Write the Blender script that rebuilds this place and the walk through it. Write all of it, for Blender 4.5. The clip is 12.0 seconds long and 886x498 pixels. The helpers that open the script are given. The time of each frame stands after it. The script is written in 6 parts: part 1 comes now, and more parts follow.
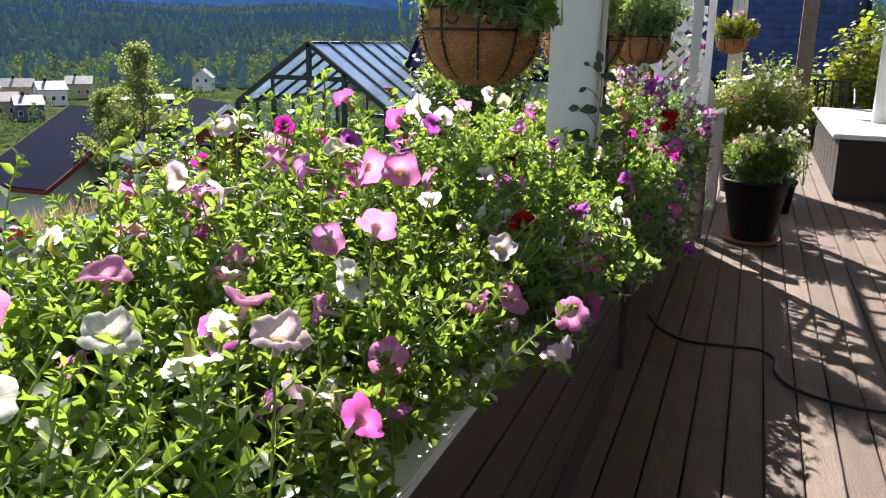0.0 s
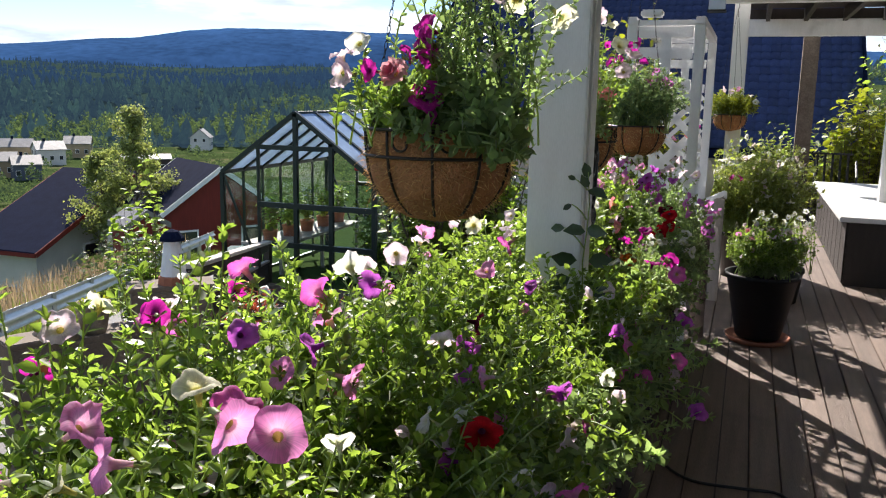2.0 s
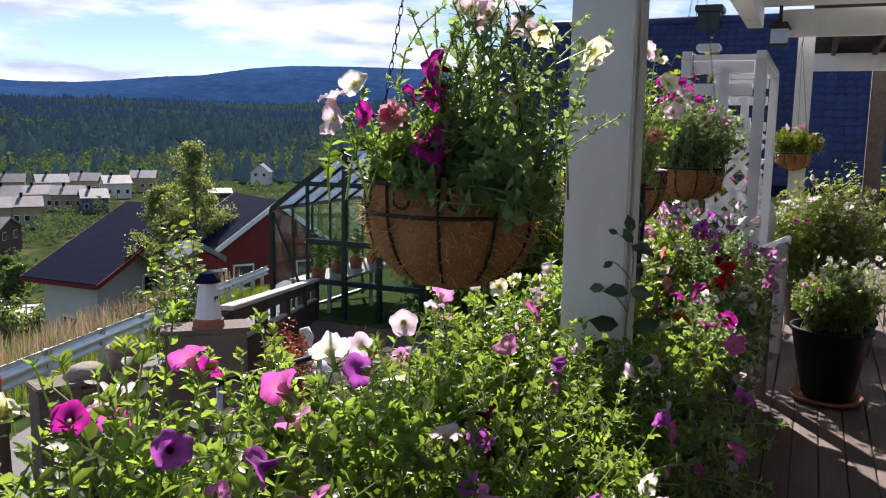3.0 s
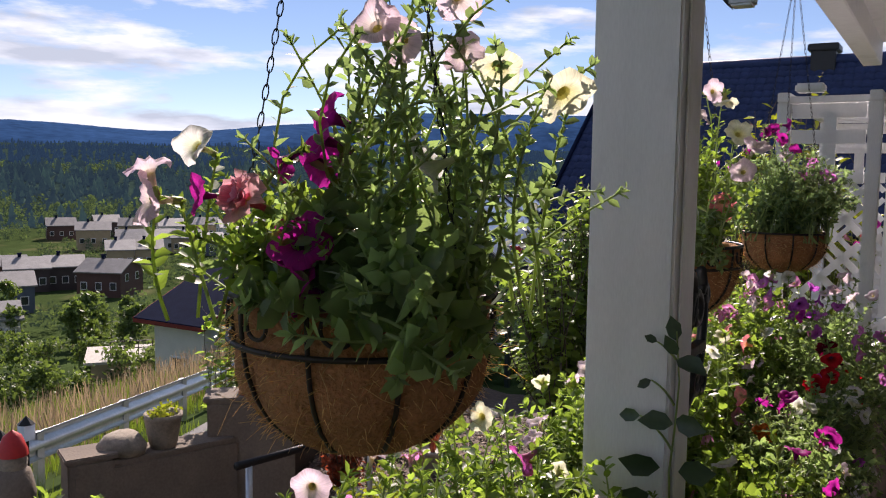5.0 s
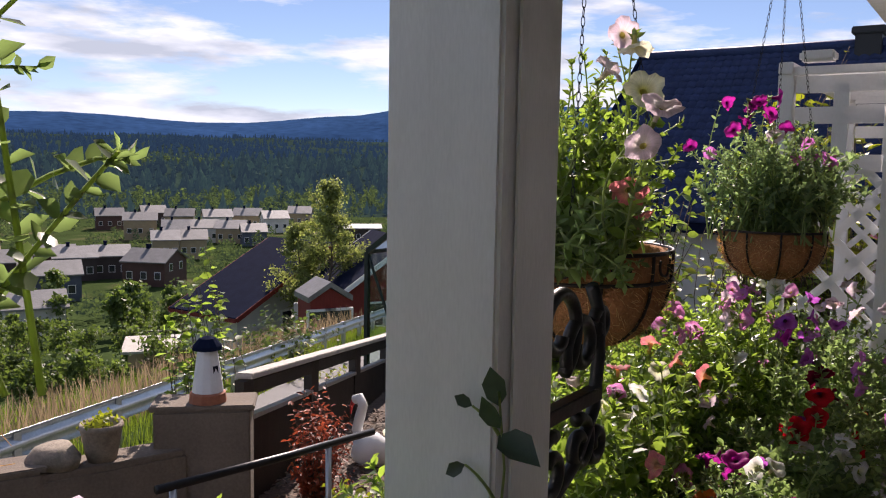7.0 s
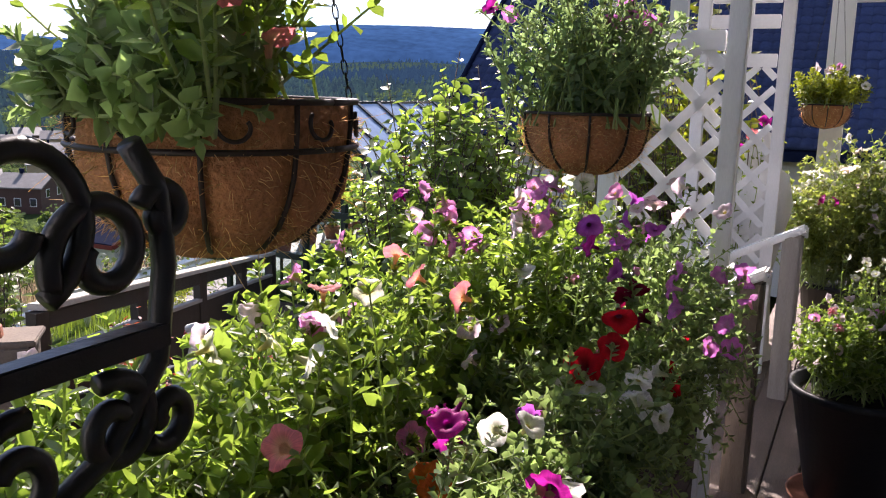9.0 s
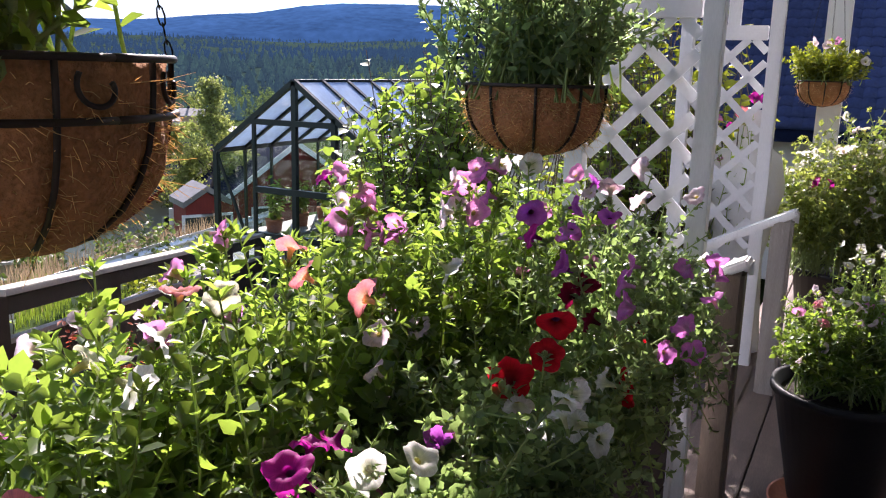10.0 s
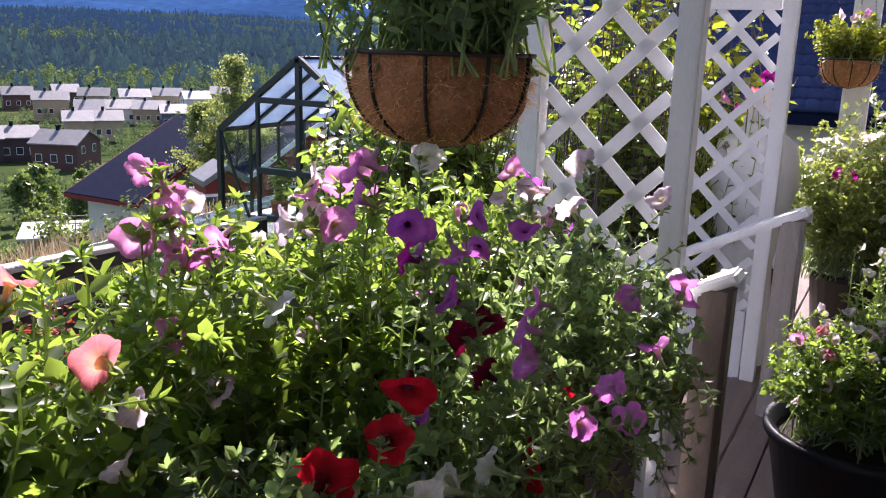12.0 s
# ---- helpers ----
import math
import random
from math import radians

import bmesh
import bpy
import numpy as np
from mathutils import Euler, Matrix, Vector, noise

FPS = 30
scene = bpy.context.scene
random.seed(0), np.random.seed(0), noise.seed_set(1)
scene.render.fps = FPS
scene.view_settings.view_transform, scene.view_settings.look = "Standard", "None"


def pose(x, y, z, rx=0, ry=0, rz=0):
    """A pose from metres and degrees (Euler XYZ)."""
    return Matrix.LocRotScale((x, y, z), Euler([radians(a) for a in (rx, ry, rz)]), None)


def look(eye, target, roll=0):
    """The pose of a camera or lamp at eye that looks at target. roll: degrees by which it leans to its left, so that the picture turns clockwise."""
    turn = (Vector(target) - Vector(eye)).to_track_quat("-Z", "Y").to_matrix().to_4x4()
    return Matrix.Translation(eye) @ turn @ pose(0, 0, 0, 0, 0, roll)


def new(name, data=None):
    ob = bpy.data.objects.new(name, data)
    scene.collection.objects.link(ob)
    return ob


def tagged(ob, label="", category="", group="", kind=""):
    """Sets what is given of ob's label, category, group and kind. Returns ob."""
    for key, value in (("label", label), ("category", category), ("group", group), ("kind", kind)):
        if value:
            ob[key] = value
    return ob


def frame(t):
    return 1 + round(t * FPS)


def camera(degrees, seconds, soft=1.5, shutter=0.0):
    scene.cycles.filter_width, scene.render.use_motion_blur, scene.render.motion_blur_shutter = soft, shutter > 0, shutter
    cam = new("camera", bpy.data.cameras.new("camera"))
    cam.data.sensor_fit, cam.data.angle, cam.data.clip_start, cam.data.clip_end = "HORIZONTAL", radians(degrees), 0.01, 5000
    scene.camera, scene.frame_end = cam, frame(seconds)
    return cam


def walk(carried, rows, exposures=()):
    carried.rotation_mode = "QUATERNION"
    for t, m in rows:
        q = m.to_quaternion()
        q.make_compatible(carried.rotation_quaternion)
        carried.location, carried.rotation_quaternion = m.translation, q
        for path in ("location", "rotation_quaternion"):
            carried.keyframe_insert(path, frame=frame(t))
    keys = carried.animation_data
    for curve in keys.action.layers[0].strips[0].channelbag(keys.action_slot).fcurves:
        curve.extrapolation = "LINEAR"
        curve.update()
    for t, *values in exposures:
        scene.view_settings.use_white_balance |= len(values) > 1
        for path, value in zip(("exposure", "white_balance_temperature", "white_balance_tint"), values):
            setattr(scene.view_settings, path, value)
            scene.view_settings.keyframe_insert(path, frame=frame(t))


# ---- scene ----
cam = camera(55.66, 12.0, soft=1.1)
# seconds, x, y, z, yaw, pitch, roll
PATH = [
    (0.0, 0.000, 0.000, 1.436, 20.209, -14.262, -1.138),
    (0.5, 0.006, 0.159, 1.471, 20.257, -13.759, -1.058),
    (1.0, -0.014, 0.280, 1.532, 19.863, -12.862, -1.087),
    (1.5, -0.045, 0.421, 1.570, 19.216, -11.688, -1.122),
    (2.0, -0.082, 0.555, 1.601, 19.955, -10.343, -1.086),
    (2.5, -0.091, 0.725, 1.617, 21.921, -9.147, -1.090),
    (3.0, -0.102, 0.882, 1.627, 23.761, -8.050, -1.033),
    (5.0, -0.103, 1.587, 1.685, 30.953, -5.119, -0.823),
    (5.5, -0.116, 1.787, 1.686, 32.556, -4.964, -0.789),
    (6.0, -0.100, 1.989, 1.681, 34.619, -4.852, -0.735),
    (6.5, -0.053, 2.171, 1.671, 35.397, -5.042, -0.831),
    (7.0, -0.027, 2.384, 1.662, 33.907, -5.703, -0.973),
    (7.5, -0.000, 2.598, 1.638, 31.337, -6.896, -0.984),
    (9.5, 0.030, 3.335, 1.489, 26.683, -11.598, -1.355),
    (10.0, 0.063, 3.482, 1.487, 27.262, -12.097, -1.424),
    (10.5, 0.084, 3.628, 1.482, 27.744, -12.406, -1.559),
    (11.0, 0.070, 3.772, 1.473, 27.983, -12.782, -1.663),
    (11.5, 0.073, 3.900, 1.471, 28.433, -13.166, -1.713),
    (12.0, 0.101, 4.052, 1.465, 29.373, -13.483, -1.738),
]
# seconds, stops, white balance
EXPOSURE = [(0.0, 1.33, 6600, 15), (1.0, 1.26, 6650, 13), (2.0, 1.0, 6600, 15), (3.0, 0.68, 6450, 23), (5.0, 0.55, 6900, 25), (6.5, 0.52, 6950, 26), (7.5, 0.54, 6950, 26), (9.5, 1.38, 6550, 27), (10.5, 1.30, 6350, 28), (12.0, 1.42, 6250, 32)]
walk(cam, [(t, pose(x, y, z, 90 + pitch, roll, yaw)) for t, x, y, z, yaw, pitch, roll in PATH], EXPOSURE)
# ---- light ----
world = bpy.data.worlds.new("world")
scene.world = world
world.use_nodes = True
wn, wl = world.node_tree.nodes, world.node_tree.links
wn.clear()
SUN_AZ, SUN_EL = 32.0, 36.0  # degrees left of +y, above the horizon
w_out = wn.new("ShaderNodeOutputWorld")
w_bg = wn.new("ShaderNodeBackground")
w_sky = wn.new("ShaderNodeTexSky")
w_sky.sky_type, w_sky.sun_disc = "NISHITA", False
w_sky.sun_elevation, w_sky.sun_rotation = radians(SUN_EL), radians(-SUN_AZ)
w_sky.air_density, w_sky.dust_density, w_sky.ozone_density = 0.75, 0.0, 3.0
w_co = wn.new("ShaderNodeTexCoord")
w_map = wn.new("ShaderNodeMapping")
w_map.inputs["Scale"].default_value = (1.5, 1.5, 7.0)
w_map.inputs["Location"].default_value = (0.35, 0.2, 0.1)
w_n = wn.new("ShaderNodeTexNoise")
w_n.inputs["Scale"].default_value, w_n.inputs["Detail"].default_value, w_n.inputs["Roughness"].default_value = 2.3, 9, 0.58
w_r = wn.new("ShaderNodeValToRGB")
w_r.color_ramp.elements[0].position, w_r.color_ramp.elements[1].position = 0.52, 0.61
w_mix = wn.new("ShaderNodeMixRGB")
wl.new(w_co.outputs["Generated"], w_map.inputs["Vector"])
wl.new(w_map.outputs["Vector"], w_n.inputs["Vector"])
w_xyz = wn.new("ShaderNodeSeparateXYZ")
w_low = wn.new("ShaderNodeMapRange")
w_low.inputs["From Min"].default_value, w_low.inputs["From Max"].default_value = 0.04, 0.22
w_low.inputs["To Min"].default_value, w_low.inputs["To Max"].default_value = 0.085, 0.0
w_sum = wn.new("ShaderNodeMath")
w_sum.operation = "ADD"
wl.new(w_co.outputs["Generated"], w_xyz.inputs["Vector"])
wl.new(w_xyz.outputs["Z"], w_low.inputs["Value"])
wl.new(w_n.outputs["Fac"], w_sum.inputs[0])
wl.new(w_low.outputs["Result"], w_sum.inputs[1])
wl.new(w_sum.outputs[0], w_r.inputs["Fac"])
w_n2 = wn.new("ShaderNodeTexNoise")
w_n2.inputs["Scale"].default_value, w_n2.inputs["Detail"].default_value = 6.0, 6
w_tone = wn.new("ShaderNodeMixRGB")
w_tone.inputs[1].default_value, w_tone.inputs[2].default_value = (4.9, 5.9, 7.1, 1), (8.2, 9.3, 10.4, 1)
w_r2 = wn.new("ShaderNodeValToRGB")
w_r2.color_ramp.elements[0].position, w_r2.color_ramp.elements[1].position = 0.36, 0.56
wl.new(w_map.outputs["Vector"], w_n2.inputs["Vector"])
wl.new(w_n2.outputs["Fac"], w_r2.inputs["Fac"])
wl.new(w_r2.outputs["Color"], w_tone.inputs["Fac"])
wl.new(w_tone.outputs["Color"], w_mix.inputs[2])
wl.new(w_r.outputs["Color"], w_mix.inputs["Fac"])
wl.new(w_sky.outputs["Color"], w_mix.inputs[1])
wl.new(w_mix.outputs["Color"], w_bg.inputs["Color"])
w_bg.inputs["Strength"].default_value = 0.078
wl.new(w_bg.outputs["Background"], w_out.inputs["Surface"])
sun_data = bpy.data.lights.new("sun", "SUN")
sun_data.energy, sun_data.angle, sun_data.color = 5.0, radians(0.5), (1.0, 0.95, 0.86)
sun = new("sun", sun_data)
sa, se = radians(SUN_AZ), radians(SUN_EL)
SUN_DIR = Vector((-math.sin(sa) * math.cos(se), math.cos(sa) * math.cos(se), math.sin(se)))
sun.matrix_world = look(SUN_DIR * 30, (0, 0, 0))

# ---- materials ----
def mat(name, col, rough=0.6, metal=0.0, var=0.15, scale=8.0, fine=60.0, bump=0.0, glow=0.0, glow_col=None, translucent=None, stretch=(1, 1, 1), per_object=0.0, island=0.0, dirt=None, spec=0.5):
    m = bpy.data.materials.new(name)
    m.use_nodes = True
    n, l = m.node_tree.nodes, m.node_tree.links
    p = n["Principled BSDF"]
    p.inputs["Roughness"].default_value, p.inputs["Metallic"].default_value = rough, metal
    p.inputs["Specular IOR Level"].default_value = spec
    co = n.new("ShaderNodeTexCoord")
    mp = n.new("ShaderNodeMapping")
    mp.inputs["Scale"].default_value = stretch
    l.new(co.outputs["Object"], mp.inputs["Vector"])
    n1, n2 = n.new("ShaderNodeTexNoise"), n.new("ShaderNodeTexNoise")
    n1.inputs["Scale"].default_value, n2.inputs["Scale"].default_value = scale, fine
    n1.inputs["Detail"].default_value = n2.inputs["Detail"].default_value = 5
    for q in (n1, n2):
        l.new(mp.outputs["Vector"], q.inputs["Vector"])
    add = n.new("ShaderNodeMath")
    add.operation = "ADD"
    l.new(n1.outputs["Fac"], add.inputs[0])
    l.new(n2.outputs["Fac"], add.inputs[1])
    last = add.outputs[0]
    lo, hi = 1 - var, 1 + var
    rng = n.new("ShaderNodeMapRange")
    rng.inputs["From Min"].default_value, rng.inputs["From Max"].default_value = 0.65, 1.35
    rng.inputs["To Min"].default_value, rng.inputs["To Max"].default_value = lo, hi
    l.new(last, rng.inputs["Value"])
    fac = rng.outputs["Result"]
    for on, kind, out in ((per_object, "ShaderNodeObjectInfo", "Random"), (island, "ShaderNodeNewGeometry", "Random Per Island")):
        if on:
            oi = n.new(kind)
            r2 = n.new("ShaderNodeMapRange")
            r2.inputs["To Min"].default_value, r2.inputs["To Max"].default_value = 1 - on, 1 + on
            l.new(oi.outputs[out], r2.inputs["Value"])
            mu = n.new("ShaderNodeMath")
            mu.operation = "MULTIPLY"
            l.new(fac, mu.inputs[0])
            l.new(r2.outputs["Result"], mu.inputs[1])
            fac = mu.outputs[0]
    mul = n.new("ShaderNodeVectorMath")
    mul.operation = "SCALE"
    mul.inputs[0].default_value = col
    l.new(fac, mul.inputs["Scale"])
    colour = mul.outputs["Vector"]
    if dirt:
        dn = n.new("ShaderNodeTexNoise")
        dn.inputs["Scale"].default_value, dn.inputs["Detail"].default_value = dirt[1], 6
        l.new(co.outputs["Object"], dn.inputs["Vector"])
        dr = n.new("ShaderNodeMapRange")
        dr.inputs["From Min"].default_value, dr.inputs["From Max"].default_value = dirt[2], dirt[2] + 0.2
        l.new(dn.outputs["Fac"], dr.inputs["Value"])
        mx = n.new("ShaderNodeMixRGB")
        mx.inputs[2].default_value = (*dirt[0], 1)
        l.new(dr.outputs["Result"], mx.inputs["Fac"])
        l.new(colour, mx.inputs[1])
        colour = mx.outputs["Color"]
    l.new(colour, p.inputs["Base Color"])
    if bump:
        b = n.new("ShaderNodeBump")
        b.inputs["Strength"].default_value, b.inputs["Distance"].default_value = bump, 0.01
        l.new(add.outputs[0], b.inputs["Height"])
        l.new(b.outputs["Normal"], p.inputs["Normal"])
    if glow:
        if glow_col:
            p.inputs["Emission Color"].default_value = (*glow_col, 1)
        else:
            l.new(colour, p.inputs["Emission Color"])
        p.inputs["Emission Strength"].default_value = glow
    if translucent:
        t = n.new("ShaderNodeBsdfTranslucent")
        mx = n.new("ShaderNodeMixShader")
        tint = n.new("ShaderNodeVectorMath")
        tint.operation = "MULTIPLY"
        tint.inputs[1].default_value = translucent[1]
        l.new(colour, tint.inputs[0])
        l.new(tint.outputs["Vector"], t.inputs["Color"])
        mx.inputs["Fac"].default_value = translucent[0]
        l.new(p.outputs["BSDF"], mx.inputs[1])
        l.new(t.outputs["BSDF"], mx.inputs[2])
        l.new(mx.outputs["Shader"], n["Material Output"].inputs["Surface"])
    return m


def glass_mat(name, tint=(0.9, 0.95, 0.95), rough=0.02):
    m = bpy.data.materials.new(name)
    m.use_nodes = True
    n, l = m.node_tree.nodes, m.node_tree.links
    n.remove(n["Principled BSDF"])
    lw = n.new("ShaderNodeLayerWeight")
    lw.inputs["Blend"].default_value = 0.5
    pw, fr = n.new("ShaderNodeMath"), n.new("ShaderNodeMapRange")
    pw.operation = "POWER"
    pw.inputs[1].default_value = 4.0
    fr.inputs["To Min"].default_value, fr.inputs["To Max"].default_value = 0.03, 0.7
    l.new(lw.outputs["Facing"], pw.inputs[0])
    l.new(pw.outputs[0], fr.inputs["Value"])
    tr, gl, mx = n.new("ShaderNodeBsdfTransparent"), n.new("ShaderNodeBsdfGlossy"), n.new("ShaderNodeMixShader")
    tr.inputs["Color"].default_value, gl.inputs["Roughness"].default_value = (*tint, 1), rough
    l.new(fr.outputs["Result"], mx.inputs["Fac"])
    l.new(tr.outputs["BSDF"], mx.inputs[1])
    l.new(gl.outputs["BSDF"], mx.inputs[2])
    l.new(mx.outputs["Shader"], n["Material Output"].inputs["Surface"])
    return m


M_BOARD = mat("weathered_deck_wood", (0.175, 0.128, 0.103), 0.62, var=0.28, scale=3, fine=45, bump=0.35, stretch=(9, 0.6, 9), per_object=0.2, dirt=((0.12, 0.085, 0.065), 2.5, 0.55))
M_DARKWOOD = mat("dark_stained_wood", (0.035, 0.026, 0.022), 0.6, var=0.3, scale=4, fine=60, bump=0.3, stretch=(6, 6, 0.8))
M_PLANTER = mat("brown_painted_boards", (0.075, 0.055, 0.048), 0.7, var=0.25, scale=5, fine=70, bump=0.25, stretch=(4, 0.6, 4))
M_WHITE = mat("white_paint", (0.83, 0.83, 0.83), 0.42, var=0.07, scale=6, fine=90, bump=0.14, stretch=(3, 3, 0.5), dirt=((0.55, 0.55, 0.52), 3, 0.62))
M_VINYL = mat("white_vinyl_lath", (0.86, 0.86, 0.87), 0.4, var=0.05, scale=6, fine=70, translucent=(0.2, (1.0, 1.0, 1.0)))
M_GREYPOST = mat("grey_weathered_wood", (0.33, 0.30, 0.27), 0.75, var=0.22, scale=5, fine=60, bump=0.35, stretch=(7, 7, 0.7))
M_BROWNPOST = mat("brown_weathered_wood", (0.15, 0.115, 0.09), 0.8, var=0.25, scale=5, fine=60, bump=0.35, stretch=(7, 7, 0.7))
M_IRON = mat("black_wrought_iron", (0.012, 0.012, 0.013), 0.38, 0.4, var=0.2, bump=0.15)
M_WIRE = mat("dark_brown_wire", (0.030, 0.021, 0.017), 0.5, 0.3, var=0.2)
M_COCO = mat("coconut_fibre", (0.42, 0.19, 0.078), 0.95, var=0.38, scale=14, fine=160, bump=0.9, dirt=((0.16, 0.085, 0.04), 9, 0.56))
M_FIBRE = mat("loose_coconut_fibre", (0.80, 0.58, 0.30), 0.6, var=0.25, island=0.3, translucent=(0.65, (1.15, 1.1, 0.95)))
M_SOIL = mat("potting_soil", (0.03, 0.021, 0.015), 0.95, var=0.5, scale=30, fine=120, bump=0.9)
M_LEAF = mat("petunia_leaf", (0.082, 0.140, 0.036), 0.40, var=0.22, scale=5, fine=40, island=0.34, translucent=(0.55, (4.2, 3.6, 1.7)))
M_LEAF_DARK = mat("basket_leaf", (0.105, 0.160, 0.078), 0.40, var=0.2, scale=5, fine=40, island=0.35, translucent=(0.5, (3.7, 3.5, 2.1)))
for m in (M_LEAF, M_LEAF_DARK):  # downy leaves
    m.node_tree.nodes["Principled BSDF"].inputs["Sheen Weight"].default_value = 0.4
    m.node_tree.nodes["Principled BSDF"].inputs["Sheen Roughness"].default_value = 0.35
M_LEAF_YEL = mat("yellow_green_leaf", (0.20, 0.24, 0.035), 0.5, var=0.2, island=0.35, translucent=(0.45, (1.9, 1.8, 0.7)))
M_LEAF_TUB = mat("pale_green_leaf", (0.16, 0.205, 0.07), 0.45, var=0.2, scale=5, fine=40, island=0.35, translucent=(0.5, (2.6, 2.4, 1.3)))
M_LEAF_TREE = mat("tree_leaf", (0.105, 0.155, 0.052), 0.55, var=0.3, scale=0.6, fine=9, island=0.35, translucent=(0.42, (1.7, 1.7, 0.8)))
M_LEAF_BIRCH = mat("birch_leaf", (0.20, 0.245, 0.10), 0.6, var=0.3, scale=0.6, fine=9, island=0.3, translucent=(0.5, (1.8, 1.7, 1.0)))
M_LEAF_IVY = mat("dark_thick_leaf", (0.048, 0.082, 0.042), 0.45, var=0.25, scale=9, fine=60, island=0.3, translucent=(0.12, (1.6, 1.6, 1.0)))
M_STEM = mat("green_stem", (0.27, 0.35, 0.15), 0.5, var=0.2, translucent=(0.4, (1.8, 1.8, 1.1)))
M_BARK = mat("bark", (0.12, 0.095, 0.075), 0.9, var=0.4, bump=0.6)


def petal_mat(name, col, heart):
    """A petal: pigment shading from the throat outwards, with fine veins along the radius."""
    m = bpy.data.materials.new(name)
    m.use_nodes = True
    n, l = m.node_tree.nodes, m.node_tree.links
    p = n["Principled BSDF"]
    p.inputs["Roughness"].default_value, p.inputs["Specular IOR Level"].default_value = 0.6, 0.25
    co = n.new("ShaderNodeTexCoord")
    flat = n.new("ShaderNodeVectorMath")
    flat.operation = "MULTIPLY"
    flat.inputs[1].default_value = (1, 1, 0)
    l.new(co.outputs["Object"], flat.inputs[0])
    ln, nm, sc = n.new("ShaderNodeVectorMath"), n.new("ShaderNodeVectorMath"), n.new("ShaderNodeVectorMath")
    ln.operation, nm.operation, sc.operation = "LENGTH", "NORMALIZE", "SCALE"
    l.new(flat.outputs["Vector"], ln.inputs[0])
    l.new(flat.outputs["Vector"], nm.inputs[0])
    l.new(nm.outputs["Vector"], sc.inputs[0])
    sc.inputs["Scale"].default_value = 7.0
    vein, blot = n.new("ShaderNodeTexNoise"), n.new("ShaderNodeTexNoise")
    vein.inputs["Scale"].default_value, blot.inputs["Scale"].default_value = 2.2, 2.0
    l.new(sc.outputs["Vector"], vein.inputs["Vector"])
    l.new(co.outputs["Object"], blot.inputs["Vector"])
    ramp = n.new("ShaderNodeMapRange")
    ramp.inputs["From Min"].default_value, ramp.inputs["From Max"].default_value = 0.16, 0.62
    l.new(ln.outputs["Value"], ramp.inputs["Value"])
    mix = n.new("ShaderNodeMixRGB")
    mix.inputs[1].default_value, mix.inputs[2].default_value = (*heart, 1), (*col, 1)
    l.new(ramp.outputs["Result"], mix.inputs["Fac"])
    tot = n.new("ShaderNodeMath")
    tot.operation = "ADD"
    l.new(vein.outputs["Fac"], tot.inputs[0])
    l.new(blot.outputs["Fac"], tot.inputs[1])
    rng = n.new("ShaderNodeMapRange")
    rng.inputs["From Min"].default_value, rng.inputs["From Max"].default_value = 0.65, 1.35
    rng.inputs["To Min"].default_value, rng.inputs["To Max"].default_value = 0.72, 1.15
    l.new(tot.outputs[0], rng.inputs["Value"])
    out = n.new("ShaderNodeVectorMath")
    out.operation = "SCALE"
    l.new(mix.outputs["Color"], out.inputs[0])
    l.new(rng.outputs["Result"], out.inputs["Scale"])
    l.new(out.outputs["Vector"], p.inputs["Base Color"])
    t, mx = n.new("ShaderNodeBsdfTranslucent"), n.new("ShaderNodeMixShader")
    l.new(out.outputs["Vector"], t.inputs["Color"])
    mx.inputs["Fac"].default_value = 0.6
    l.new(p.outputs["BSDF"], mx.inputs[1])
    l.new(t.outputs["BSDF"], mx.inputs[2])
    l.new(mx.outputs["Shader"], n["Material Output"].inputs["Surface"])
    return m


PETAL = {}
for key, col, heart in (("white", (0.86, 0.85, 0.82), (0.70, 0.72, 0.45)), ("cream", (0.84, 0.82, 0.62), (0.70, 0.66, 0.25)), ("pale", (0.84, 0.66, 0.76), (0.80, 0.72, 0.62)), ("pink", (0.84, 0.30, 0.62), (0.82, 0.55, 0.66)), ("magenta", (0.62, 0.03, 0.38), (0.34, 0.01, 0.24)), ("violet", (0.58, 0.13, 0.60), (0.42, 0.06, 0.46)), ("rose", (0.80, 0.14, 0.52), (0.70, 0.30, 0.50)), ("lilac", (0.76, 0.22, 0.66), (0.70, 0.34, 0.62)), ("red", (0.66, 0.012, 0.025), (0.22, 0.004, 0.01)), ("dark", (0.24, 0.006, 0.045), (0.10, 0.004, 0.02)), ("coral", (0.84, 0.24, 0.26), (0.82, 0.50, 0.30)), ("orange", (0.74, 0.16, 0.03), (0.60, 0.20, 0.02)), ("double", (0.82, 0.44, 0.48), (0.66, 0.16, 0.24))):
    PETAL[key] = petal_mat("petal_" + key, col, heart)
M_THROAT = mat("flower_throat", (0.42, 0.38, 0.12), 0.6, var=0.3, translucent=(0.3, (1.3, 1.3, 1.0)))
M_THROAT_DARK = mat("dark_flower_throat", (0.13, 0.012, 0.09), 0.6, var=0.3)
M_POT = mat("black_glazed_pot", (0.009, 0.010, 0.014), 0.5, var=0.25, scale=6, bump=0.06, spec=0.25)
M_TERRA = mat("terracotta", (0.36, 0.13, 0.07), 0.8, var=0.2, bump=0.2)
M_STONE = mat("grey_brown_render", (0.19, 0.15, 0.115), 0.9, var=0.22, scale=4, fine=55, bump=0.5, dirt=((0.12, 0.10, 0.085), 2.2, 0.58))
M_STONETOP = mat("pale_coping_stone", (0.48, 0.45, 0.40), 0.85, var=0.18, scale=5, fine=60, bump=0.35)
M_GALV = mat("galvanised_steel", (0.52, 0.55, 0.58), 0.38, 0.75, var=0.16, scale=3, fine=30, bump=0.05)
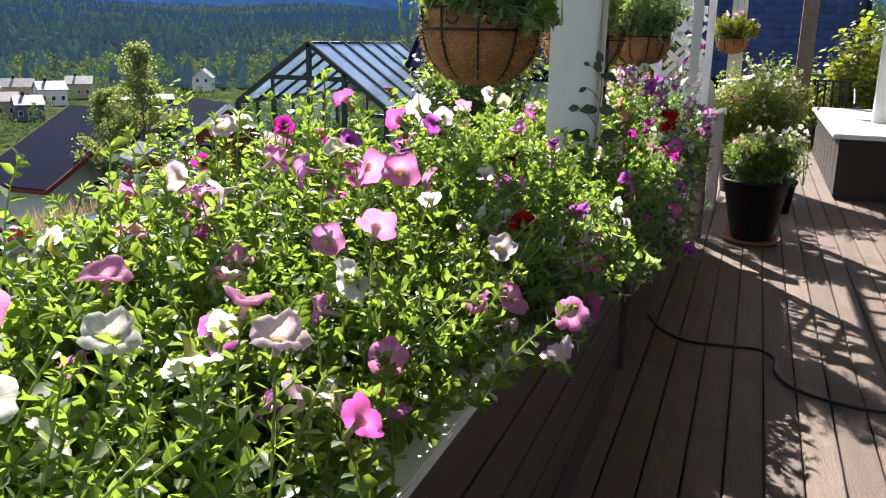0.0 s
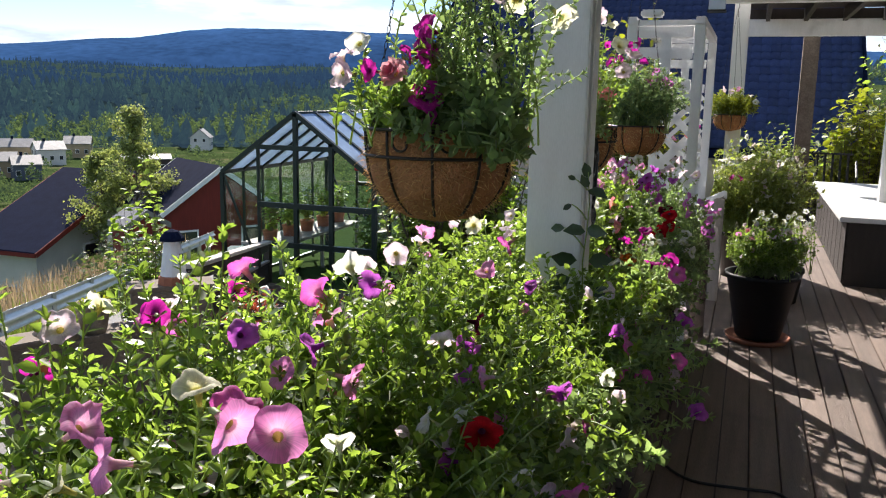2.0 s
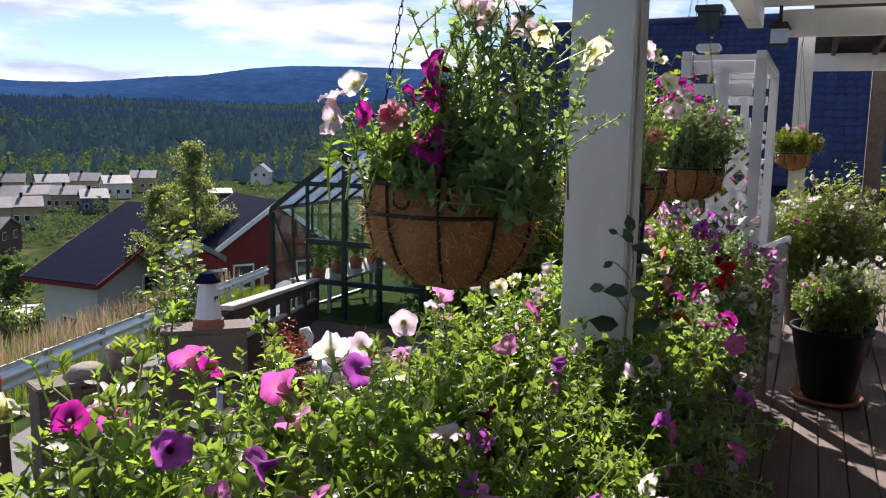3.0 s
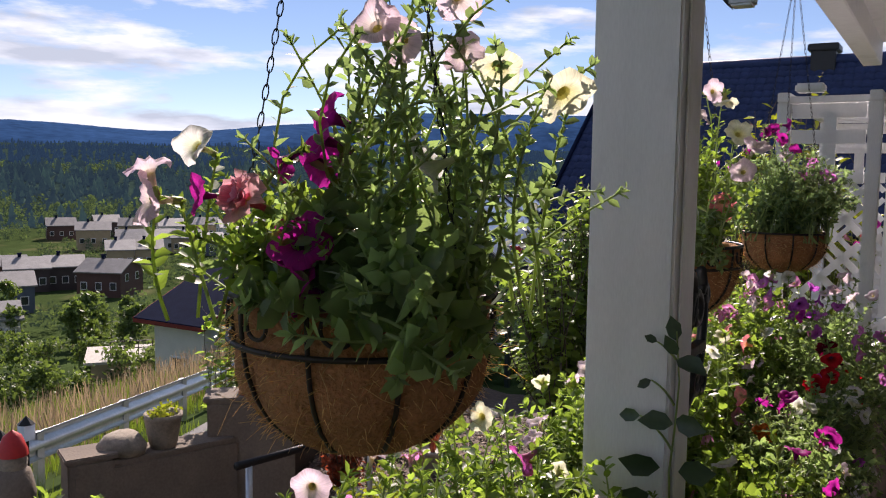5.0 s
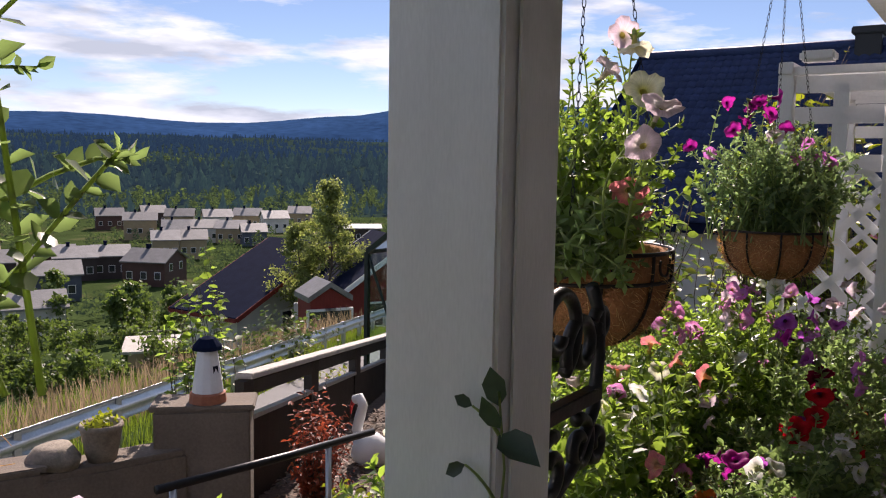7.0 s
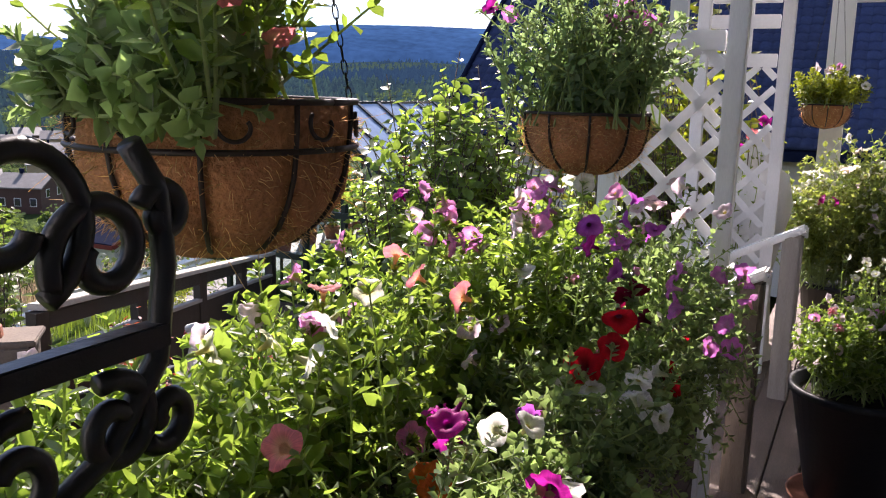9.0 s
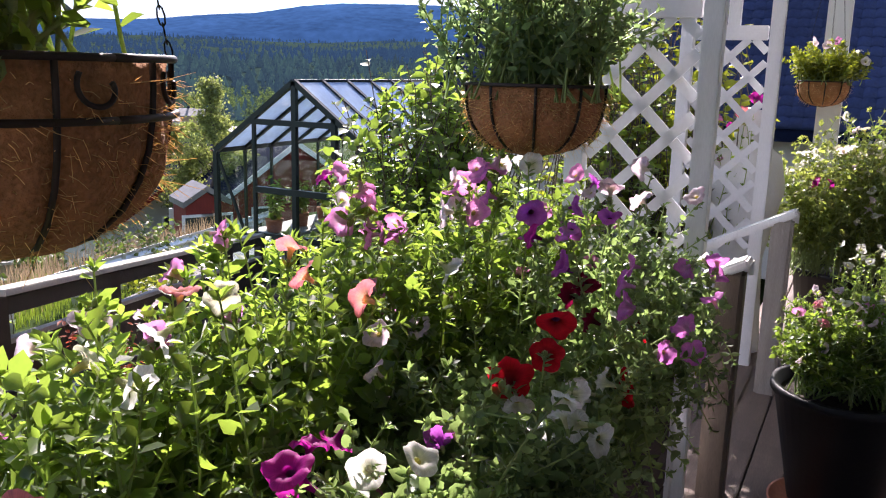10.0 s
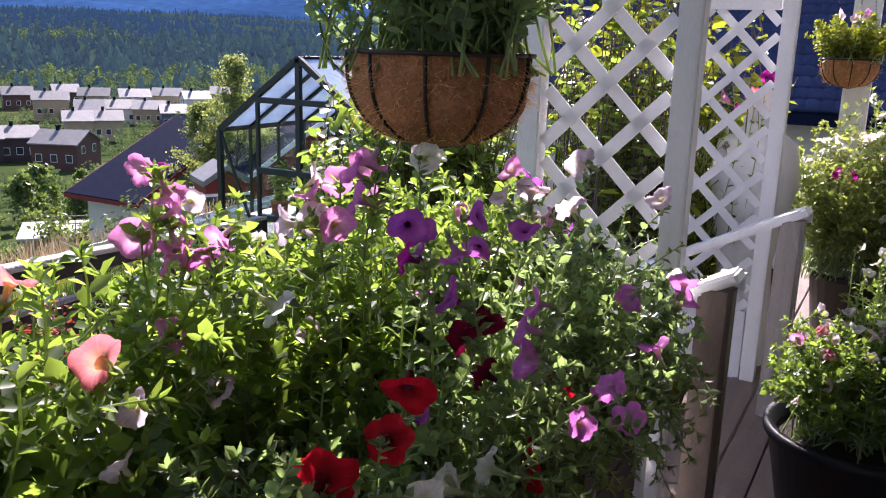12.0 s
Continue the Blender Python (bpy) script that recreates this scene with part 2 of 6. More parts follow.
M_GHFRAME = mat("dark_green_aluminium", (0.014, 0.026, 0.024), 0.4, 0.2, var=0.15)
M_GLASS = glass_mat("greenhouse_glass")
M_WINGLASS = mat("dark_window_glass", (0.03, 0.035, 0.045), 0.08, var=0.2, spec=0.8)
M_POLY = mat("misted_roof_glass", (0.62, 0.74, 0.88), 0.06, 0.3, var=0.12, scale=2, fine=12, translucent=(0.4, (1.0, 1.0, 1.0)), spec=0.9)
M_TILE_BLUE = mat("blue_glazed_roof_tile", (0.028, 0.046, 0.118), 0.55, var=0.25, scale=2, fine=20, per_object=0.15, island=0.12, spec=0.2)
M_ROOF_DARK = mat("black_roof_tile", (0.010, 0.015, 0.038), 0.95, var=0.25, scale=2, fine=14, bump=0.4, spec=0.03)
M_ROOF_GREY = mat("grey_roof_tile", (0.21, 0.205, 0.20), 0.55, var=0.25, scale=0.8, fine=6, per_object=0.25)
M_RED = mat("falu_red_boards", (0.20, 0.022, 0.016), 0.75, var=0.2, scale=2, fine=24, bump=0.2, stretch=(6, 6, 0.6))
M_WALLS = {"white": mat("white_render", (0.66, 0.64, 0.60), 0.8, var=0.12, scale=1), "ochre": mat("ochre_boards", (0.40, 0.31, 0.19), 0.8, var=0.15, scale=1), "dark": mat("dark_brown_boards", (0.06, 0.042, 0.038), 0.75, var=0.2, scale=1), "blue": mat("grey_blue_boards", (0.085, 0.105, 0.15), 0.75, var=0.2, scale=1), "brick": mat("red_brown_brick", (0.10, 0.050, 0.040), 0.8, var=0.2, scale=1)}
M_ROAD = mat("asphalt", (0.16, 0.155, 0.15), 0.85, var=0.15, scale=2, fine=120, bump=0.4, dirt=((0.10, 0.098, 0.095), 0.7, 0.55))
M_DRYGRASS = mat("dry_grass", (0.30, 0.235, 0.165), 0.8, var=0.25, island=0.3, translucent=(0.4, (1.2, 1.1, 0.9)))
M_GRASSBLADE = mat("green_grass", (0.13, 0.20, 0.035), 0.6, var=0.25, island=0.35, translucent=(0.4, (1.7, 1.6, 0.8)))
# the blue emission lays distance haze over the firs
M_FIR_HAZE = mat("fir_wood_hazed", (0.066, 0.102, 0.050), 0.9, var=0.3, scale=0.02, fine=0.3, island=0.5, glow=0.12, glow_col=(0.13, 0.25, 0.44), translucent=(0.3, (1.8, 1.8, 1.0)), spec=0.0)
# a faint blue emission stands for the haze over these trees
M_BROADWOOD_HAZE = mat("broadleaf_wood_hazed", (0.098, 0.142, 0.050), 0.9, var=0.35, scale=0.05, fine=0.8, island=0.3, glow=0.05, glow_col=(0.16, 0.26, 0.36), translucent=(0.35, (1.3, 1.3, 0.7)), spec=0.0)
# the ridges' blue is aerial haze, put into base colour and emission
M_RIDGE_HAZE = mat("ridge_haze_blue", (0.019, 0.050, 0.118), 1.0, var=0.35, scale=0.004, fine=0.03, glow=0.48, spec=0.0)
M_RIDGE2_HAZE = mat("farther_ridge_haze_blue", (0.040, 0.10, 0.24), 1.0, var=0.1, scale=0.002, fine=0.02, glow=0.55, spec=0.0)
M_BLACKPLASTIC = mat("black_plastic", (0.015, 0.015, 0.016), 0.45, var=0.15)
M_CREAMPOT = mat("weathered_stone_pot", (0.30, 0.25, 0.195), 0.9, var=0.3, scale=9, fine=60, bump=0.6, dirt=((0.13, 0.115, 0.085), 7, 0.5))
M_REDPAINT = mat("red_paint", (0.5, 0.02, 0.02), 0.5, var=0.12)
M_REDLEAF = mat("red_leaf", (0.30, 0.085, 0.045), 0.5, var=0.25, island=0.4, translucent=(0.4, (1.6, 1.1, 0.9)))
M_MULCH = mat("bark_mulch", (0.085, 0.060, 0.046), 0.95, var=0.5, scale=12, fine=70, bump=1.0, island=0.45)

M_CHIP = mat("bark_chip", (0.19, 0.13, 0.095), 0.85, var=0.4, scale=12, fine=70, island=0.6)
# dark green floor under the far woods, with haze added as blue glow
M_FOREST_FLOOR_HAZE = mat("forest_floor_hazed", (0.020, 0.036, 0.024), 1.0, var=0.4, scale=0.01, fine=0.15, glow=0.05, glow_col=(0.16, 0.28, 0.38), spec=0.0)
# the same firs farther off: bluer base and stronger glow for thicker haze
M_FIR_FAR_HAZE = mat("far_fir_wood_hazed", (0.022, 0.042, 0.036), 0.9, var=0.3, scale=0.02, fine=0.3, island=0.35, glow=0.17, glow_col=(0.10, 0.22, 0.46), translucent=(0.3, (1.6, 1.6, 1.0)), spec=0.0)
# ground: grass, path, bed and far fields by place
def ground_mat():
    m = mat("ground_cover", (0.046, 0.070, 0.025), 0.9, var=0.35, scale=0.12, fine=2.5, bump=0.5, dirt=((0.17, 0.15, 0.08), 0.05, 0.54), spec=0.0)
    return m


M_GROUND = ground_mat()

# ---- mesh helpers ----
class Geo:
    """Collects vertices and faces of one part."""

    def __init__(self):
        self.v, self.f, self.m = [], [], []

    def put(self, verts, faces, mi=0):
        k = len(self.v)
        self.v += [tuple(a) for a in verts]
        self.f += [tuple(i + k for i in q) for q in faces]
        self.m += [mi] * len(faces)
        return self

    def box(self, x0, x1, y0, y1, z0, z1, mi=0):
        vs = [(x, y, z) for z in (z0, z1) for y in (y0, y1) for x in (x0, x1)]
        return self.put(vs, [(0, 2, 3, 1), (4, 5, 7, 6), (0, 1, 5, 4), (2, 6, 7, 3), (0, 4, 6, 2), (1, 3, 7, 5)], mi)

    def beam(self, a, b, w, h, mi=0):
        """A bar of section w x h from a to b."""
        a, b = Vector(a), Vector(b)
        d = (b - a).normalized()
        side = d.cross(Vector((0, 0, 1)))
        side = side.normalized() if side.length > 1e-4 else Vector((1, 0, 0))
        up = side.cross(d)
        vs = [p + side * i * w / 2 + up * j * h / 2 for p in (a, b) for j in (-1, 1) for i in (-1, 1)]
        return self.put(vs, [(0, 2, 3, 1), (4, 5, 7, 6), (0, 1, 5, 4), (2, 6, 7, 3), (0, 4, 6, 2), (1, 3, 7, 5)], mi)

    def tube(self, pts, r, n=6, mi=0, r2=None):
        pts = [Vector(p) for p in pts]
        rings, k = [], len(pts)
        prev = None
        for i, p in enumerate(pts):
            d = (pts[min(i + 1, k - 1)] - pts[max(i - 1, 0)]).normalized()
            side = prev - d * prev.dot(d) if prev else d.orthogonal()
            side = side.normalized() if side.length > 1e-5 else d.orthogonal().normalized()
            prev = side
            up = d.cross(side)
            q = r if r2 is None else r + (r2 - r) * i / (k - 1)
            rings.append([p + (side * math.cos(2 * math.pi * j / n) + up * math.sin(2 * math.pi * j / n)) * q for j in range(n)])
        vs = [v for ring in rings for v in ring]
        fs = [(i * n + j, i * n + (j + 1) % n, (i + 1) * n + (j + 1) % n, (i + 1) * n + j) for i in range(k - 1) for j in range(n)]
        fs += [tuple(range(n))[::-1], tuple((k - 1) * n + j for j in range(n))]
        return self.put(vs, fs, mi)

    def lathe(self, prof, c, n=32, mi=0, wob=None):
        vs, k = [], len(prof)
        for i, (r, z) in enumerate(prof):
            for j in range(n):
                a = 2 * math.pi * j / n
                q = r * (1 + (wob(a, z) if wob else 0))
                vs.append((c[0] + q * math.cos(a), c[1] + q * math.sin(a), c[2] + z))
        fs = [(i * n + j, i * n + (j + 1) % n, (i + 1) * n + (j + 1) % n, (i + 1) * n + j) for i in range(k - 1) for j in range(n)]
        return self.put(vs, fs, mi)

    def prism(self, poly, axis, a, b, mi=0):
        """A polygon of (u, z) drawn along x (axis 0) or y (axis 1) from a to b."""
        k = len(poly)
        vs = [((t, u, z) if axis == 0 else (u, t, z)) for t in (a, b) for u, z in poly]
        fs = [tuple(range(k)), tuple(range(2 * k - 1, k - 1, -1))] + [(i, (i + 1) % k, k + (i + 1) % k, k + i) for i in range(k)]
        return self.put(vs, fs, mi)

    def mesh(self, name, mats, offset=(0, 0, 0), bevel=0.0, smooth=False, segs=2):
        o = Vector(offset)
        me = bpy.data.meshes.new(name)
        me.from_pydata([Vector(v) - o for v in self.v], [], self.f)
        for q in (mats if isinstance(mats, (list, tuple)) else [mats]):
            me.materials.append(q)
        if any(self.m):
            me.polygons.foreach_set("material_index", self.m)
        bm = bmesh.new()
        bm.from_mesh(me)
        bmesh.ops.recalc_face_normals(bm, faces=bm.faces)
        if bevel:
            es = [e for e in bm.edges if len(e.link_faces) == 2 and e.calc_face_angle(0) > 0.6]
            bmesh.ops.bevel(bm, geom=es, offset=bevel, segments=segs, affect="EDGES", clamp_overlap=True)
        for f in bm.faces:
            f.smooth = smooth
        bm.to_mesh(me)
        bm.free()
        return me


def unit(a):
    return a / np.maximum(np.linalg.norm(a, axis=-1, keepdims=True), 1e-9)


def np_mesh(name, verts, faces, mats, mi=None, smooth=True):
    """A mesh from numpy arrays of vertices and of equal-sided faces."""
    me = bpy.data.meshes.new(name)
    nf, k = faces.shape
    me.vertices.add(len(verts))
    me.vertices.foreach_set("co", np.ascontiguousarray(verts, np.float32).ravel())
    me.loops.add(nf * k)
    me.loops.foreach_set("vertex_index", np.ascontiguousarray(faces, np.int32).ravel())
    me.polygons.add(nf)
    me.polygons.foreach_set("loop_start", np.arange(0, nf * k, k, dtype=np.int32))
    for q in mats:
        me.materials.append(q)
    if mi is not None:
        me.polygons.foreach_set("material_index", np.ascontiguousarray(mi, np.int32))
    me.polygons.foreach_set("use_smooth", np.full(nf, smooth))
    me.update(calc_edges=True)
    me.validate()
    return me


def thing(name, at, label, category, group="", kind=""):
    ob = new(name)
    ob.location = at
    ob.empty_display_size = 0.1
    return tagged(ob, label, category, group, kind)


def base_of(ob):
    while ob.parent:
        ob = ob.parent
    return ob.location


def part(name, geo, mats, parent, label="", bevel=0.0, smooth=False, segs=2):
    ob = new(name, geo.mesh(name, mats, base_of(parent), bevel, smooth, segs))
    ob.parent = parent
    return tagged(ob, label)


def solid(name, geo, mats, label="", category="", kind="", bevel=0.0, smooth=False):
    ob = new(name, geo.mesh(name, mats, (0, 0, 0), bevel, smooth))
    return tagged(ob, label, category, "", kind)


def child(name, me, parent, label="", at=None):
    ob = new(name, me)
    ob.parent = parent
    if at is not None:
        ob.matrix_local = at
    return tagged(ob, label)

# ---- ground and distance ----
def profile(r):
    rs = (0, 20, 28, 38, 60, 100, 130, 200, 300, 420, 800, 1300, 2000, 2600, 4200)
    zs = (-1.0, -4.0, -6.2, -9.2, -14.2, -18.5, -20.5, -21.5, -21, -17, 4, 24, 48, 70, 70)
    return float(np.interp(r, rs, zs))


def road_s(x, y):
    return (x + 8.93) * -0.458 + (y - 8.08) * 0.889


def road_w(x, y):
    return (x + 8.93) * -0.889 + (y - 8.08) * -0.458


def height(x, y):
    """The lie of the land: garden terrace, road on its valley side, then the drop into the valley and the rise to the hills."""
    r = math.hypot(x, y)
    s, w = road_s(x, y), road_w(x, y)
    road = -1.98 - 0.106 * min(s, 26)
    garden = -0.95 - 0.1 * min(max(y - 6.0, 0), 12)
    valley = profile(r)
    if x > 4 or y < -4:
        valley = -1.0 + 0.02 * r
    if w < -2.45:
        near = garden
    elif w < -2.2:
        near = garden + (road - garden) * (w + 2.45) / 0.25
    elif w < 0.3:
        near = road
    else:
        near = road - 0.28 * (w - 0.3)
    k = min(max((r - 30) / 16, 0), 1)
    z = near * (1 - k) + valley * k
    if 2 < r < 22 and w > 0.3:
        z = min(near, max(valley, near))
    if r > 50:
        z += (noise.noise(Vector((x, y, 0)) * 0.004) * 0.02 + noise.noise(Vector((x, y, 5)) * 0.0013) * 0.02) * min(max(r - 150, 0), 900)
    return z


def terrain():
    radii = [0.0] + [0.5 * i for i in range(1, 61)] + [30 * 1.085 ** i for i in range(1, 62)]
    na = 240
    vs = [(0, 0, height(0, 0))]
    for r in radii[1:]:
        for j in range(na):
            a = 2 * math.pi * j / na
            x, y = r * math.sin(a), r * math.cos(a)
            vs.append((x, y, height(x, y)))
    g = Geo()
    fs = [(0, 1 + j, 1 + (j + 1) % na) for j in range(na)]
    for i in range(len(radii) - 2):
        b = 1 + i * na
        fs += [(b + j, b + na + j, b + na + (j + 1) % na, b + (j + 1) % na) for j in range(na)]
    g.put(vs, fs)
    # past 330 m the ground takes the floor material that carries haze glow
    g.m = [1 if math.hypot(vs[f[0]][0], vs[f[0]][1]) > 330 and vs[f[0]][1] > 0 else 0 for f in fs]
    solid("ground", g, [M_GROUND, M_FOREST_FLOOR_HAZE], "grassy hillside falling into a wide valley", "ground", "structure", smooth=True)


terrain()


def road():
    g = Geo()
    vs, fs = [], []
    n = 60
    for i in range(n + 1):
        s = -12.0 + 34 * i / n
        for w in (-2.1, -0.45):
            x = -8.93 - 0.458 * s - 0.889 * w
            y = 8.08 + 0.889 * s - 0.458 * w
            vs.append((x, y, -1.98 - 0.106 * s + 0.06))
    fs = [(2 * i, 2 * i + 1, 2 * i + 3, 2 * i + 2) for i in range(n)]
    solid("road", g.put(vs, fs), M_ROAD, "grey asphalt lane running downhill", "road", "structure")


road()


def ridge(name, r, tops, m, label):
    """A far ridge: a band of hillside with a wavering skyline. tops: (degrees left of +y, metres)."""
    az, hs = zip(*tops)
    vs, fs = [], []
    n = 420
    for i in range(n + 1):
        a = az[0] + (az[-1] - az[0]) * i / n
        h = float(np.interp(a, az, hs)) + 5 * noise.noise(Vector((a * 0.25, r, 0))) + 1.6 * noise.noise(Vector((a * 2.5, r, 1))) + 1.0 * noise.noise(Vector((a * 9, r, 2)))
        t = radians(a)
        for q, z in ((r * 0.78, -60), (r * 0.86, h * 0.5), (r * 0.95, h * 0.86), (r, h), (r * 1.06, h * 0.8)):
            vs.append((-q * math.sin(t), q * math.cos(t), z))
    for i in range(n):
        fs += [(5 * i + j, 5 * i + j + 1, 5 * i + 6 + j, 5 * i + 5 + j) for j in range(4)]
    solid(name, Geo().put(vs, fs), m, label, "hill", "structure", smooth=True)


# both skylines get their haze from the blue glowing materials
ridge("backdrop", 3300, ((-40, 150), (-5, 180), (5, 205), (14, 222), (22, 231), (26, 234), (30, 238), (34, 233), (36.5, 219), (39.5, 189), (43.5, 168), (47, 150), (50, 143), (54, 158), (58, 171), (62, 160), (74, 150), (90, 140)), M_RIDGE_HAZE, "distant wooded ridge beyond the valley, its haze painted as glowing blue")
ridge("backdrop_far", 4300, ((-40, 150), (0, 190), (20, 190), (36, 190), (44, 190), (52, 192), (60, 190), (90, 170)), M_RIDGE2_HAZE, "farther ridge under the clouds, its haze painted as paler glowing blue")


# ---- woods and far trees ----
def tree_cloud(name, places, m, label):
    """Far firs, one ragged little spire each."""
    rng = np.random.default_rng(5)
    V, Fc = [], []
    n, k = 5, 0
    tiers = ((0.12, 0.0), (0.26, 0.15), (0.19, 0.42), (0.10, 0.72), (0.0, 1.0))
    base = np.arange(len(tiers) - 1)[:, None] * n + np.arange(n)[None]
    nxt = np.arange(len(tiers) - 1)[:, None] * n + (np.arange(n)[None] + 1) % n
    quads = np.stack([base, nxt, nxt + n, base + n], -1).reshape(-1, 4)
    for x, y, z, h in places:
        fat = rng.uniform(0.8, 1.35)
        for rr, t in tiers:
            a = np.arange(n) * 2 * np.pi / n + rng.uniform(0, 6)
            q = rr * h * fat * rng.uniform(0.7, 1.25, n)
            V.append(np.stack([x + q * np.cos(a), y + q * np.sin(a), z + t * h + (0.03 * h * rng.uniform(-1, 1, n) if 0 < t < 1 else np.zeros(n))], 1))
        Fc.append(quads + k)
        k += n * len(tiers)
    ob = new(name, np_mesh(name, np.concatenate(V), np.concatenate(Fc), [m], smooth=False))
    tagged(ob, label, "woods", "", "stuff")


def leafy_cloud(name, places, m, label, per):
    """Far broadleaved trees: each a loose uneven crown of leaf clumps."""
    rng = np.random.default_rng(6)
    pl = np.asarray(places, float)
    n = len(pl)
    h = pl[:, 3][:, None, None]
    # three lobes to a crown
    lobe = rng.normal(0, 1, (n, 3, 3)) * np.array([0.19, 0.19, 0.13]) + np.array([0, 0, 0.5])
    pick = rng.integers(0, 3, (n, per))
    c = lobe[np.arange(n)[:, None], pick] + unit(rng.normal(0, 1, (n, per, 3))) * rng.uniform(0.5, 1, (n, per, 1)) * np.array([0.24, 0.24, 0.30])
    c[..., 2] = np.maximum(c[..., 2], 0.04)
    P = pl[:, None, :3] + c * h
    A = unit(rng.normal(0, 1, (n, per, 3)))
    B = unit(np.cross(A, rng.normal(0, 1, (n, per, 3))))
    w = h * rng.uniform(0.04, 0.085, (n, per, 1))
    V = np.stack([P - A * w, P - B * w * 0.8, P + A * w, P + B * w * 0.8], 2).reshape(-1, 3)
    Fc = np.arange(n * per * 4).reshape(-1, 4)
    ob = new(name, np_mesh(name, V, Fc, [m], smooth=False))
    tagged(ob, label, "woods", "", "stuff")


def woods():
    rng = random.Random(3)
    fir, far, broad = [], [], []
    for i in range(15000):
        a = radians(rng.uniform(-8, 78))
        r = 340 * (2450 / 340) ** (rng.random() ** 0.8)
        x, y = -r * math.sin(a), r * math.cos(a)
        t = noise.noise(Vector((x, y, 0)) * 0.006)
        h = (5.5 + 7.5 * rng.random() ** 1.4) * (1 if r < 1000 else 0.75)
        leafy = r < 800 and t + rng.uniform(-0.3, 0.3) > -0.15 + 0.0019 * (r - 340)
        # firs past 760 m take the copy with more haze in its colour
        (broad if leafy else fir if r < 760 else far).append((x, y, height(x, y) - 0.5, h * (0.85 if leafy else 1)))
    for i in range(2700):
        a = radians(rng.uniform(-2, 76))
        r = 88 * (380 / 88) ** rng.random()
        x, y = -r * math.sin(a), r * math.cos(a)
        if noise.noise(Vector((x, y, 9)) * 0.02) > -0.15:
            broad.append((x, y, height(x, y) - 0.3, rng.uniform(2.2, 5.5)))
    tree_cloud("fir_wood_hazed", fir, M_FIR_HAZE, "dark fir forest covering the far slope, blue haze glow in its colour")
    tree_cloud("far_fir_wood_hazed", far, M_FIR_FAR_HAZE, "blue-green fir forest on the upper slope, stronger haze glow in its colour")
    leafy_cloud("broadleaf_wood_hazed", broad, M_BROADWOOD_HAZE, "sunlit broadleaved trees among houses and fir forest, faint haze glow in their colour", 64)


woods()


# ---- houses ----
def house(x, y, ridge_yaw, length, depth, wall_h, roof_h, wall_m, roof_m, label, drop=0.0, base=None, windows=3, trim=None, chimney=True, group="", overhang=0.4):
    """A gabled house; its ridge runs at ridge_yaw degrees from +x. Built along x, then turned."""
    z = (height(x, y) if base is None else base) - drop
    ob = thing("house", (0, 0, 0), label, "house", group)
    L, D = length / 2, depth / 2
    w = Geo().prism([(-D, -1.5), (D, -1.5), (D, wall_h), (0, wall_h + roof_h), (-D, wall_h)], 0, -L, L)
    part("wall", w, wall_m, ob)
    o, t = overhang, 0.22
    sl = roof_h / D
    r = Geo()
    for sgn in (-1, 1):
        poly = [(0, wall_h + roof_h + 0.05), (sgn * (D + o), wall_h - sl * o + 0.05), (sgn * (D + o), wall_h - sl * o + 0.05 + t), (0, wall_h + roof_h + 0.05 + t)]
        r.prism(poly, 0, -L - o, L + o)
    part("roof", r, roof_m, ob)
    if trim:
        for sgn in (-1, 1):
            for e in (-1, 1):
                part("bargeboard", Geo().beam((e * (L + o + 0.03), 0, wall_h + roof_h + 0.12), (e * (L + o + 0.03), sgn * (D + o), wall_h - sl * o + 0.12), 0.06, 0.26), trim, ob)
            part("fascia", Geo().beam((-L - o, sgn * (D + o + 0.03), wall_h - sl * o + 0.1), (L + o, sgn * (D + o + 0.03), wall_h - sl * o + 0.1), 0.06, 0.22), trim, ob)
    if chimney:
        part("chimney", Geo().box(-L * 0.3 - 0.3, -L * 0.3 + 0.3, -0.3, 0.3, wall_h + roof_h - 0.3, wall_h + roof_h + 0.9).box(-L * 0.3 - 0.38, -L * 0.3 + 0.38, -0.38, 0.38, wall_h + roof_h + 0.8, wall_h + roof_h + 1.0), M_ROOF_DARK, ob)
    spots = []
    for sgn in (-1, 1):
        for i in range(windows):
            u = -L + length * (i + 0.5) / windows
            spots.append(("y", sgn, u, min(wall_h * 0.5, wall_h - 1.0)))
        for u in (-D * 0.45, D * 0.45):
            spots.append(("x", sgn, u, wall_h - 1.0))
    for axis, sgn, u, h in spots:
        fr, gl = Geo(), Geo()
        ww, hh = 0.5, 0.6
        if axis == "y":
            fr.box(u - ww - 0.1, u + ww + 0.1, sgn * (D + 0.03) - 0.04, sgn * (D + 0.03) + 0.04, h - hh - 0.1, h + hh + 0.1)
            gl.box(u - ww, u + ww, sgn * (D + 0.05) - 0.04, sgn * (D + 0.05) + 0.04, h - hh, h + hh)
        else:
            fr.box(sgn * (L + 0.03) - 0.04, sgn * (L + 0.03) + 0.04, u - ww - 0.1, u + ww + 0.1, h - hh - 0.1, h + hh + 0.1)
            gl.box(sgn * (L + 0.05) - 0.04, sgn * (L + 0.05) + 0.04, u - ww, u + ww, h - hh, h + hh)
        win = part("window", fr, M_WHITE, ob)
        part("pane", gl, M_WINGLASS, win)
    ob.matrix_basis = pose(x, y, z, 0, 0, ridge_yaw)
    return ob


def polar(az, r):
    return -r * math.sin(radians(az)), r * math.cos(radians(az))


house(-37.1, 41.5, 0, 4.0, 14.4, 5.8, 3.25, M_WALLS["white"], M_ROOF_DARK, "white rendered house with a broad black roof and red eaves", base=-12.5, trim=M_RED, chimney=False, windows=1, overhang=0.8)
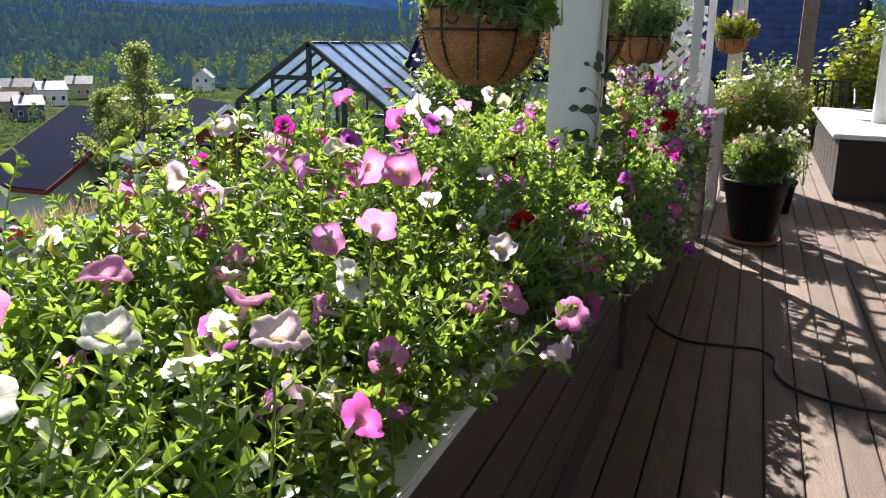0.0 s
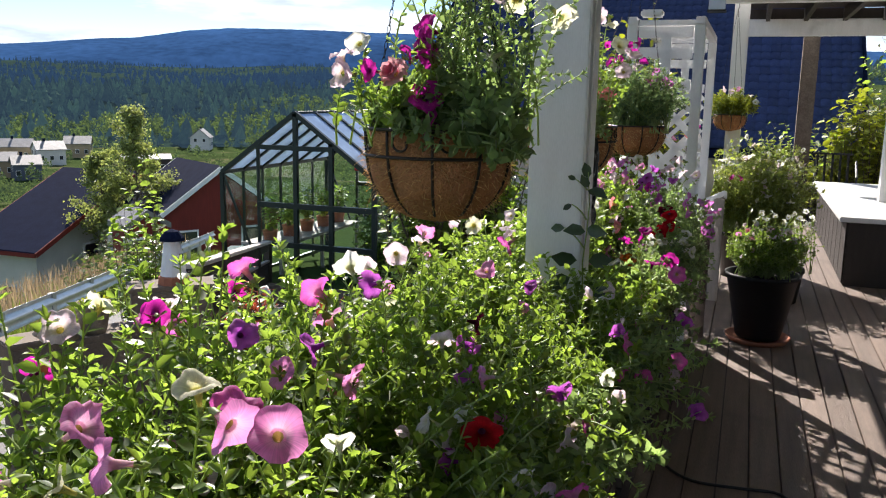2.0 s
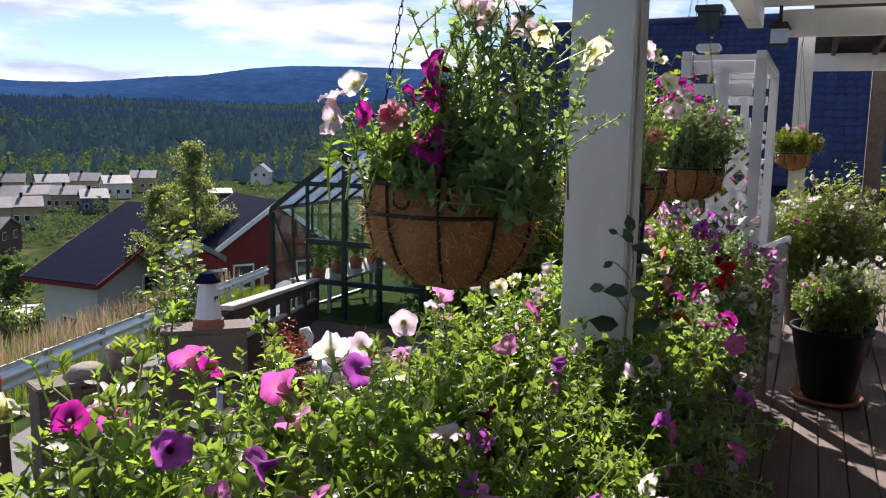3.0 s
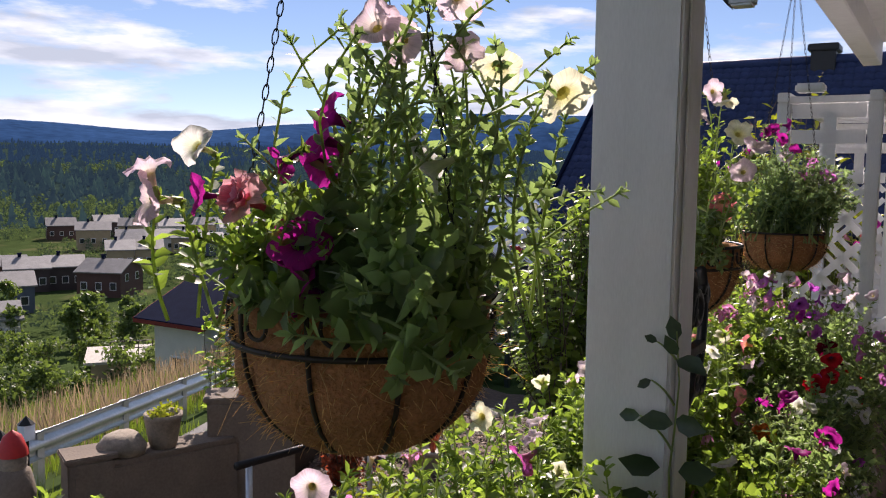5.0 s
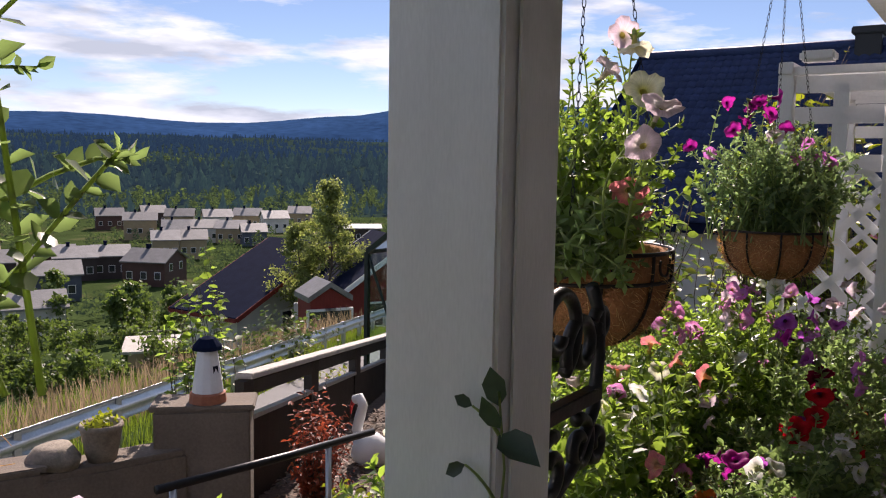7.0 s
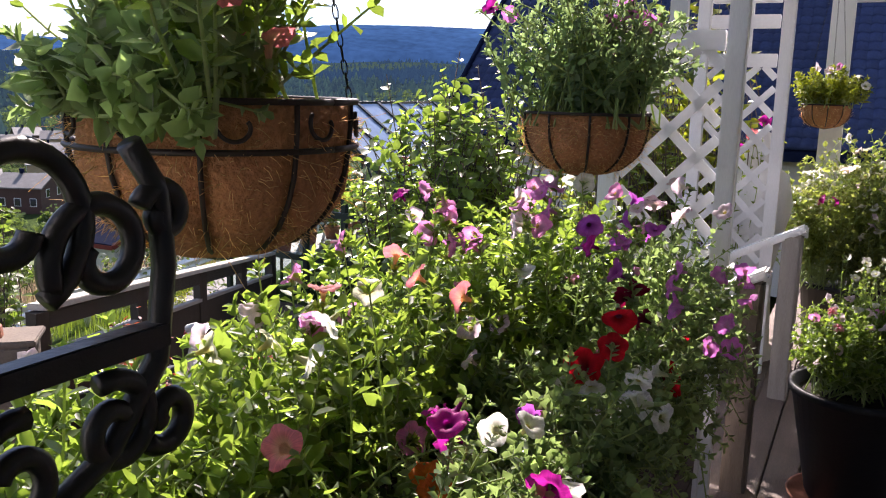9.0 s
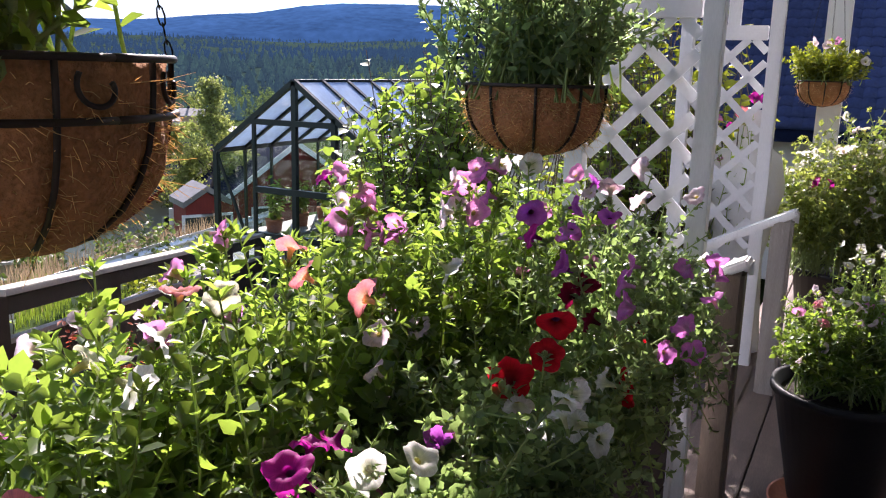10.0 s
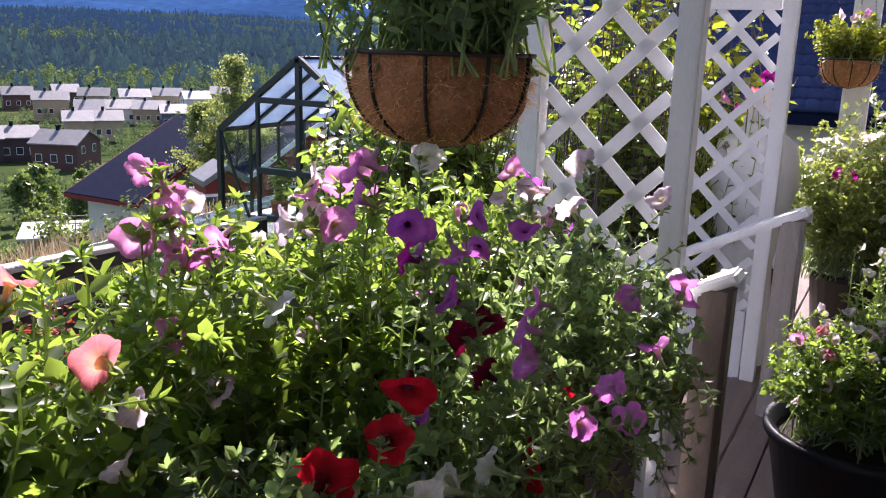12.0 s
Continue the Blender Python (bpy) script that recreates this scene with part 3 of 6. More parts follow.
house(-29.9, 41.4, 147, 6.0, 8.2, 3.6, 2.9, M_RED, M_ROOF_DARK, "red wooden house with white bargeboards and black roof", base=-9.15, trim=M_WHITE, chimney=False, windows=2)
house(-22.7, 27.6, 150, 1.7, 1.6, 1.0, 0.5, M_RED, M_ROOF_GREY, "small red wooden shed beside the road", base=-4.75, chimney=False, windows=0, overhang=0.12)
HOUSE_LABELS = {"dark": "dark brown boarded house with a pale grey tiled roof", "ochre": "ochre boarded house with a pale grey tiled roof", "white": "white house with a grey tiled roof", "blue": "grey-blue boarded house with a grey tiled roof", "brick": "red-brown house with a grey tiled roof"}
VILLAGE = (
    # degrees left of +y, distance, turn of the ridge, length, depth, wall, roof, colour
    (58.3, 148, 4, 8.6, 8.0, 4.6, 1.7, "blue"), (57.0, 176, 3, 7.4, 8.0, 4.8, 1.7, "dark"), (54.9, 178, 3, 6.6, 8.0, 4.8, 1.7, "dark"),
    (52.2, 164, -28, 8.2, 8.4, 4.8, 1.9, "brick"), (51.7, 212, 2, 6.0, 8.0, 5.0, 1.9, "ochre"), (50.0, 213, 2, 6.2, 8.0, 5.0, 1.9, "ochre"),
    (51.1, 246, 0, 7.0, 8.5, 4.5, 2.4, "ochre"), (49.4, 252, 4, 8.0, 8.0, 4.5, 2.0, "white"), (47.6, 250, -6, 8.0, 8.0, 4.5, 2.0, "ochre"),
    (46.2, 242, 6, 6.5, 8.0, 4.2, 2.0, "blue"), (53.3, 262, 0, 9.0, 8.0, 6.0, 2.0, "ochre"), (58.5, 193, 0, 9.6, 7.5, 4.0, 1.6, "brick"),
    (59.0, 112, 5, 6.5, 6.5, 3.8, 1.5, "white"), (48.6, 292, 8, 9.0, 8.0, 5.0, 2.2, "white"), (50.9, 296, -5, 9.0, 8.0, 5.0, 2.2, "ochre"),
    (52.6, 312, 10, 8.0, 8.0, 5.0, 2.2, "dark"), (46.6, 300, -10, 9.0, 8.0, 5.0, 2.2, "ochre"), (44.9, 285, 12, 8.0, 8.0, 5.0, 2.2, "white"),
    (55.2, 300, 4, 8.5, 8.0, 5.0, 2.2, "brick"), (61.0, 170, 6, 8.5, 8.0, 4.8, 1.8, "dark"), (62.5, 210, -12, 8.5, 8.0, 4.8, 1.8, "ochre"),
    (43.2, 310, -6, 8.0, 8.0, 5.0, 2.2, "ochre"), (64.0, 150, 14, 8.5, 8.0, 4.8, 1.8, "blue"), (35.8, 335, 80, 8.0, 7.0, 5.0, 3.0, "white"),
)
for az, r, turn, ln, dp, wh, rh, key in VILLAGE:
    hx, hy = polar(az, r)
    house(hx, hy, az + turn, ln, dp, wh, rh, M_WALLS[key], M_ROOF_GREY, HOUSE_LABELS[key], group="village houses in the valley", drop=0.3)
hx, hy = polar(39.3, 250)
house(hx, hy, 42, 13, 9, 4.4, 0.9, M_WALLS["dark"], M_WALLS["white"], "low dark house with a pale flat-pitched roof", chimney=False)


def carport():
    """A low flat roof with a railing, beside the white house."""
    ob = thing("carport", (-46.0, 36.0, -13.0), "low flat-roofed garage with a thin railing on its roof", "garage")
    part("wall", Geo().beam((-46.0, 35.2, -11.7), (-42.6, 39.4, -11.7), 4.6, 3.0), M_WALLS["ochre"], ob)
    part("roof", Geo().beam((-46.3, 34.9, -10.14), (-42.5, 39.6, -10.14), 5.0, 0.16), M_STONETOP, ob)
    for k in range(6):
        t = k / 5
        x, y = -44.5 + 2.6 * t, 35.4 + 3.2 * t
        part("railing_post", Geo().tube([(x, y, -10.1), (x, y, -9.1)], 0.035, 5), M_DARKWOOD, ob)
    for z in (-9.1, -9.55):
        part("rail", Geo().tube([(-44.5, 35.4, z), (-41.9, 38.6, z)], 0.035, 5), M_DARKWOOD, ob)


carport()


def neighbour():
    """The blue-tiled house beyond the deck: pitched roof of single tiles, chimney, gable walls."""
    ob = thing("house", (-2.5, 20.0, -1.5), "neighbouring house with a blue glazed tile roof and dark chimney", "house")
    x0, x1 = -6.74, 1.78
    yr, zr, ye, ze = 20.0, 4.0, 16.3, 0.8
    g = Geo().prism([(ye + 0.4, -1.5), (23.3, -1.5), (23.3, 0.8), (yr, zr - 0.15), (ye + 0.4, 0.95)], 0, x0 + 0.3, x1 - 0.3)
    part("wall", g, M_WALLS["white"], ob)
    deck = part("roof", Geo().prism([(yr, zr - 0.06), (ye, ze - 0.06), (ye, ze - 0.2), (yr, zr - 0.2)], 0, x0, x1).prism([(yr, zr - 0.06), (23.7, ze - 0.06), (23.7, ze - 0.2), (yr, zr - 0.2)], 0, x0, x1), M_ROOF_DARK, ob)
    cols, rows = 48, 22
    w = (x1 - x0) / cols
    d = Vector((0, ye - yr, ze - zr)) / rows
    up = Vector((0, d.z, -d.y)).normalized()
    if up.z < 0:
        up = -up
    prof = [(0.0, 0.0), (0.25, 0.026), (0.5, 0.032), (0.75, 0.018), (1.0, 0.0)]
    me = Geo()
    vs = []
    for e, lift in ((0.0, 0.0), (1.08, 0.022)):
        for u, h in prof:
            vs.append(Vector((u * w, 0, 0)) + d * e + up * (h + lift))
    for u, h in prof:
        vs.append(Vector((u * w, 0, 0)) + d * 1.08 + up * (-0.01))
    me.put(vs, [(i, i + 1, i + 6, i + 5) for i in range(4)] + [(5 + i, 6 + i, 11 + i, 10 + i) for i in range(4)])
    tile = me.mesh("tile", M_TILE_BLUE, (0, 0, 0), smooth=True)
    rest = Geo()
    for c in range(cols):
        for r in range(rows):
            p = Vector((x0 + c * w, yr, zr)) + d * r
            if x0 + c * w > -0.5:
                t = child("tile", tile, deck, at=Matrix.Translation(p - Vector(ob.location)))
            else:
                rest.put([p + v for v in vs], me.f)
    o = part("tiles", rest, M_TILE_BLUE, deck, smooth=True)
    tagged(o, kind="stuff")
    part("ridge_cap", Geo().tube([(x0, yr, zr + 0.04), (x1, yr, zr + 0.04)], 0.11, 8), M_TILE_BLUE, ob, smooth=True)
    part("bargeboard", Geo().beam((x1 + 0.03, yr, zr - 0.05), (x1 + 0.03, ye, ze - 0.05), 0.05, 0.24), M_ROOF_DARK, ob)
    part("bargeboard", Geo().beam((x0 - 0.03, yr, zr - 0.05), (x0 - 0.03, ye, ze - 0.05), 0.05, 0.24), M_ROOF_DARK, ob)
    part("chimney", Geo().box(-2.57, -2.12, 19.75, 20.3, 3.6, 4.28).box(-2.63, -2.06, 19.69, 20.36, 4.2, 4.34), M_BLACKPLASTIC, ob, bevel=0.02)


neighbour()

# ---- veranda structure ----
def deck():
    fl = thing("floor", (0, 0, 0), "weathered grey-brown wooden deck boards, sun-dappled", "floor", "", "structure")
    part("joists", Geo().box(-0.41, 3.3, -2.4, 13.2, -0.16, -0.035), M_DARKWOOD, fl)
    part("skirt", Geo().box(-0.42, -0.39, -2.4, 13.2, -1.2, -0.02).box(-0.4, 3.3, 13.17, 13.21, -1.3, -0.02), M_DARKWOOD, fl)
    pitch, w = 0.131, 0.124
    me = Geo().box(-w / 2, w / 2, -2.4, 13.2, -0.03, 0.0).mesh("board", M_BOARD, (0, 0, 0), bevel=0.004)
    rng = random.Random(2)
    k = -4
    while True:
        x = 0.03 + 0.0655 + pitch * k
        if x > 3.3:
            break
        child("board", me, fl, at=pose(x, 0, rng.uniform(-0.0015, 0.0015), 0, rng.uniform(-0.15, 0.15), 0))
        k += 1


deck()


def porch():
    r = thing("ceiling", (0, 0, 2.7), "white boarded veranda roof with eaves beam", "roof", "", "structure")
    part("soffit", Geo().box(-0.62, 3.4, -3.0, 9.35, 2.80, 2.85), M_WHITE, r)
    part("eaves_beam", Geo().box(-0.76, -0.62, -3.0, 9.4, 2.62, 2.86), M_WHITE, r, bevel=0.006)
    part("end_beam", Geo().box(-0.46, 3.4, 9.4, 9.52, 2.54, 2.78), M_WHITE, r, bevel=0.006)
    for i in range(9):
        part("rafter", Geo().box(-0.62, 3.3, -2.9 + i * 1.1, -2.85 + i * 1.1, 2.66, 2.80), M_WHITE, r)
    part("roofing", Geo().prism([(-0.82, 2.88), (3.5, 3.7), (3.5, 3.78), (-0.82, 2.96)], 1, -3.0, 9.6), M_ROOF_DARK, r)
    part("gutter", Geo().tube([(-0.84, -3.0, 2.84), (-0.84, 9.55, 2.84)], 0.055, 10), M_WHITE, r, smooth=True)
    p2 = thing("pergola_roof", (0, 12.4, 2.4), "dark rafters and white beam of a second porch roof", "roof", "", "structure")
    part("beam", Geo().box(-0.26, 3.4, 12.45, 12.58, 2.44, 2.65), M_WHITE, p2, bevel=0.006)
    part("roofing", Geo().box(-0.2, 3.4, 9.54, 12.44, 2.78, 2.84), M_DARKWOOD, p2)
    part("fascia", Geo().box(-0.2, 3.4, 12.47, 12.5, 2.652, 2.778), M_DARKWOOD, p2)
    for i in range(8):
        part("rafter", Geo().box(0.0 + i * 0.45, 0.05 + i * 0.45, 9.54, 12.44, 2.62, 2.77), M_DARKWOOD, p2)
    w = thing("wall_east", (3.4, 3, 0), "white boarded house wall", "wall", "", "structure")
    part("boarding", Geo().box(3.3, 3.5, -3.2, 13.2, -1.2, 3.6), M_WHITE, w)


porch()


def post(x0, x1, y0, y1, z0, z1, m, label, name="porch_post"):
    ob = thing(name, ((x0 + x1) / 2, (y0 + y1) / 2, z0), label, "post", "", "structure")
    part("shaft", Geo().box(x0, x1, y0, y1, z0, z1), m, ob, bevel=0.006)
    return ob


big = post(-0.786, -0.592, 3.362, 3.54, -1.0, 2.62, M_WHITE, "thick white-painted square veranda post")
part("corner_board", Geo().box(-0.589, -0.5845, 3.40, 3.42, -1.0, 2.62), M_WHITE, big)
post(-0.32, -0.17, 9.75, 9.9, 0.0, 2.78, M_WHITE, "white square post under the porch beam")
post(1.2, 1.35, 10.0, 10.15, 0.62, 2.62, M_WHITE, "white square post standing on the box bench")
post(0.50, 0.70, 12.95, 13.13, -0.6, 3.2, M_BARK, "dark brown wooden pole", "pole")


def planter(y0, y1):
    ob = thing("planter_box", (-0.72, (y0 + y1) / 2, 0), "long dark brown boarded planter with a white rim", "planter")
    for i in range(5):
        part("board", Geo().box(-0.452, -0.430 + 0.001 * i, y0, y1, 0.155 * i + 0.004, 0.155 * i + 0.151), M_PLANTER, ob, bevel=0.003)
    part("back", Geo().box(-1.07, -1.045, y0, y1, -0.9, 0.77), M_PLANTER, ob)
    part("end", Geo().box(-1.045, -0.452, y0, y0 + 0.02, 0.0, 0.77), M_PLANTER, ob)
    part("end", Geo().box(-1.045, -0.452, y1 - 0.02, y1, 0.0, 0.77), M_PLANTER, ob)
    part("base", Geo().box(-1.045, -0.452, y0 + 0.02, y1 - 0.02, -0.05, 0.0), M_DARKWOOD, ob)
    part("rim", Geo().box(-0.56, -0.418, y0 - 0.01, y1 + 0.01, 0.772, 0.794).box(-1.09, -1.0, y0 - 0.01, y1 + 0.01, 0.772, 0.794), M_WHITE, ob, bevel=0.004)
    part("soil", Geo().box(-1.045, -0.452, y0 + 0.02, y1 - 0.02, 0.6, 0.74), M_SOIL, ob)


planter(-1.3, 3.335)
planter(3.565, 6.12)
post(-0.47, -0.42, 6.14, 6.2, 0.0, 0.80, M_WHITE, "short white post at the planter's end", "end_post")


# ---- arbour over the stair ----
def lattice(x0, x1, z0, z1, y, parent):
    """Crossed laths clipped to a rectangle."""
    w, t, step = 0.036, 0.008, 0.155
    for sgn in (1, -1):
        span = (x1 - x0) + (z1 - z0)
        k = 0.05
        while k < span:
            # line: (x - x0) + sgn' (z - z0) = k
            pts = []
            if sgn == 1:
                a = (x0 + min(k, x1 - x0), z0 + max(0, k - (x1 - x0)))
                b = (x0 + max(0, k - (z1 - z0)), z0 + min(k, z1 - z0))
            else:
                a = (x1 - min(k, x1 - x0), z0 + max(0, k - (x1 - x0)))
                b = (x1 - max(0, k - (z1 - z0)), z0 + min(k, z1 - z0))
            if math.hypot(a[0] - b[0], a[1] - b[1]) > 0.05:
                part("lath", Geo().beam((a[0], y + sgn * t / 2, a[1]), (b[0], y + sgn * t / 2, b[1]), t, w), M_VINYL, parent)
            k += step * math.sqrt(2) * 0.9


def arbour():
    ob = thing("garden_arbour", (-0.62, 7.1, -0.1), "white painted garden arbour with lattice sides", "arbour")
    for y in (6.27, 7.98):
        for x in (-0.85, -0.425):
            part("post", Geo().box(x - 0.032, x + 0.032, y - 0.032, y + 0.032, -0.9 if x < -0.6 else -0.1, 2.075), M_WHITE, ob, bevel=0.004)
        for z in (2.03, 1.90, 1.70, 0.29):
            part("crossbar", Geo().box(-0.81, -0.465, y - 0.02, y + 0.02, z - 0.035, z + 0.035), M_VINYL, ob, bevel=0.003)
        part("bottom_panel", Geo().box(-0.81, -0.465, y - 0.012, y + 0.012, -0.04, 0.255), M_VINYL, ob)
        lattice(-0.81, -0.465, 0.325, 1.67, y, ob)
        part("stile", Geo().box(-0.66, -0.60, y - 0.018, y + 0.018, 1.735, 2.03), M_WHITE, ob)
        part("cap", Geo().box(-0.80, -0.66, y - 0.05, y + 0.05, 2.125, 2.17), M_WHITE, ob, bevel=0.01)
    for x in (-0.85, -0.425):
        part("top_rail", Geo().box(x - 0.03, x + 0.03, 6.22, 8.03, 2.075, 2.125), M_WHITE, ob, bevel=0.004)
    for i in range(7):
        y = 6.25 + i * 0.29
        part("rung", Geo().box(-0.83, -0.44, y - 0.015, y + 0.015, 2.07, 2.105), M_VINYL, ob, bevel=0.004)


arbour()


def stair():
    ob = thing("stairs", (-0.9, 7.27, -0.9), "wooden stairs leading down from the deck", "stairs", "", "structure")
    for i in range(5):
        x, z = -0.55 - 0.28 * i, -0.17 * (i + 1)
        part("tread", Geo().box(x - 0.15, x + 0.15, 6.8, 7.75, z - 0.035, z), M_BOARD, ob, bevel=0.004)
    part("landing", Geo().box(-0.6, -0.36, 6.2, 8.2, -0.04, -0.004), M_BOARD, ob, bevel=0.004)
    for y, x, zt, wood in ((7.62, -0.262, 0.885, M_GREYPOST), (6.44, -0.312, 0.875, M_BROWNPOST)):
        r = thing("stair_handrail", (x, y, 0), "white handrail sloping down the stairs on a wooden post", "handrail", "stair handrails")
        dx = 1.45
        part("rail", Geo().beam((x + 0.045, y, zt), (x - dx, y, zt - dx * 0.53), 0.10, 0.035), M_WHITE, r, bevel=0.008)
        part("bracket", Geo().box(x - 0.02, x + 0.05, y + 0.05, y + 0.075, zt - 0.06, zt - 0.01), M_WHITE, r)
        part("post", Geo().box(x - 0.06, x + 0.035, y - 0.045, y + 0.045, -0.1, zt - 0.035), wood, r, bevel=0.012)
        part("lower_post", Geo().box(x - dx + 0.1, x - dx + 0.19, y - 0.045, y + 0.045, -1.1, zt - 0.78), M_GREYPOST, r, bevel=0.005)


stair()


def box_bench():
    ob = thing("storage_box", (1.7, 10.4, 0), "dark brown boarded storage box with a white lid", "box")
    part("body", Geo().box(0.80, 2.7, 8.66, 12.1, 0.0, 0.575), M_DARKWOOD, ob, bevel=0.006)
    for i in range(9):
        part("slat", Geo().box(0.787, 0.80, 8.68 + i * 0.38, 8.68 + i * 0.38 + 0.36, 0.02, 0.57), M_DARKWOOD, ob, bevel=0.003)
    part("lid", Geo().box(0.72, 2.75, 8.58, 12.15, 0.58, 0.625), M_WHITE, ob, bevel=0.008)


box_bench()


def white_figure():
    """A plain white garden figure standing behind the far lattice."""
    x, y, z = -0.55, 8.32, 0.0
    ob = thing("garden_figure", (x, y, z), "white painted garden figure standing behind the lattice", "ornament")
    part("body", Geo().lathe([(0.0, 0.0), (0.20, 0.0), (0.20, 0.08), (0.15, 0.12), (0.13, 0.55), (0.17, 0.72), (0.21, 0.95), (0.17, 1.12), (0.07, 1.2), (0.085, 1.27), (0.06, 1.36), (0.0, 1.38)], (x, y, z - 0.05), 24, wob=lambda a, q: 0.05 * math.sin(4 * a + 6 * q)), M_WHITE, ob, smooth=True)


white_figure()


def lantern():
    ob = thing("wall_lantern", (-0.345, 9.25, 2.35), "grey square lantern with glass sides under the roof corner", "lamp")
    x, y, z = -0.47, 9.28, 2.49
    part("cap", Geo().prism([(x - 0.10, z + 0.10), (x + 0.10, z + 0.10), (x + 0.06, z + 0.16), (x - 0.06, z + 0.16)], 1, y - 0.08, y + 0.08), M_BLACKPLASTIC, ob)
    part("glass", Geo().box(x - 0.075, x + 0.075, y - 0.065, y + 0.065, z - 0.03, z + 0.10), M_POLY, ob)
    part("base", Geo().box(x - 0.085, x + 0.085, y - 0.075, y + 0.075, z - 0.05, z - 0.03), M_BLACKPLASTIC, ob)
    part("stem", Geo().box(x - 0.015, x + 0.015, y - 0.015, y + 0.015, z + 0.16, 2.80), M_BLACKPLASTIC, ob)
    sp = thing("spotlight", (-0.49, 3.43, 2.03), "small grey spotlight fixed to the post", "lamp")
    part("housing", Geo().box(-0.515, -0.465, 3.41, 3.46, 2.04, 2.075), M_GALV, sp, bevel=0.005)
    part("visor", Geo().prism([(-0.528, 2.055), (-0.515, 2.04), (-0.515, 2.075)], 1, 3.412, 3.458), M_BLACKPLASTIC, sp)
    part("arm", Geo().tube([(-0.592, 3.45, 2.09), (-0.54, 3.44, 2.09), (-0.5, 3.43, 2.07)], 0.008, 6), M_GALV, sp)


lantern()
# ---- plants ----
LT = np.array([(0, 0, 0), (-0.36, 0.25, 0.035), (-0.42, 0.62, 0.04), (0, 1.0, -0.10), (0.42, 0.62, 0.04), (0.36, 0.25, 0.035), (0, 0.45, -0.05)])
LF = np.array([(0, 6, 1), (1, 6, 2), (2, 6, 3), (3, 6, 4), (4, 6, 5), (5, 6, 0)])
# a tree's leaf, seen from afar
FT = np.array([(0, 0, 0), (-0.42, 0.5, 0.05), (0, 1.0, -0.06), (0.42, 0.5, 0.05)])
FF = np.array([(0, 1, 2), (0, 2, 3)])



def leaves_mesh(name, P, D, N, L, wid, mats, rng, shape=(LT, LF)):
    """Leaves at P, growing along D, with face normals near N."""
    lt, lf = shape
    D = unit(D)
    S = unit(np.cross(D, N))
    N = np.cross(S, D)
    curl = rng.uniform(0.5, 2.2, len(P))[:, None, None]
    V = P[:, None] + L[:, None, None] * (lt[None, :, 0, None] * wid * S[:, None] + lt[None, :, 1, None] * D[:, None] + lt[None, :, 2, None] * curl * N[:, None])
    Fc = (lf[None] + (np.arange(len(P)) * len(lt))[:, None, None]).reshape(-1, 3)
    return np_mesh(name, V.reshape(-1, 3), Fc, mats)


def stems_mesh(name, lines, r0, r1, mats):
    """Thin three-sided stalks along equal-length polylines."""
    lines = np.asarray(lines)
    n, k, _ = lines.shape
    T = unit(np.gradient(lines, axis=1))
    ref = np.array([0.31, 0.95, 0.05])
    A = unit(np.cross(T, ref))
    B = np.cross(T, A)
    rad = np.linspace(r0, r1, k)[None, :, None]
    ring = [lines + rad * (A * math.cos(a) + B * math.sin(a)) for a in (0, 2.094, 4.189)]
    V = np.stack(ring, 2).reshape(n, k * 3, 3)
    i = np.arange(k - 1)[:, None] * 3
    j = np.arange(3)[None]
    q = np.stack([i + j, i + (j + 1) % 3, i + 3 + (j + 1) % 3, i + 3 + j], -1).reshape(-1, 4)
    Fc = (q[None] + (np.arange(n) * k * 3)[:, None, None]).reshape(-1, 4)
    return np_mesh(name, V.reshape(-1, 3), Fc, mats)


def stalks(rng, roots, tips, k=7, sway=0.25):
    """Curved lines from roots to tips."""
    roots, tips = np.asarray(roots, float), np.asarray(tips, float)
    d = tips - roots
    ln = np.linalg.norm(d, axis=1)[:, None]
    mid = roots + d * 0.5 + rng.normal(0, 1, d.shape) * ln * sway * 0.5 + np.array([0, 0, 0.12]) * ln
    t = np.linspace(0, 1, k)[None, :, None]
    return (1 - t) ** 2 * roots[:, None] + 2 * t * (1 - t) * mid[:, None] + t ** 2 * tips[:, None]


def leaf_set(rng, lines, per, start=0.2, lean=0.55):
    """Where leaves sit on stalks: place, direction, normal, share of the way up."""
    n, k, _ = lines.shape
    u = np.clip(start + (1 - start) * (np.arange(per)[None] + rng.uniform(0, 1, (n, per))) / per, 0, 0.999)
    f = u * (k - 1)
    i = f.astype(int)
    w = (f - i)[..., None]
    rows = np.arange(n)[:, None]
    P = lines[rows, i] * (1 - w) + lines[rows, i + 1] * w
    T = unit(lines[rows, i + 1] - lines[rows, i])
    ang = np.arange(per)[None] * 2.4 + rng.uniform(0, 6.3, (n, 1)) + rng.normal(0, 0.4, (n, per))
    A = unit(np.cross(T, np.array([0.3, 0.9, 0.1])))
    B = np.cross(T, A)
    out = A * np.cos(ang)[..., None] + B * np.sin(ang)[..., None]
    D = out + T * lean + np.array([0, 0, 0.1])
    N = T + out * -0.4 + rng.normal(0, 0.35, out.shape)
    return P.reshape(-1, 3), D.reshape(-1, 3), N.reshape(-1, 3), u.ravel()


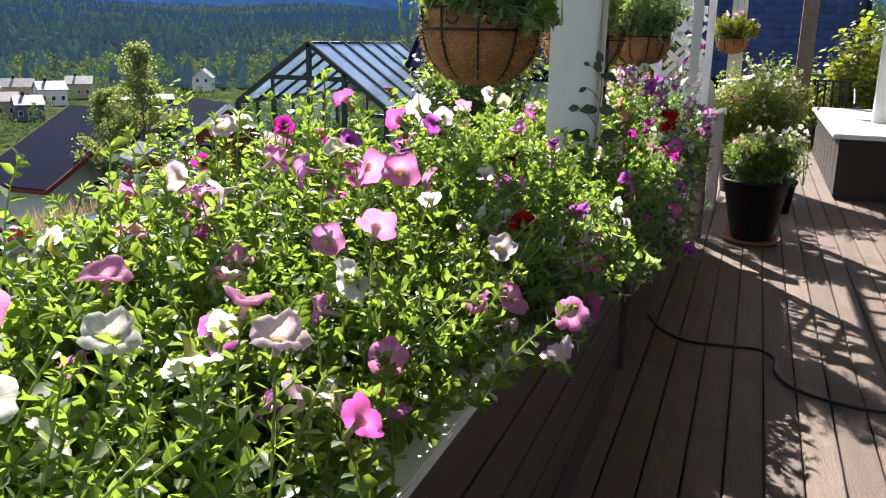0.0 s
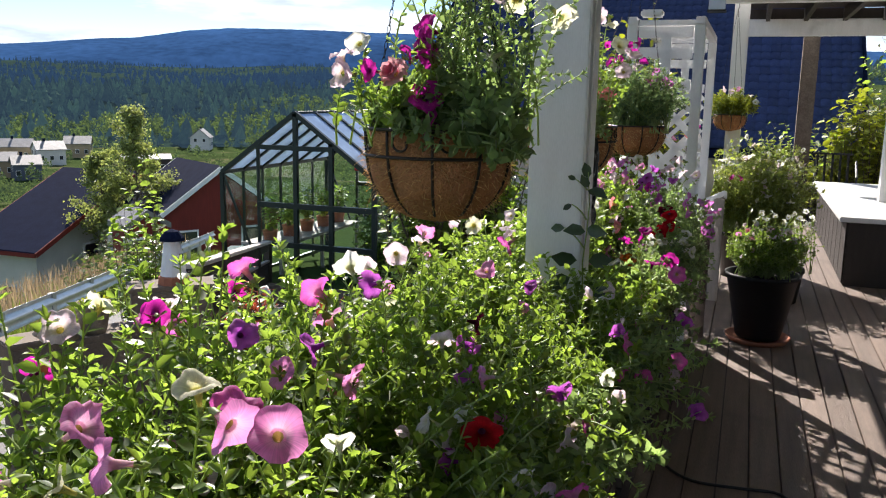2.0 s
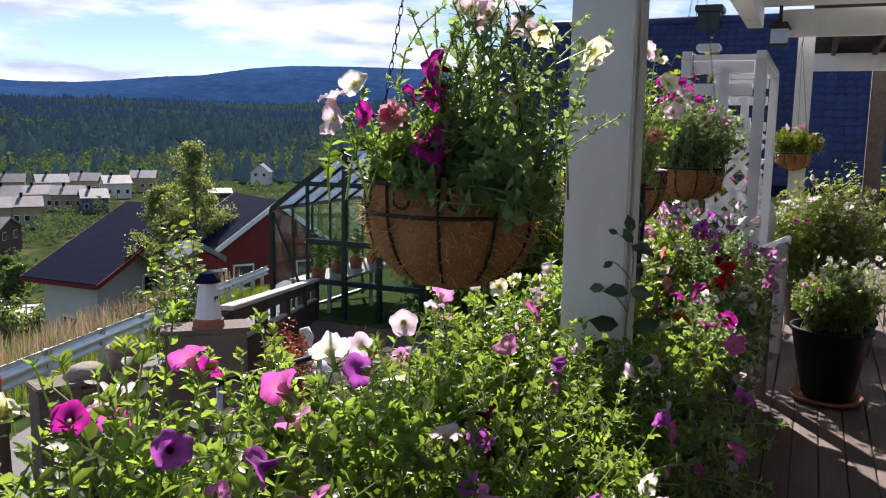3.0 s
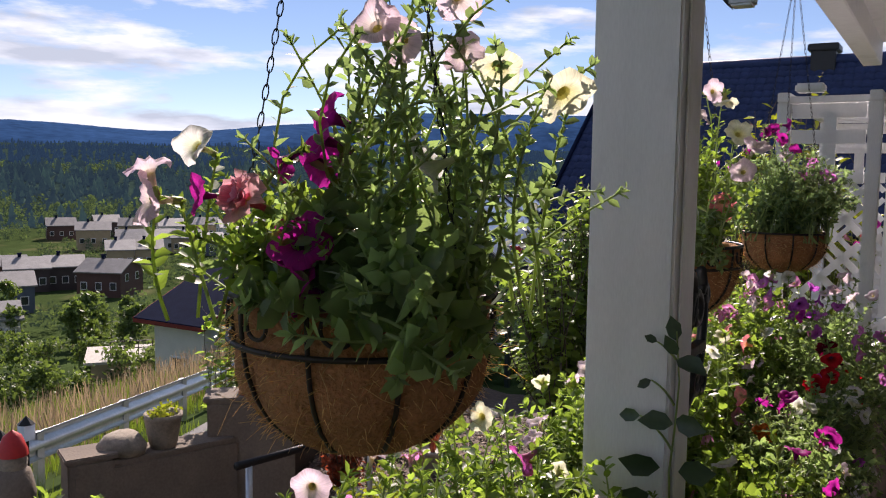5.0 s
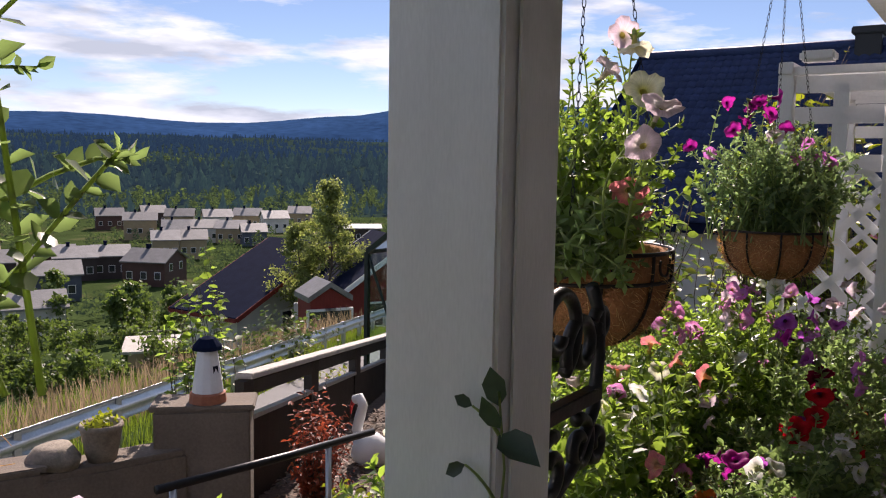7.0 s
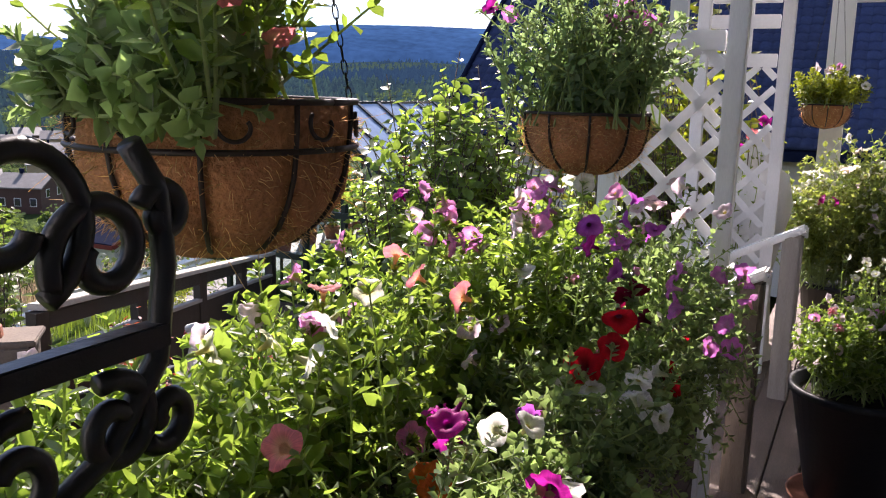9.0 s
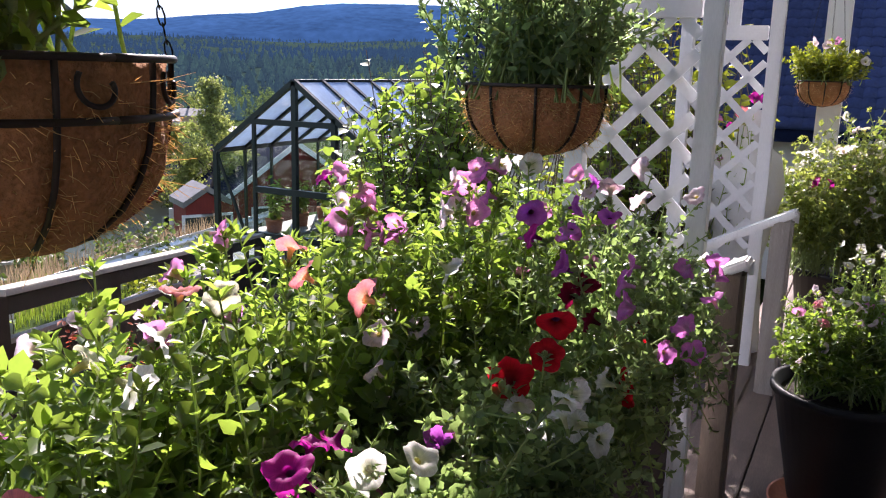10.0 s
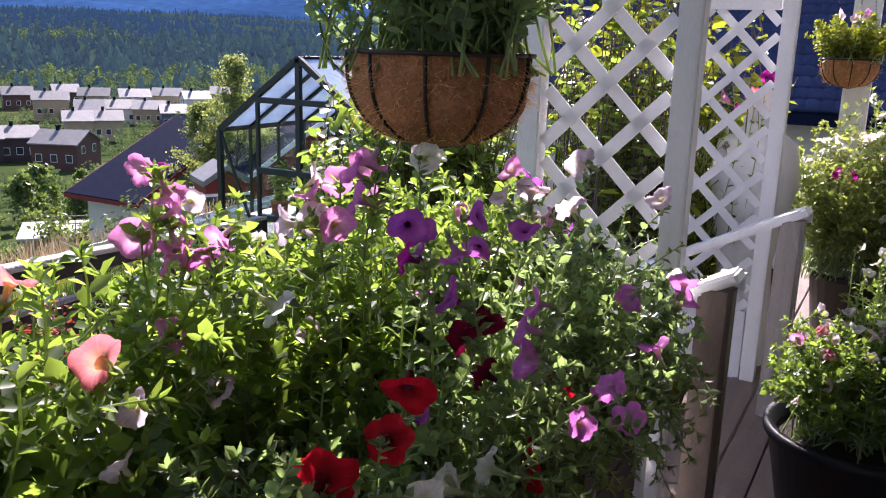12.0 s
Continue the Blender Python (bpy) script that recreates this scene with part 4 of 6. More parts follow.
def flower_mesh(key, seed, ruffle=0.0, double=False):
    """A petunia: five joined lobes spreading from a narrow tube, radius 1, facing +z."""
    rng = random.Random(seed)
    n = 25
    g = Geo()
    ph = rng.uniform(0, 6)
    amp, fold = rng.uniform(0.10, 0.18), rng.uniform(0.10, 0.24)
    rng_flop = rng.uniform(0.12, 0.34)
    rings = ((0.05, -0.85), (0.10, -0.58), (0.20, -0.34), (0.38, -0.13), (0.62, 0.02), (0.86, 0.07), (1.0, -0.02))

    def layer(rings, scale, lift):
        vs, fs = [], []
        for i, (r, z) in enumerate(rings):
            e = max(0, (r - 0.25) / 0.75)
            for j in range(n):
                a = 2 * math.pi * j / n
                lobe = 1 + amp * e * (abs(math.cos(2.5 * a + ph / 2)) ** 0.6 - 0.6) * 1.6 + 0.02 * e * math.sin(13 * a + ph)
                rr = r * lobe * scale
                zz = z + lift + e * (fold * (abs(math.cos(2.5 * a + ph / 2)) - 0.6) + (0.05 + ruffle) * math.sin(11 * a + ph * 2 + r * 3) * rng.uniform(0.5, 1.3)) + e * rng_flop * math.cos(a * 2 + ph) - 0.10 * e * e * rng.random()
                vs.append((rr * math.cos(a), rr * math.sin(a), zz))
        for i in range(len(rings) - 1):
            fs += [(i * n + j, i * n + (j + 1) % n, (i + 1) * n + (j + 1) % n, (i + 1) * n + j) for j in range(n)]
        return vs, fs

    vs, fs = layer(rings, 1.0, 0)
    g.put(vs, fs[: 2 * n], 1)
    g.v = g.v[: len(vs)]
    k = len(vs)
    g.f += [tuple(q) for q in fs[2 * n:]]
    g.m += [0] * (len(fs) - 2 * n)
    # outer tube and calyx
    g.lathe([(0.30, -0.24), (0.20, -0.42), (0.13, -0.85), (0.10, -1.25)], (0, 0, 0), 9, 0)
    g.lathe([(0.17, -0.95), (0.14, -1.3), (0.04, -1.45)], (0, 0, 0), 6, 2)
    if double:
        for q in range(3):
            amp, ph = 0.2, rng.uniform(0, 6)
            vs, fs = layer(((0.12, -0.05), (0.4, 0.25), (0.75 - 0.15 * q, 0.34)), 0.95, 0.1 * q)
            g.put(vs, fs, 0)
    throat = M_THROAT_DARK if key in ("violet", "red", "dark", "magenta") else M_THROAT
    me = g.mesh("flower", [PETAL[key], throat, M_STEM], (0, 0, 0), smooth=True)
    return me


FLOWERS = {}
for key in PETAL:
    FLOWERS[key] = [flower_mesh(key, sd, ruffle=0.12 if key in ("double", "dark") else 0.02 * (sd % 3), double=key == "double") for sd in range(4)]


def bloom(parent, rng, key, p, facing=None, size=0.033):
    """One flower at p, a part of its plant."""
    if facing is None:
        facing = (rng.uniform(-1.1, 0.7), rng.uniform(-0.7, 1.0), rng.uniform(-0.2, 0.8))
    q = Vector(facing).normalized().to_track_quat("Z", "Y")
    s = size * rng.uniform(0.85, 1.15) * (1.3 if key == "red" else 1.0)
    m = Matrix.LocRotScale(Vector(p) - base_of(parent), q, (s, s * rng.uniform(0.8, 1.1), s * rng.uniform(0.9, 1.25))) @ pose(0, 0, 0, 0, 0, rng.uniform(0, 360))
    return child("flower", FLOWERS[key][int(rng.integers(4))], parent, at=m)


def petunia(name, base, spread, top, flowers, seed, label, n=70, per=15, leaf=0.043, leaf_m=None, sway=0.25, extra=(), group="petunias in the planters", lean_x=0.0, size=0.031, low=0.0, tilt=None, category="flower"):
    """A bushy plant: stalks from its base, leaves, and the flowers listed as (colour, x, y, z), with further small ones of the colours in extra."""
    rng = np.random.default_rng(seed)
    ob = thing(name, base, label, category, group)
    bx, by, bz = base
    sx, sy = spread
    roots = np.stack([bx + rng.uniform(-0.5, 0.5, n) * sx * 0.8, by + rng.uniform(-0.5, 0.5, n) * sy * 0.8, np.full(n, bz)], 1)
    tips = roots.copy()
    ux, uy = rng.uniform(-1, 1, n), rng.uniform(-1, 1, n)
    tips[:, 0] = bx + ux * sx * 0.62 + lean_x * rng.uniform(0, 1, n)
    tips[:, 1] = by + uy * sy * 0.62
    dome = 1 - 0.35 * np.maximum(np.abs(ux), np.abs(uy)) ** 2
    tips[:, 2] = bz + low + (top - bz - low) * dome * rng.uniform(0.45, 1.0, n)
    fl = np.array([f[1:] for f in flowers]) if flowers else np.zeros((0, 3))
    dirs = []
    if len(fl):
        fr = np.stack([np.clip(fl[:, 0] + rng.uniform(-0.1, 0.1, len(fl)), bx - sx / 2, bx + sx / 2), np.clip(fl[:, 1] + rng.uniform(-0.12, 0.12, len(fl)), by - sy / 2, by + sy / 2), np.full(len(fl), bz)], 1)
    picks = []
    for c in extra:
        i = int(rng.integers(n))
        picks.append((c, *tips[i]))
    local = lambda a: a - np.array(base)
    lines = stalks(rng, roots, tips, sway=sway)
    if len(fl):
        for f, p in zip(flowers, fl):
            face = np.array([-0.25, -0.02, 0.28]) + rng.normal(0, 0.6, 3) if tilt is None else np.array(tilt) + rng.normal(0, 0.65, 3)
            bloom(ob, rng, f[0], p, face, size)
            dirs.append(face / np.linalg.norm(face))
        lines = np.concatenate([lines, stalks(rng, fr, fl - np.array(dirs) * size * 1.3)])
    for f in picks:
        bloom(ob, rng, f[0], f[1:], None, size * 0.9)
    P, D, N, u = leaf_set(rng, lines, int(per * 1.5))
    L = leaf * 0.8 * (1.2 - 0.55 * u) * rng.uniform(0.55, 1.25, len(u))
    W = rng.uniform(0.55, 0.85, len(u))
    # buds and narrow young leaves at the tips
    k = 6
    T = unit(lines[:, -1] - lines[:, -2])
    A = unit(np.cross(T, np.array([0.3, 0.9, 0.1])))
    B = np.cross(T, A)
    ang = np.arange(k)[None] * 1.05 + rng.uniform(0, 6.3, (len(lines), 1))
    out = A[:, None] * np.cos(ang)[..., None] + B[:, None] * np.sin(ang)[..., None]
    back = rng.uniform(0, 0.02, (len(lines), k, 1))
    P = np.concatenate([P, (lines[:, -1][:, None] - T[:, None] * back).reshape(-1, 3)])
    D = np.concatenate([D, (out + T[:, None] * rng.uniform(0.5, 1.6, (len(lines), k, 1))).reshape(-1, 3)])
    N = np.concatenate([N, (T[:, None] - out * 0.8).reshape(-1, 3)])
    L = np.concatenate([L, leaf * rng.uniform(0.25, 0.55, len(lines) * k)])
    W = np.concatenate([W, rng.uniform(0.28, 0.5, len(lines) * k)])
    child("foliage", leaves_mesh("foliage", local(P), D, N, L, W[:, None, None], [leaf_m or M_LEAF], rng), ob)
    tagged(child("stalk", stems_mesh("stalk", local(lines), 0.0034, 0.0018, [M_STEM]), ob), kind="stuff")
    return ob


PLANTS = (
    # base y, half, flowers
    (0.15, [("white", -0.62, 0.45, 1.08), ("white", -0.78, 0.42, 1.12), ("cream", -0.70, 0.50, 1.02)]),
    (0.62, [("white", -0.614, 0.666, 1.125), ("cream", -0.524, 0.686, 1.095), ("pale", -0.438, 0.72, 1.132), ("white", -0.703, 0.663, 0.99), ("pink", -0.524, 0.788, 1.143), ("pink", -0.72, 0.78, 1.15), ("white", -0.66, 0.55, 1.09)]),
    (1.05, [("pink", -0.594, 1.121, 1.129), ("pink", -0.69, 1.205, 1.217), ("pink", -0.525, 1.15, 1.154), ("pink", -0.442, 1.004, 1.002), ("lilac", -0.435, 1.0, 0.937), ("magenta", -0.386, 0.81, 1.006), ("pale", -0.497, 0.873, 0.996), ("lilac", -0.637, 0.885, 1.043), ("pale", -0.924, 1.186, 1.191), ("pink", -0.877, 1.184, 1.175), ("pale", -0.833, 1.175, 1.17), ("cream", -0.5, 0.95, 0.95)]),
    (1.42, [("pink", -0.77, 1.273, 1.224), ("pink", -0.64, 1.374, 1.198), ("pink", -0.582, 1.377, 1.202), ("pale", -1.06, 1.53, 1.24), ("pale", -0.431, 1.522, 1.044), ("pink", -0.378, 1.44, 0.968), ("pink", -0.257, 1.363, 0.976), ("pale", -0.301, 1.475, 0.866), ("cream", -0.725, 1.418, 1.23), ("magenta", -0.72, 1.5, 1.17), ("violet", -0.93, 1.3, 1.05)]),
    (1.82, [("magenta", -0.932, 1.84, 1.29), ("magenta", -0.831, 1.927, 1.237), ("white", -0.577, 1.857, 1.042), ("magenta", -1.10, 1.858, 1.154), ("magenta", -0.884, 1.705, 1.07), ("violet", -0.758, 1.774, 1.171), ("violet", -0.844, 1.706, 1.209), ("pink", -0.80, 1.92, 1.19), ("pale", -0.56, 1.9, 0.98), ("red", -0.5, 1.95, 0.99)]),
    (2.22, [("white", -0.837, 2.083, 1.257), ("white", -0.557, 2.019, 0.995), ("violet", -0.609, 2.174, 1.022), ("violet", -0.683, 2.417, 1.007), ("pale", -0.40, 2.33, 0.88), ("violet", -0.82, 2.15, 1.2), ("dark", -0.62, 2.3, 1.1), ("pale", -0.9, 2.3, 1.2)]),
    (2.65, [("magenta", -0.35, 2.761, 0.958), ("magenta", -0.346, 2.712, 0.891), ("magenta", -0.384, 2.45, 0.85), ("pale", -0.943, 2.762, 1.196), ("pink", -0.7, 2.6, 1.16), ("pale", -0.95, 2.6, 1.18), ("pale", -0.479, 2.857, 1.057), ("violet", -0.6, 2.7, 1.1)]),
    (3.05, [("pale", -0.906, 2.937, 1.236), ("cream", -0.874, 3.027, 1.205), ("pale", -0.747, 2.999, 1.193), ("pink", -0.99, 2.921, 1.195), ("pale", -0.784, 3.106, 1.194), ("magenta", -0.745, 2.952, 1.162), ("magenta", -0.222, 2.975, 0.863), ("pale", -0.232, 2.991, 0.797), ("magenta", -0.264, 3.3, 1.05)]),
    (3.80, [("white", -0.518, 3.6, 1.013), ("magenta", -0.409, 3.983, 0.954), ("pale", -0.992, 3.9, 1.12), ("coral", -0.55, 3.9, 1.1), ("magenta", -0.3, 3.75, 0.95)]),
    (4.22, [("pale", -0.882, 4.258, 1.13), ("pale", -0.992, 4.243, 1.077), ("cream", -0.773, 4.167, 1.121), ("white", -0.703, 4.174, 1.094), ("white", -0.70, 4.205, 1.15), ("magenta", -0.464, 4.16, 1.058), ("coral", -0.813, 4.362, 1.164), ("cream", -0.694, 4.32, 1.179), ("magenta", -0.49, 4.208, 1.017), ("orange", -0.555, 4.27, 0.915), ("orange", -0.53, 4.25, 0.90)]),
    (4.65, [("pink", -0.806, 4.912, 1.160), ("lilac", -0.788, 4.930, 1.154), ("pink", -0.826, 4.890, 1.156), ("coral", -0.837, 4.661, 1.175), ("coral", -0.728, 4.542, 1.161), ("coral", -0.69, 4.66, 1.10), ("magenta", -0.569, 4.4, 0.964), ("magenta", -0.578, 4.355, 0.982), ("pale", -0.666, 4.661, 0.972), ("pale", -0.689, 4.705, 1.024), ("white", -0.434, 4.409, 0.973), ("white", -0.441, 4.78, 0.909), ("white", -0.35, 4.75, 0.93), ("red", -0.467, 4.802, 0.953), ("white", -0.331, 4.70, 0.97)]),
    (5.05, [("pale", -0.736, 5.047, 1.190), ("pink", -0.848, 4.941, 1.216), ("pink", -0.871, 4.945, 1.232), ("pink", -0.921, 4.934, 1.269), ("violet", -0.579, 5.160, 1.185), ("magenta", -0.571, 5.141, 1.144), ("lilac", -0.507, 5.201, 1.141), ("pink", -0.767, 5.150, 1.226), ("pink", -0.699, 5.139, 1.176), ("pale", -0.748, 5.140, 1.183), ("pink", -0.89, 4.891, 1.174), ("pink", -0.839, 4.927, 1.161), ("pink", -0.816, 4.99, 1.166), ("white", -0.663, 4.949, 1.091), ("red", -0.43, 4.925, 1.026), ("red", -0.43, 4.886, 0.975), ("lilac", -0.358, 5.14, 1.02), ("lilac", -0.377, 5.17, 1.057), ("lilac", -0.361, 5.175, 1.097), ("lilac", -0.27, 5.169, 0.927), ("lilac", -0.251, 5.222, 0.973), ("white", -0.40, 5.0, 0.87), ("violet", -0.524, 5.201, 1.073), ("dark", -0.50, 5.21, 1.004), ("dark", -0.439, 5.169, 0.971)]),
    (5.45, [("pink", -0.712, 5.252, 1.266), ("pale", -0.765, 5.178, 1.248), ("lilac", -0.739, 5.234, 1.256), ("lilac", -0.705, 5.197, 1.214), ("pale", -0.515, 5.365, 1.219), ("pale", -0.481, 5.434, 1.228), ("pale", -0.419, 5.459, 1.196), ("violet", -0.522, 5.306, 1.190), ("pale", -0.446, 5.555, 1.258), ("white", -0.655, 5.347, 1.272), ("magenta", -1.1, 5.13, 1.23), ("pale", -1.1, 5.211, 1.164), ("pink", -0.79, 5.262, 1.226), ("pink", -0.795, 5.349, 1.251), ("violet", -0.617, 5.277, 1.157), ("violet", -0.63, 5.27, 1.12), ("violet", -0.554, 5.362, 1.115), ("violet", -0.46, 5.355, 1.169), ("red", -0.39, 5.375, 0.891), ("lilac", -0.241, 5.309, 0.89), ("lilac", -0.215, 5.33, 1.015), ("pale", -0.486, 5.435, 1.221), ("white", -0.762, 5.563, 1.251), ("dark", -0.47, 5.25, 1.03)]),
    (5.85, [("pale", -0.371, 5.885, 1.159), ("pale", -0.481, 5.672, 1.26), ("lilac", -0.31, 5.5, 1.03), ("lilac", -0.28, 5.8, 1.0), ("pink", -0.7, 5.8, 1.2), ("violet", -0.6, 5.7, 1.2), ("pale", -0.9, 5.75, 1.22)]),
)
for i, (y, fl) in enumerate(PLANTS):
    if i < 8:
        fl = [("rose" if f[0] == "magenta" else f[0], *f[1:]) for f in fl]
    kinds = sorted({f[0] for f in fl})
    names = {"pale": "pale pink", "rose": "rose pink", "cream": "cream", "dark": "dark red", "double": "double pink"}
    lab = "bushy petunia with " + " and ".join(names.get(c, c) for c in kinds[:3]) + " trumpet flowers"
    half = [f for f in fl if f[1] < -0.66]
    rest = [f for f in fl if f[1] >= -0.66]
    petunia("petunia", (-0.88, y, 0.74), (0.40, 0.46), 1.22, half, 100 + i, lab, n=100, leaf=0.050 if i < 8 else 0.056, size=0.031 if i < 6 else 0.028, extra=[["pale", "pink", "pink", "cream"][(i + k) % 4] for k in range(6)])
    petunia("petunia", (-0.60, y + 0.05, 0.74), (0.32, 0.46), 1.0 if 7 < i < 12 else 1.14, rest, 200 + i, lab, n=95 if i < 8 else 120, leaf_m=M_LEAF_DARK if i > 8 else None, lean_x=0.05 if i < 4 else 0.16, low=-0.06 if i < 6 else -0.22, size=0.031 if i < 4 else 0.028, extra=[["pink", "pale", "violet", "white"][(i + k) % 4] for k in range(3 if i < 4 else 5)])


for i, y in enumerate((0.75, 1.15, 1.5, 1.85, 2.2)):
    petunia("petunia", (-1.02, y, 0.76), (0.26, 0.42), (1.16, 1.26, 1.34, 1.36, 1.28)[i], [], 240 + i, "leafy petunia with pink flowers at the outer planter edge", n=55, per=13, leaf=0.052, lean_x=-0.10, extra=[["pink", "pale", "magenta", "cream"][(i + k) % 4] for k in range(4)])


M_LEAF_SAGE = mat("grey_green_leaf", (0.12, 0.175, 0.10), 0.5, var=0.2, scale=5, fine=40, island=0.3, translucent=(0.5, (3.0, 3.0, 1.9)))
for i, (y, fl) in enumerate(((4.45, [("white", -0.36, 4.40, 0.86), ("magenta", -0.37, 4.33, 0.9)]), (4.82, [("white", -0.34, 4.78, 0.90), ("white", -0.36, 4.86, 0.92), ("white", -0.30, 4.83, 0.86), ("white", -0.38, 4.93, 0.90)]), (5.2, [("white", -0.37, 5.05, 0.88), ("red", -0.36, 5.2, 0.82)]), (5.6, []), (5.95, [("lilac", -0.28, 5.85, 0.95)]))):
    petunia("petunia", (-0.44, y, 0.78), (0.16, 0.4), 0.90, fl, 260 + i, "grey-green trailing petunia hanging over the planter edge", n=60, per=12, leaf=0.045, leaf_m=M_LEAF_SAGE if i == 1 else M_LEAF_DARK, lean_x=0.13, low=-0.42, size=0.034)
for i, (y, out, low) in enumerate(((1.95, 0.08, -0.15), (2.3, 0.13, -0.18), (2.6, 0.20, -0.22), (2.9, 0.24, -0.24), (3.2, 0.24, -0.24))):
    petunia("petunia", (-0.46, y, 0.78), (0.16, 0.36), 0.98, [], 280 + i, "dark green trailing petunia hanging over the planter edge", n=75, per=11, leaf=0.050, leaf_m=M_LEAF_DARK, lean_x=out, low=low, extra=["rose", "rose", "pale", "violet"])


# ---- hanging baskets ----
def basket(c, rim_z, r, label, hang_z, scroll=True, fibre=90, seed=0, name="hanging_basket", depth=None, chains=True):
    """A wire bowl lined with coconut fibre; c is the centre seen from above."""
    ob = thing(name, (c[0], c[1], rim_z), label, "hanging basket", "hanging baskets")
    h = depth or r * 1.02
    prof = [(r * math.sqrt(max(1 - (t ** 2.7), 0)) * (0.995 if t < 0.3 else 1), -h * t) for t in [i / 14 for i in range(15)]]
    wob = lambda a, z: 0.08 * min(1.0, max(0.0, -3.5 * (z / h + 0.27))) * abs(math.sin(5 * (a - 0.2 - seed))) ** 0.6 - 0.02 + 0.035 * noise.noise(Vector((math.cos(a) * 4, math.sin(a) * 4, z * 14 + seed)))
    part("liner", Geo().lathe([(q * 0.93, z) for q, z in prof[:7]][::-1] + prof, (c[0], c[1], rim_z), 80, wob=wob), M_COCO, ob, smooth=True)
    part("soil", Geo().lathe([(0.0, -0.02), (r * 0.92, -0.03)], (c[0], c[1], rim_z), 32), M_SOIL, ob)

    def ring(q, z, rad, nm):
        part(nm, Geo().tube([(c[0] + q * math.cos(a), c[1] + q * math.sin(a), rim_z + z) for a in [2 * math.pi * i / 48 for i in range(49)]], rad, 6), M_WIRE, ob, smooth=True)

    ring(r * 1.02, 0.0, 0.0045, "rim")
    if scroll:
        ring(r * 1.025, -h * 0.27, 0.0042, "hoop")
    for k in range(10):
        a = 2 * math.pi * k / 10 + 0.2 + seed
        part("rib", Geo().tube([(c[0] + (q + 0.004) * math.cos(a), c[1] + (q + 0.004) * math.sin(a), rim_z + z) for q, z in prof[::2]], 0.0036, 5), M_WIRE, ob, smooth=True)
        if scroll:
            pts = []
            for i in range(19):
                t = i / 18
                th = 4.6 * t
                rad = 0.024 * (1 - 0.62 * t)
                da = (0.013 + 0.4 * t * 0.02 + rad * math.cos(th + 2.4)) / r
                zz = -h * 0.135 + rad * math.sin(th + 2.4)
                aa = a + 0.14 + da
                pts.append((c[0] + r * 1.025 * math.cos(aa), c[1] + r * 1.025 * math.sin(aa), rim_z + zz))
            part("scroll", Geo().tube(pts, 0.003, 5), M_WIRE, ob, smooth=True)
    rng = random.Random(seed)
    lines = []
    for i in range(fibre * 16):
        a, t = rng.uniform(0, 6.283), rng.uniform(0.05, 0.85) ** 0.8
        q = r * math.sqrt(1 - t ** 2.7)
        p = Vector((c[0] + q * math.cos(a), c[1] + q * math.sin(a), rim_z - h * t))
        out = Vector((math.cos(a) * 1.0, math.sin(a), -0.5 * t + rng.uniform(-0.7, 0.7)))
        out += Vector((-math.sin(a), math.cos(a), 0)) * rng.uniform(-1.2, 1.2)
        ln = 0.045 * rng.uniform(0.6, 1.4) if i % 28 == 0 else rng.uniform(0.006, 0.024)
        m1 = p + out.normalized() * ln * 0.6
        lines.append([p, m1, m1 + (out.normalized() + Vector((0, 0, rng.uniform(-0.9, 0.5)))) * ln * 0.5])
    lines = np.array(lines, float) - np.array((c[0], c[1], rim_z))
    tagged(child("loose_fibre", stems_mesh("loose_fibre", lines, 0.0006, 0.0003, [M_FIBRE]), ob, "loose golden coconut fibres"), kind="stuff")
    if chains:
        top = Vector((c[0], c[1], hang_z - 0.05))
        for k in range(3):
            a = 2 * math.pi * k / 3 + 0.9 + seed
            p = Vector((c[0] + r * math.cos(a), c[1] + r * math.sin(a), rim_z))
            d = top - p
            g = Geo()
            n = int(d.length / 0.019)
            for i in range(n):
                q = p + d * (i + 0.5) / n
                e = d.normalized()
                s = e.orthogonal().normalized()
                if i % 2:
                    s = e.cross(s)
                g.tube([q + e * 0.012 * math.cos(t) + s * 0.004 * math.sin(t) for t in [2 * math.pi * j / 8 for j in range(9)]], 0.001, 4)
            part("chain", g, M_IRON, ob)
        part("hook", Geo().tube([(c[0], c[1], hang_z - 0.06), (c[0] + 0.012, c[1], hang_z - 0.03), (c[0], c[1], hang_z)], 0.003, 6), M_IRON, ob)
    return ob


basket((-0.815, 2.557), 1.52, 0.186, "coconut-lined wire hanging basket full of petunias", 2.62, seed=1, depth=0.238)
basket((-0.789, 4.072), 1.49, 0.188, "coconut-lined scrolled wire basket on an iron bracket", 2.62, seed=2, depth=0.222)
basket((-0.702, 5.47), 1.455, 0.174, "coconut-lined hanging basket of magenta petunias near the arbour", 2.62, seed=3, scroll=False)
basket((-0.28, 9.55), 1.47, 0.16, "small fibre-lined hanging basket of pink and white flowers", 2.55, seed=4, scroll=False, fibre=30)
B1_TALL = [("pale", -0.758, 2.496, 1.88), ("pale", -0.742, 2.531, 1.863), ("pale", -0.678, 2.595, 1.848), ("pale", -0.702, 2.627, 1.928), ("cream", -0.516, 2.571, 1.781), ("white", -0.673, 2.504, 1.69), ("cream", -0.655, 2.652, 1.831)]
